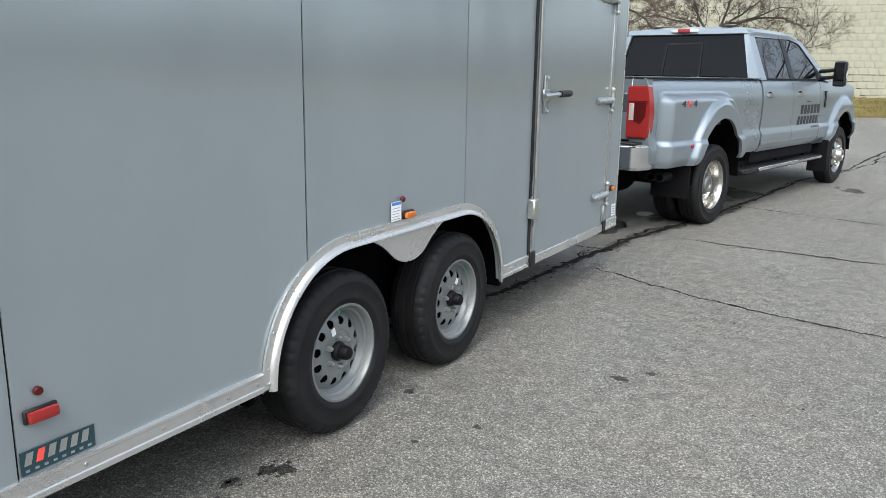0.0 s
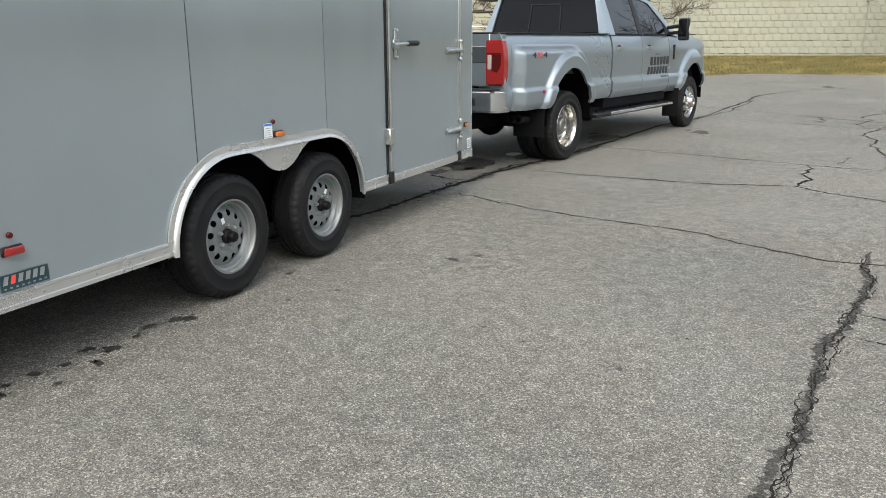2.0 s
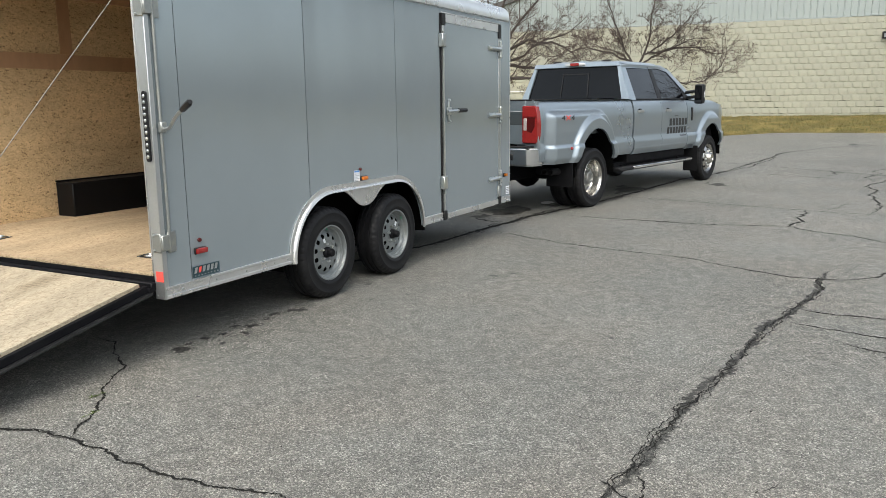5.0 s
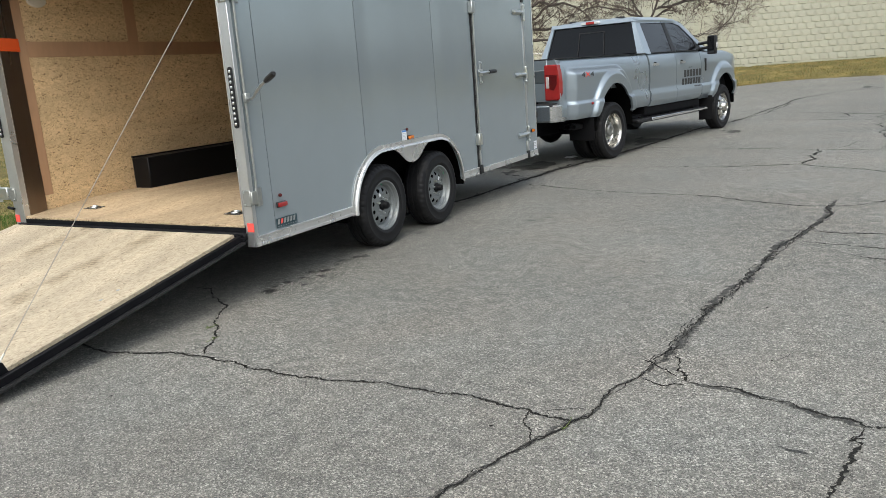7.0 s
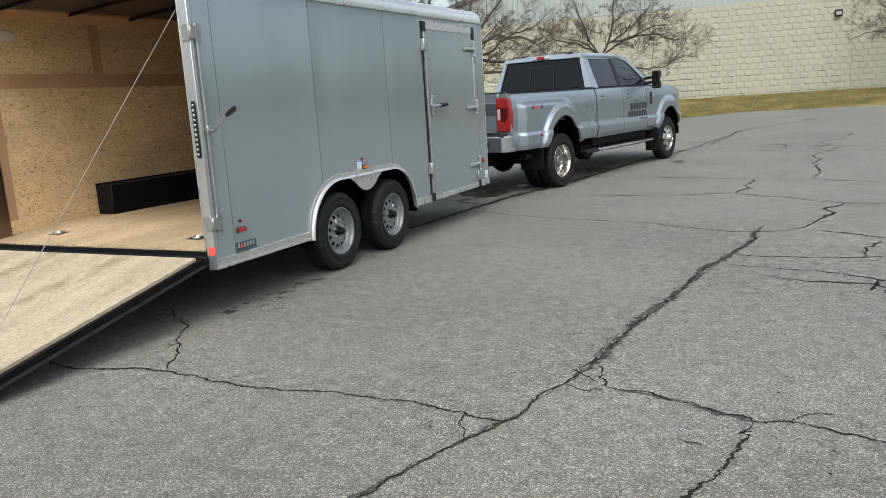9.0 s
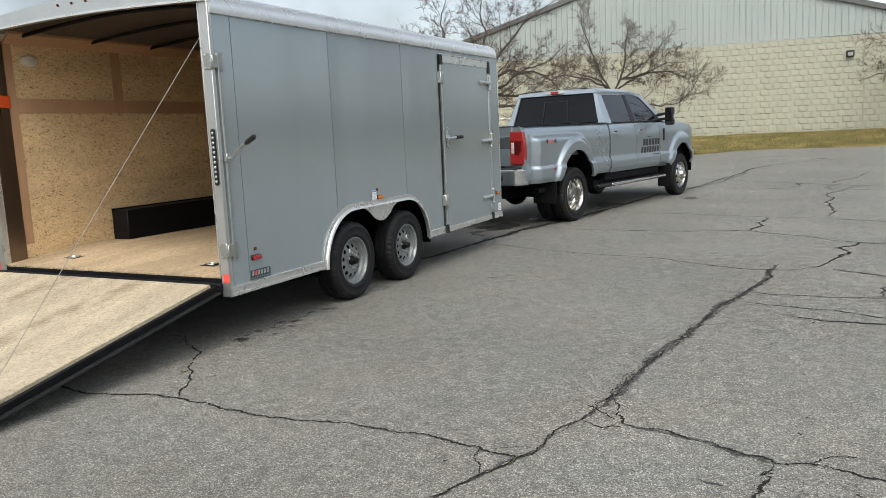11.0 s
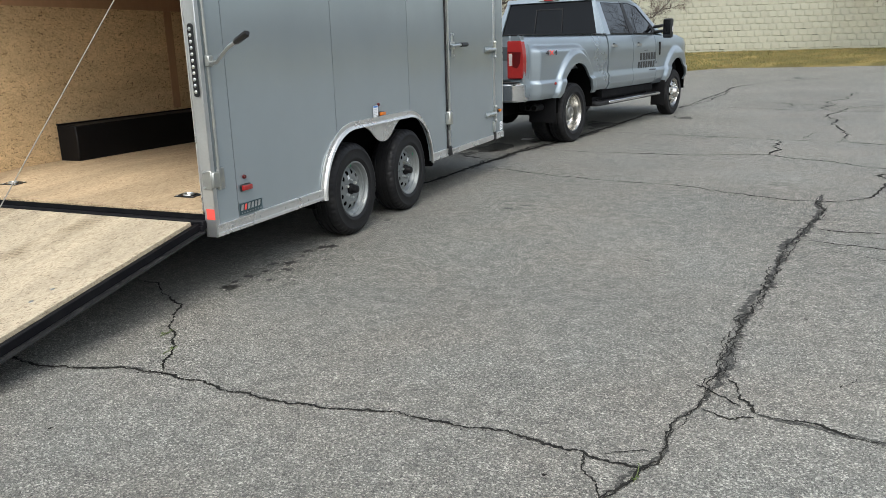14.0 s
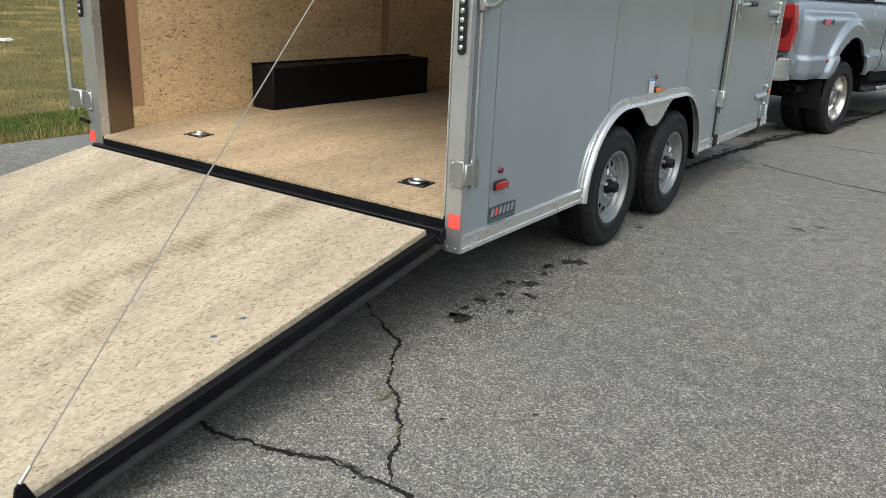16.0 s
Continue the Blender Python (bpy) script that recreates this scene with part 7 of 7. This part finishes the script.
# open, dirty joints low on the wall
for k in range(90):
    r_ = ROWS_N - 1 - int(5 * brnd.random() ** 1.6)
    u = brnd.choice((1.5, 2.6, 5.2, 7.0, -3.0, -0.6)) + brnd.gauss(0, 0.55)
    z = ZM - COURSE * (r_ + 1)
    part("open_joint", box(u, u + brnd.uniform(0.06, 0.28), -0.012, 0.02, z - 0.007, z + 0.005 + 0.006 * brnd.random()), M_CRACK, hall, smooth=False)
me = bpy.data.meshes.new("blockwork")
me.from_pydata(rest_v, [], rest_f)
me.materials.append(M_BLOCK_FAR)
ob = new("blockwork", me)
ob.parent = hall
tagged(ob, "rest of the cream blockwork", kind="stuff")


def grass(name, count, place, height, width, material, label, seed):
    """Single bent blades, thick near the lot and thinner farther off."""
    rnd = random.Random(seed)
    vs, fs = [], []
    while len(fs) < count:
        x, y, k = place(rnd)
        if in_lot(x, y):
            continue
        z = turf_height(x, y) - 0.004
        h, a, lean_, w = height * rnd.uniform(0.4, 1.2) * k, rnd.uniform(0, math.tau), rnd.uniform(0.1, 0.9), width * k * rnd.uniform(0.6, 1.2)
        dx, dy = math.cos(a), math.sin(a)
        n0 = len(vs)
        vs += [(x - dy * w, y + dx * w, z), (x + dy * w, y - dx * w, z), (x + dx * h * lean_, y + dy * h * lean_, z + h)]
        fs.append((n0, n0 + 1, n0 + 2))
    me = bpy.data.meshes.new(name)
    me.from_pydata(vs, [], fs)
    me.materials.append(material)
    ob = new(name, me)
    return tagged(ob, label, "grass", kind="stuff")


def near_lawn(rnd):
    d = 0.02 + 24 * rnd.random() ** 2.0
    y = rnd.uniform(-3, 6 + d * 0.75)
    return lot_side(y) - d, y, 1 + 0.06 * d


def far_lawn(rnd):
    x = rnd.uniform(-9, 15)
    return x, rnd.uniform(29, 41.2), 1.0


def lawn_edge(rnd):
    y = rnd.uniform(-3, 7)
    return lot_side(y) - 0.02 - 0.12 * rnd.random() ** 2, y, 1.0


grass("lawn_grass", 90000, near_lawn, 0.028, 0.0042, M_BLADE_NEAR, "short mixed green and straw lawn blades", 3)
grass("lawn_grass", 26000, far_lawn, 0.07, 0.012, M_BLADE, "short mixed green and straw lawn blades", 4)
grass("dry_grass", 26000, near_lawn, 0.027, 0.005, M_DRY, "dry straw-coloured thatch in the lawn", 5)
grass("dry_grass", 16000, far_lawn, 0.06, 0.014, M_DRY, "dry straw-coloured thatch in the lawn", 6)


def lawn_margin(rnd):
    d = 0.12 + 1.1 * rnd.random() ** 1.3
    y = rnd.uniform(-3, 7)
    return lot_side(y) - d, y, 1.0


grass("lawn_grass", 42000, lawn_margin, 0.04, 0.0045, M_BLADE_FRESH, "fresh green blades in the lawn's margin", 8)
grass("edge_tufts", 2600, lawn_edge, 0.17, 0.004, M_DRY, "long dry tufts along the asphalt edge", 7)


def weed(x, y, n, seed):
    rnd = random.Random(seed)
    bm = bmesh.new()
    for k in range(n):
        a, l = rnd.uniform(0, math.tau), rnd.uniform(0.006, 0.014)
        px, py = x + rnd.uniform(-0.012, 0.012), y + rnd.uniform(-0.05, 0.05)
        bm.faces.new([bm.verts.new(p) for p in ((px, py, 0.003), (px + l * math.cos(a + 0.4), py + l * math.sin(a + 0.4), 0.012), (px + 1.6 * l * math.cos(a), py + 1.6 * l * math.sin(a), 0.01), (px + l * math.cos(a - 0.4), py + l * math.sin(a - 0.4), 0.012))])
    tube([(x, y - 0.05, 0.004), (x + 0.004, y, 0.006), (x, y + 0.05, 0.004)], 0.0015, 4, bm)
    ob = new("crack_weed", mesh_of(bm, "crack_weed", M_LEAFGREEN, smooth=False))
    return tagged(ob, "tiny green weed growing out of an asphalt crack", "weed", group="crack weeds", kind="")


weed(0.12, -0.6, 12, 1)
weed(2.55, -1.12, 5, 2)
weed(0.3, -0.78, 5, 3)
scrap = ball((0, 0, 0.04), 0.11, sub=2, squash=(1.3, 0.8, 0.35))
for v in scrap.verts:
    v.co *= 1 + 0.6 * noise.noise(v.co * 25)
# flat white disc stands in for the bright reflection in a puddle
glint_patch = ball((0, 0, 0), 0.1, sub=3, squash=(1.0, 1.25, 0.06))
for v in glint_patch.verts:
    v.co *= 1 + 0.35 * noise.noise(v.co * 14 + Vector((3, 1, 0)))
flat = new("litter", mesh_of(turned(glint_patch, Matrix.Translation((-0.53, 7.56, 0.006))), "litter", M_STRAW))
tagged(flat, "flat white patch for a puddle's bright reflection under the truck", "litter")
litter = new("litter", mesh_of(turned(scrap, Matrix.Translation((-14.2, 5.4, turf_height(-14.2, 5.4)))), "litter", M_STRAW))
tagged(litter, "crumpled scrap of white litter on the lawn", "litter")
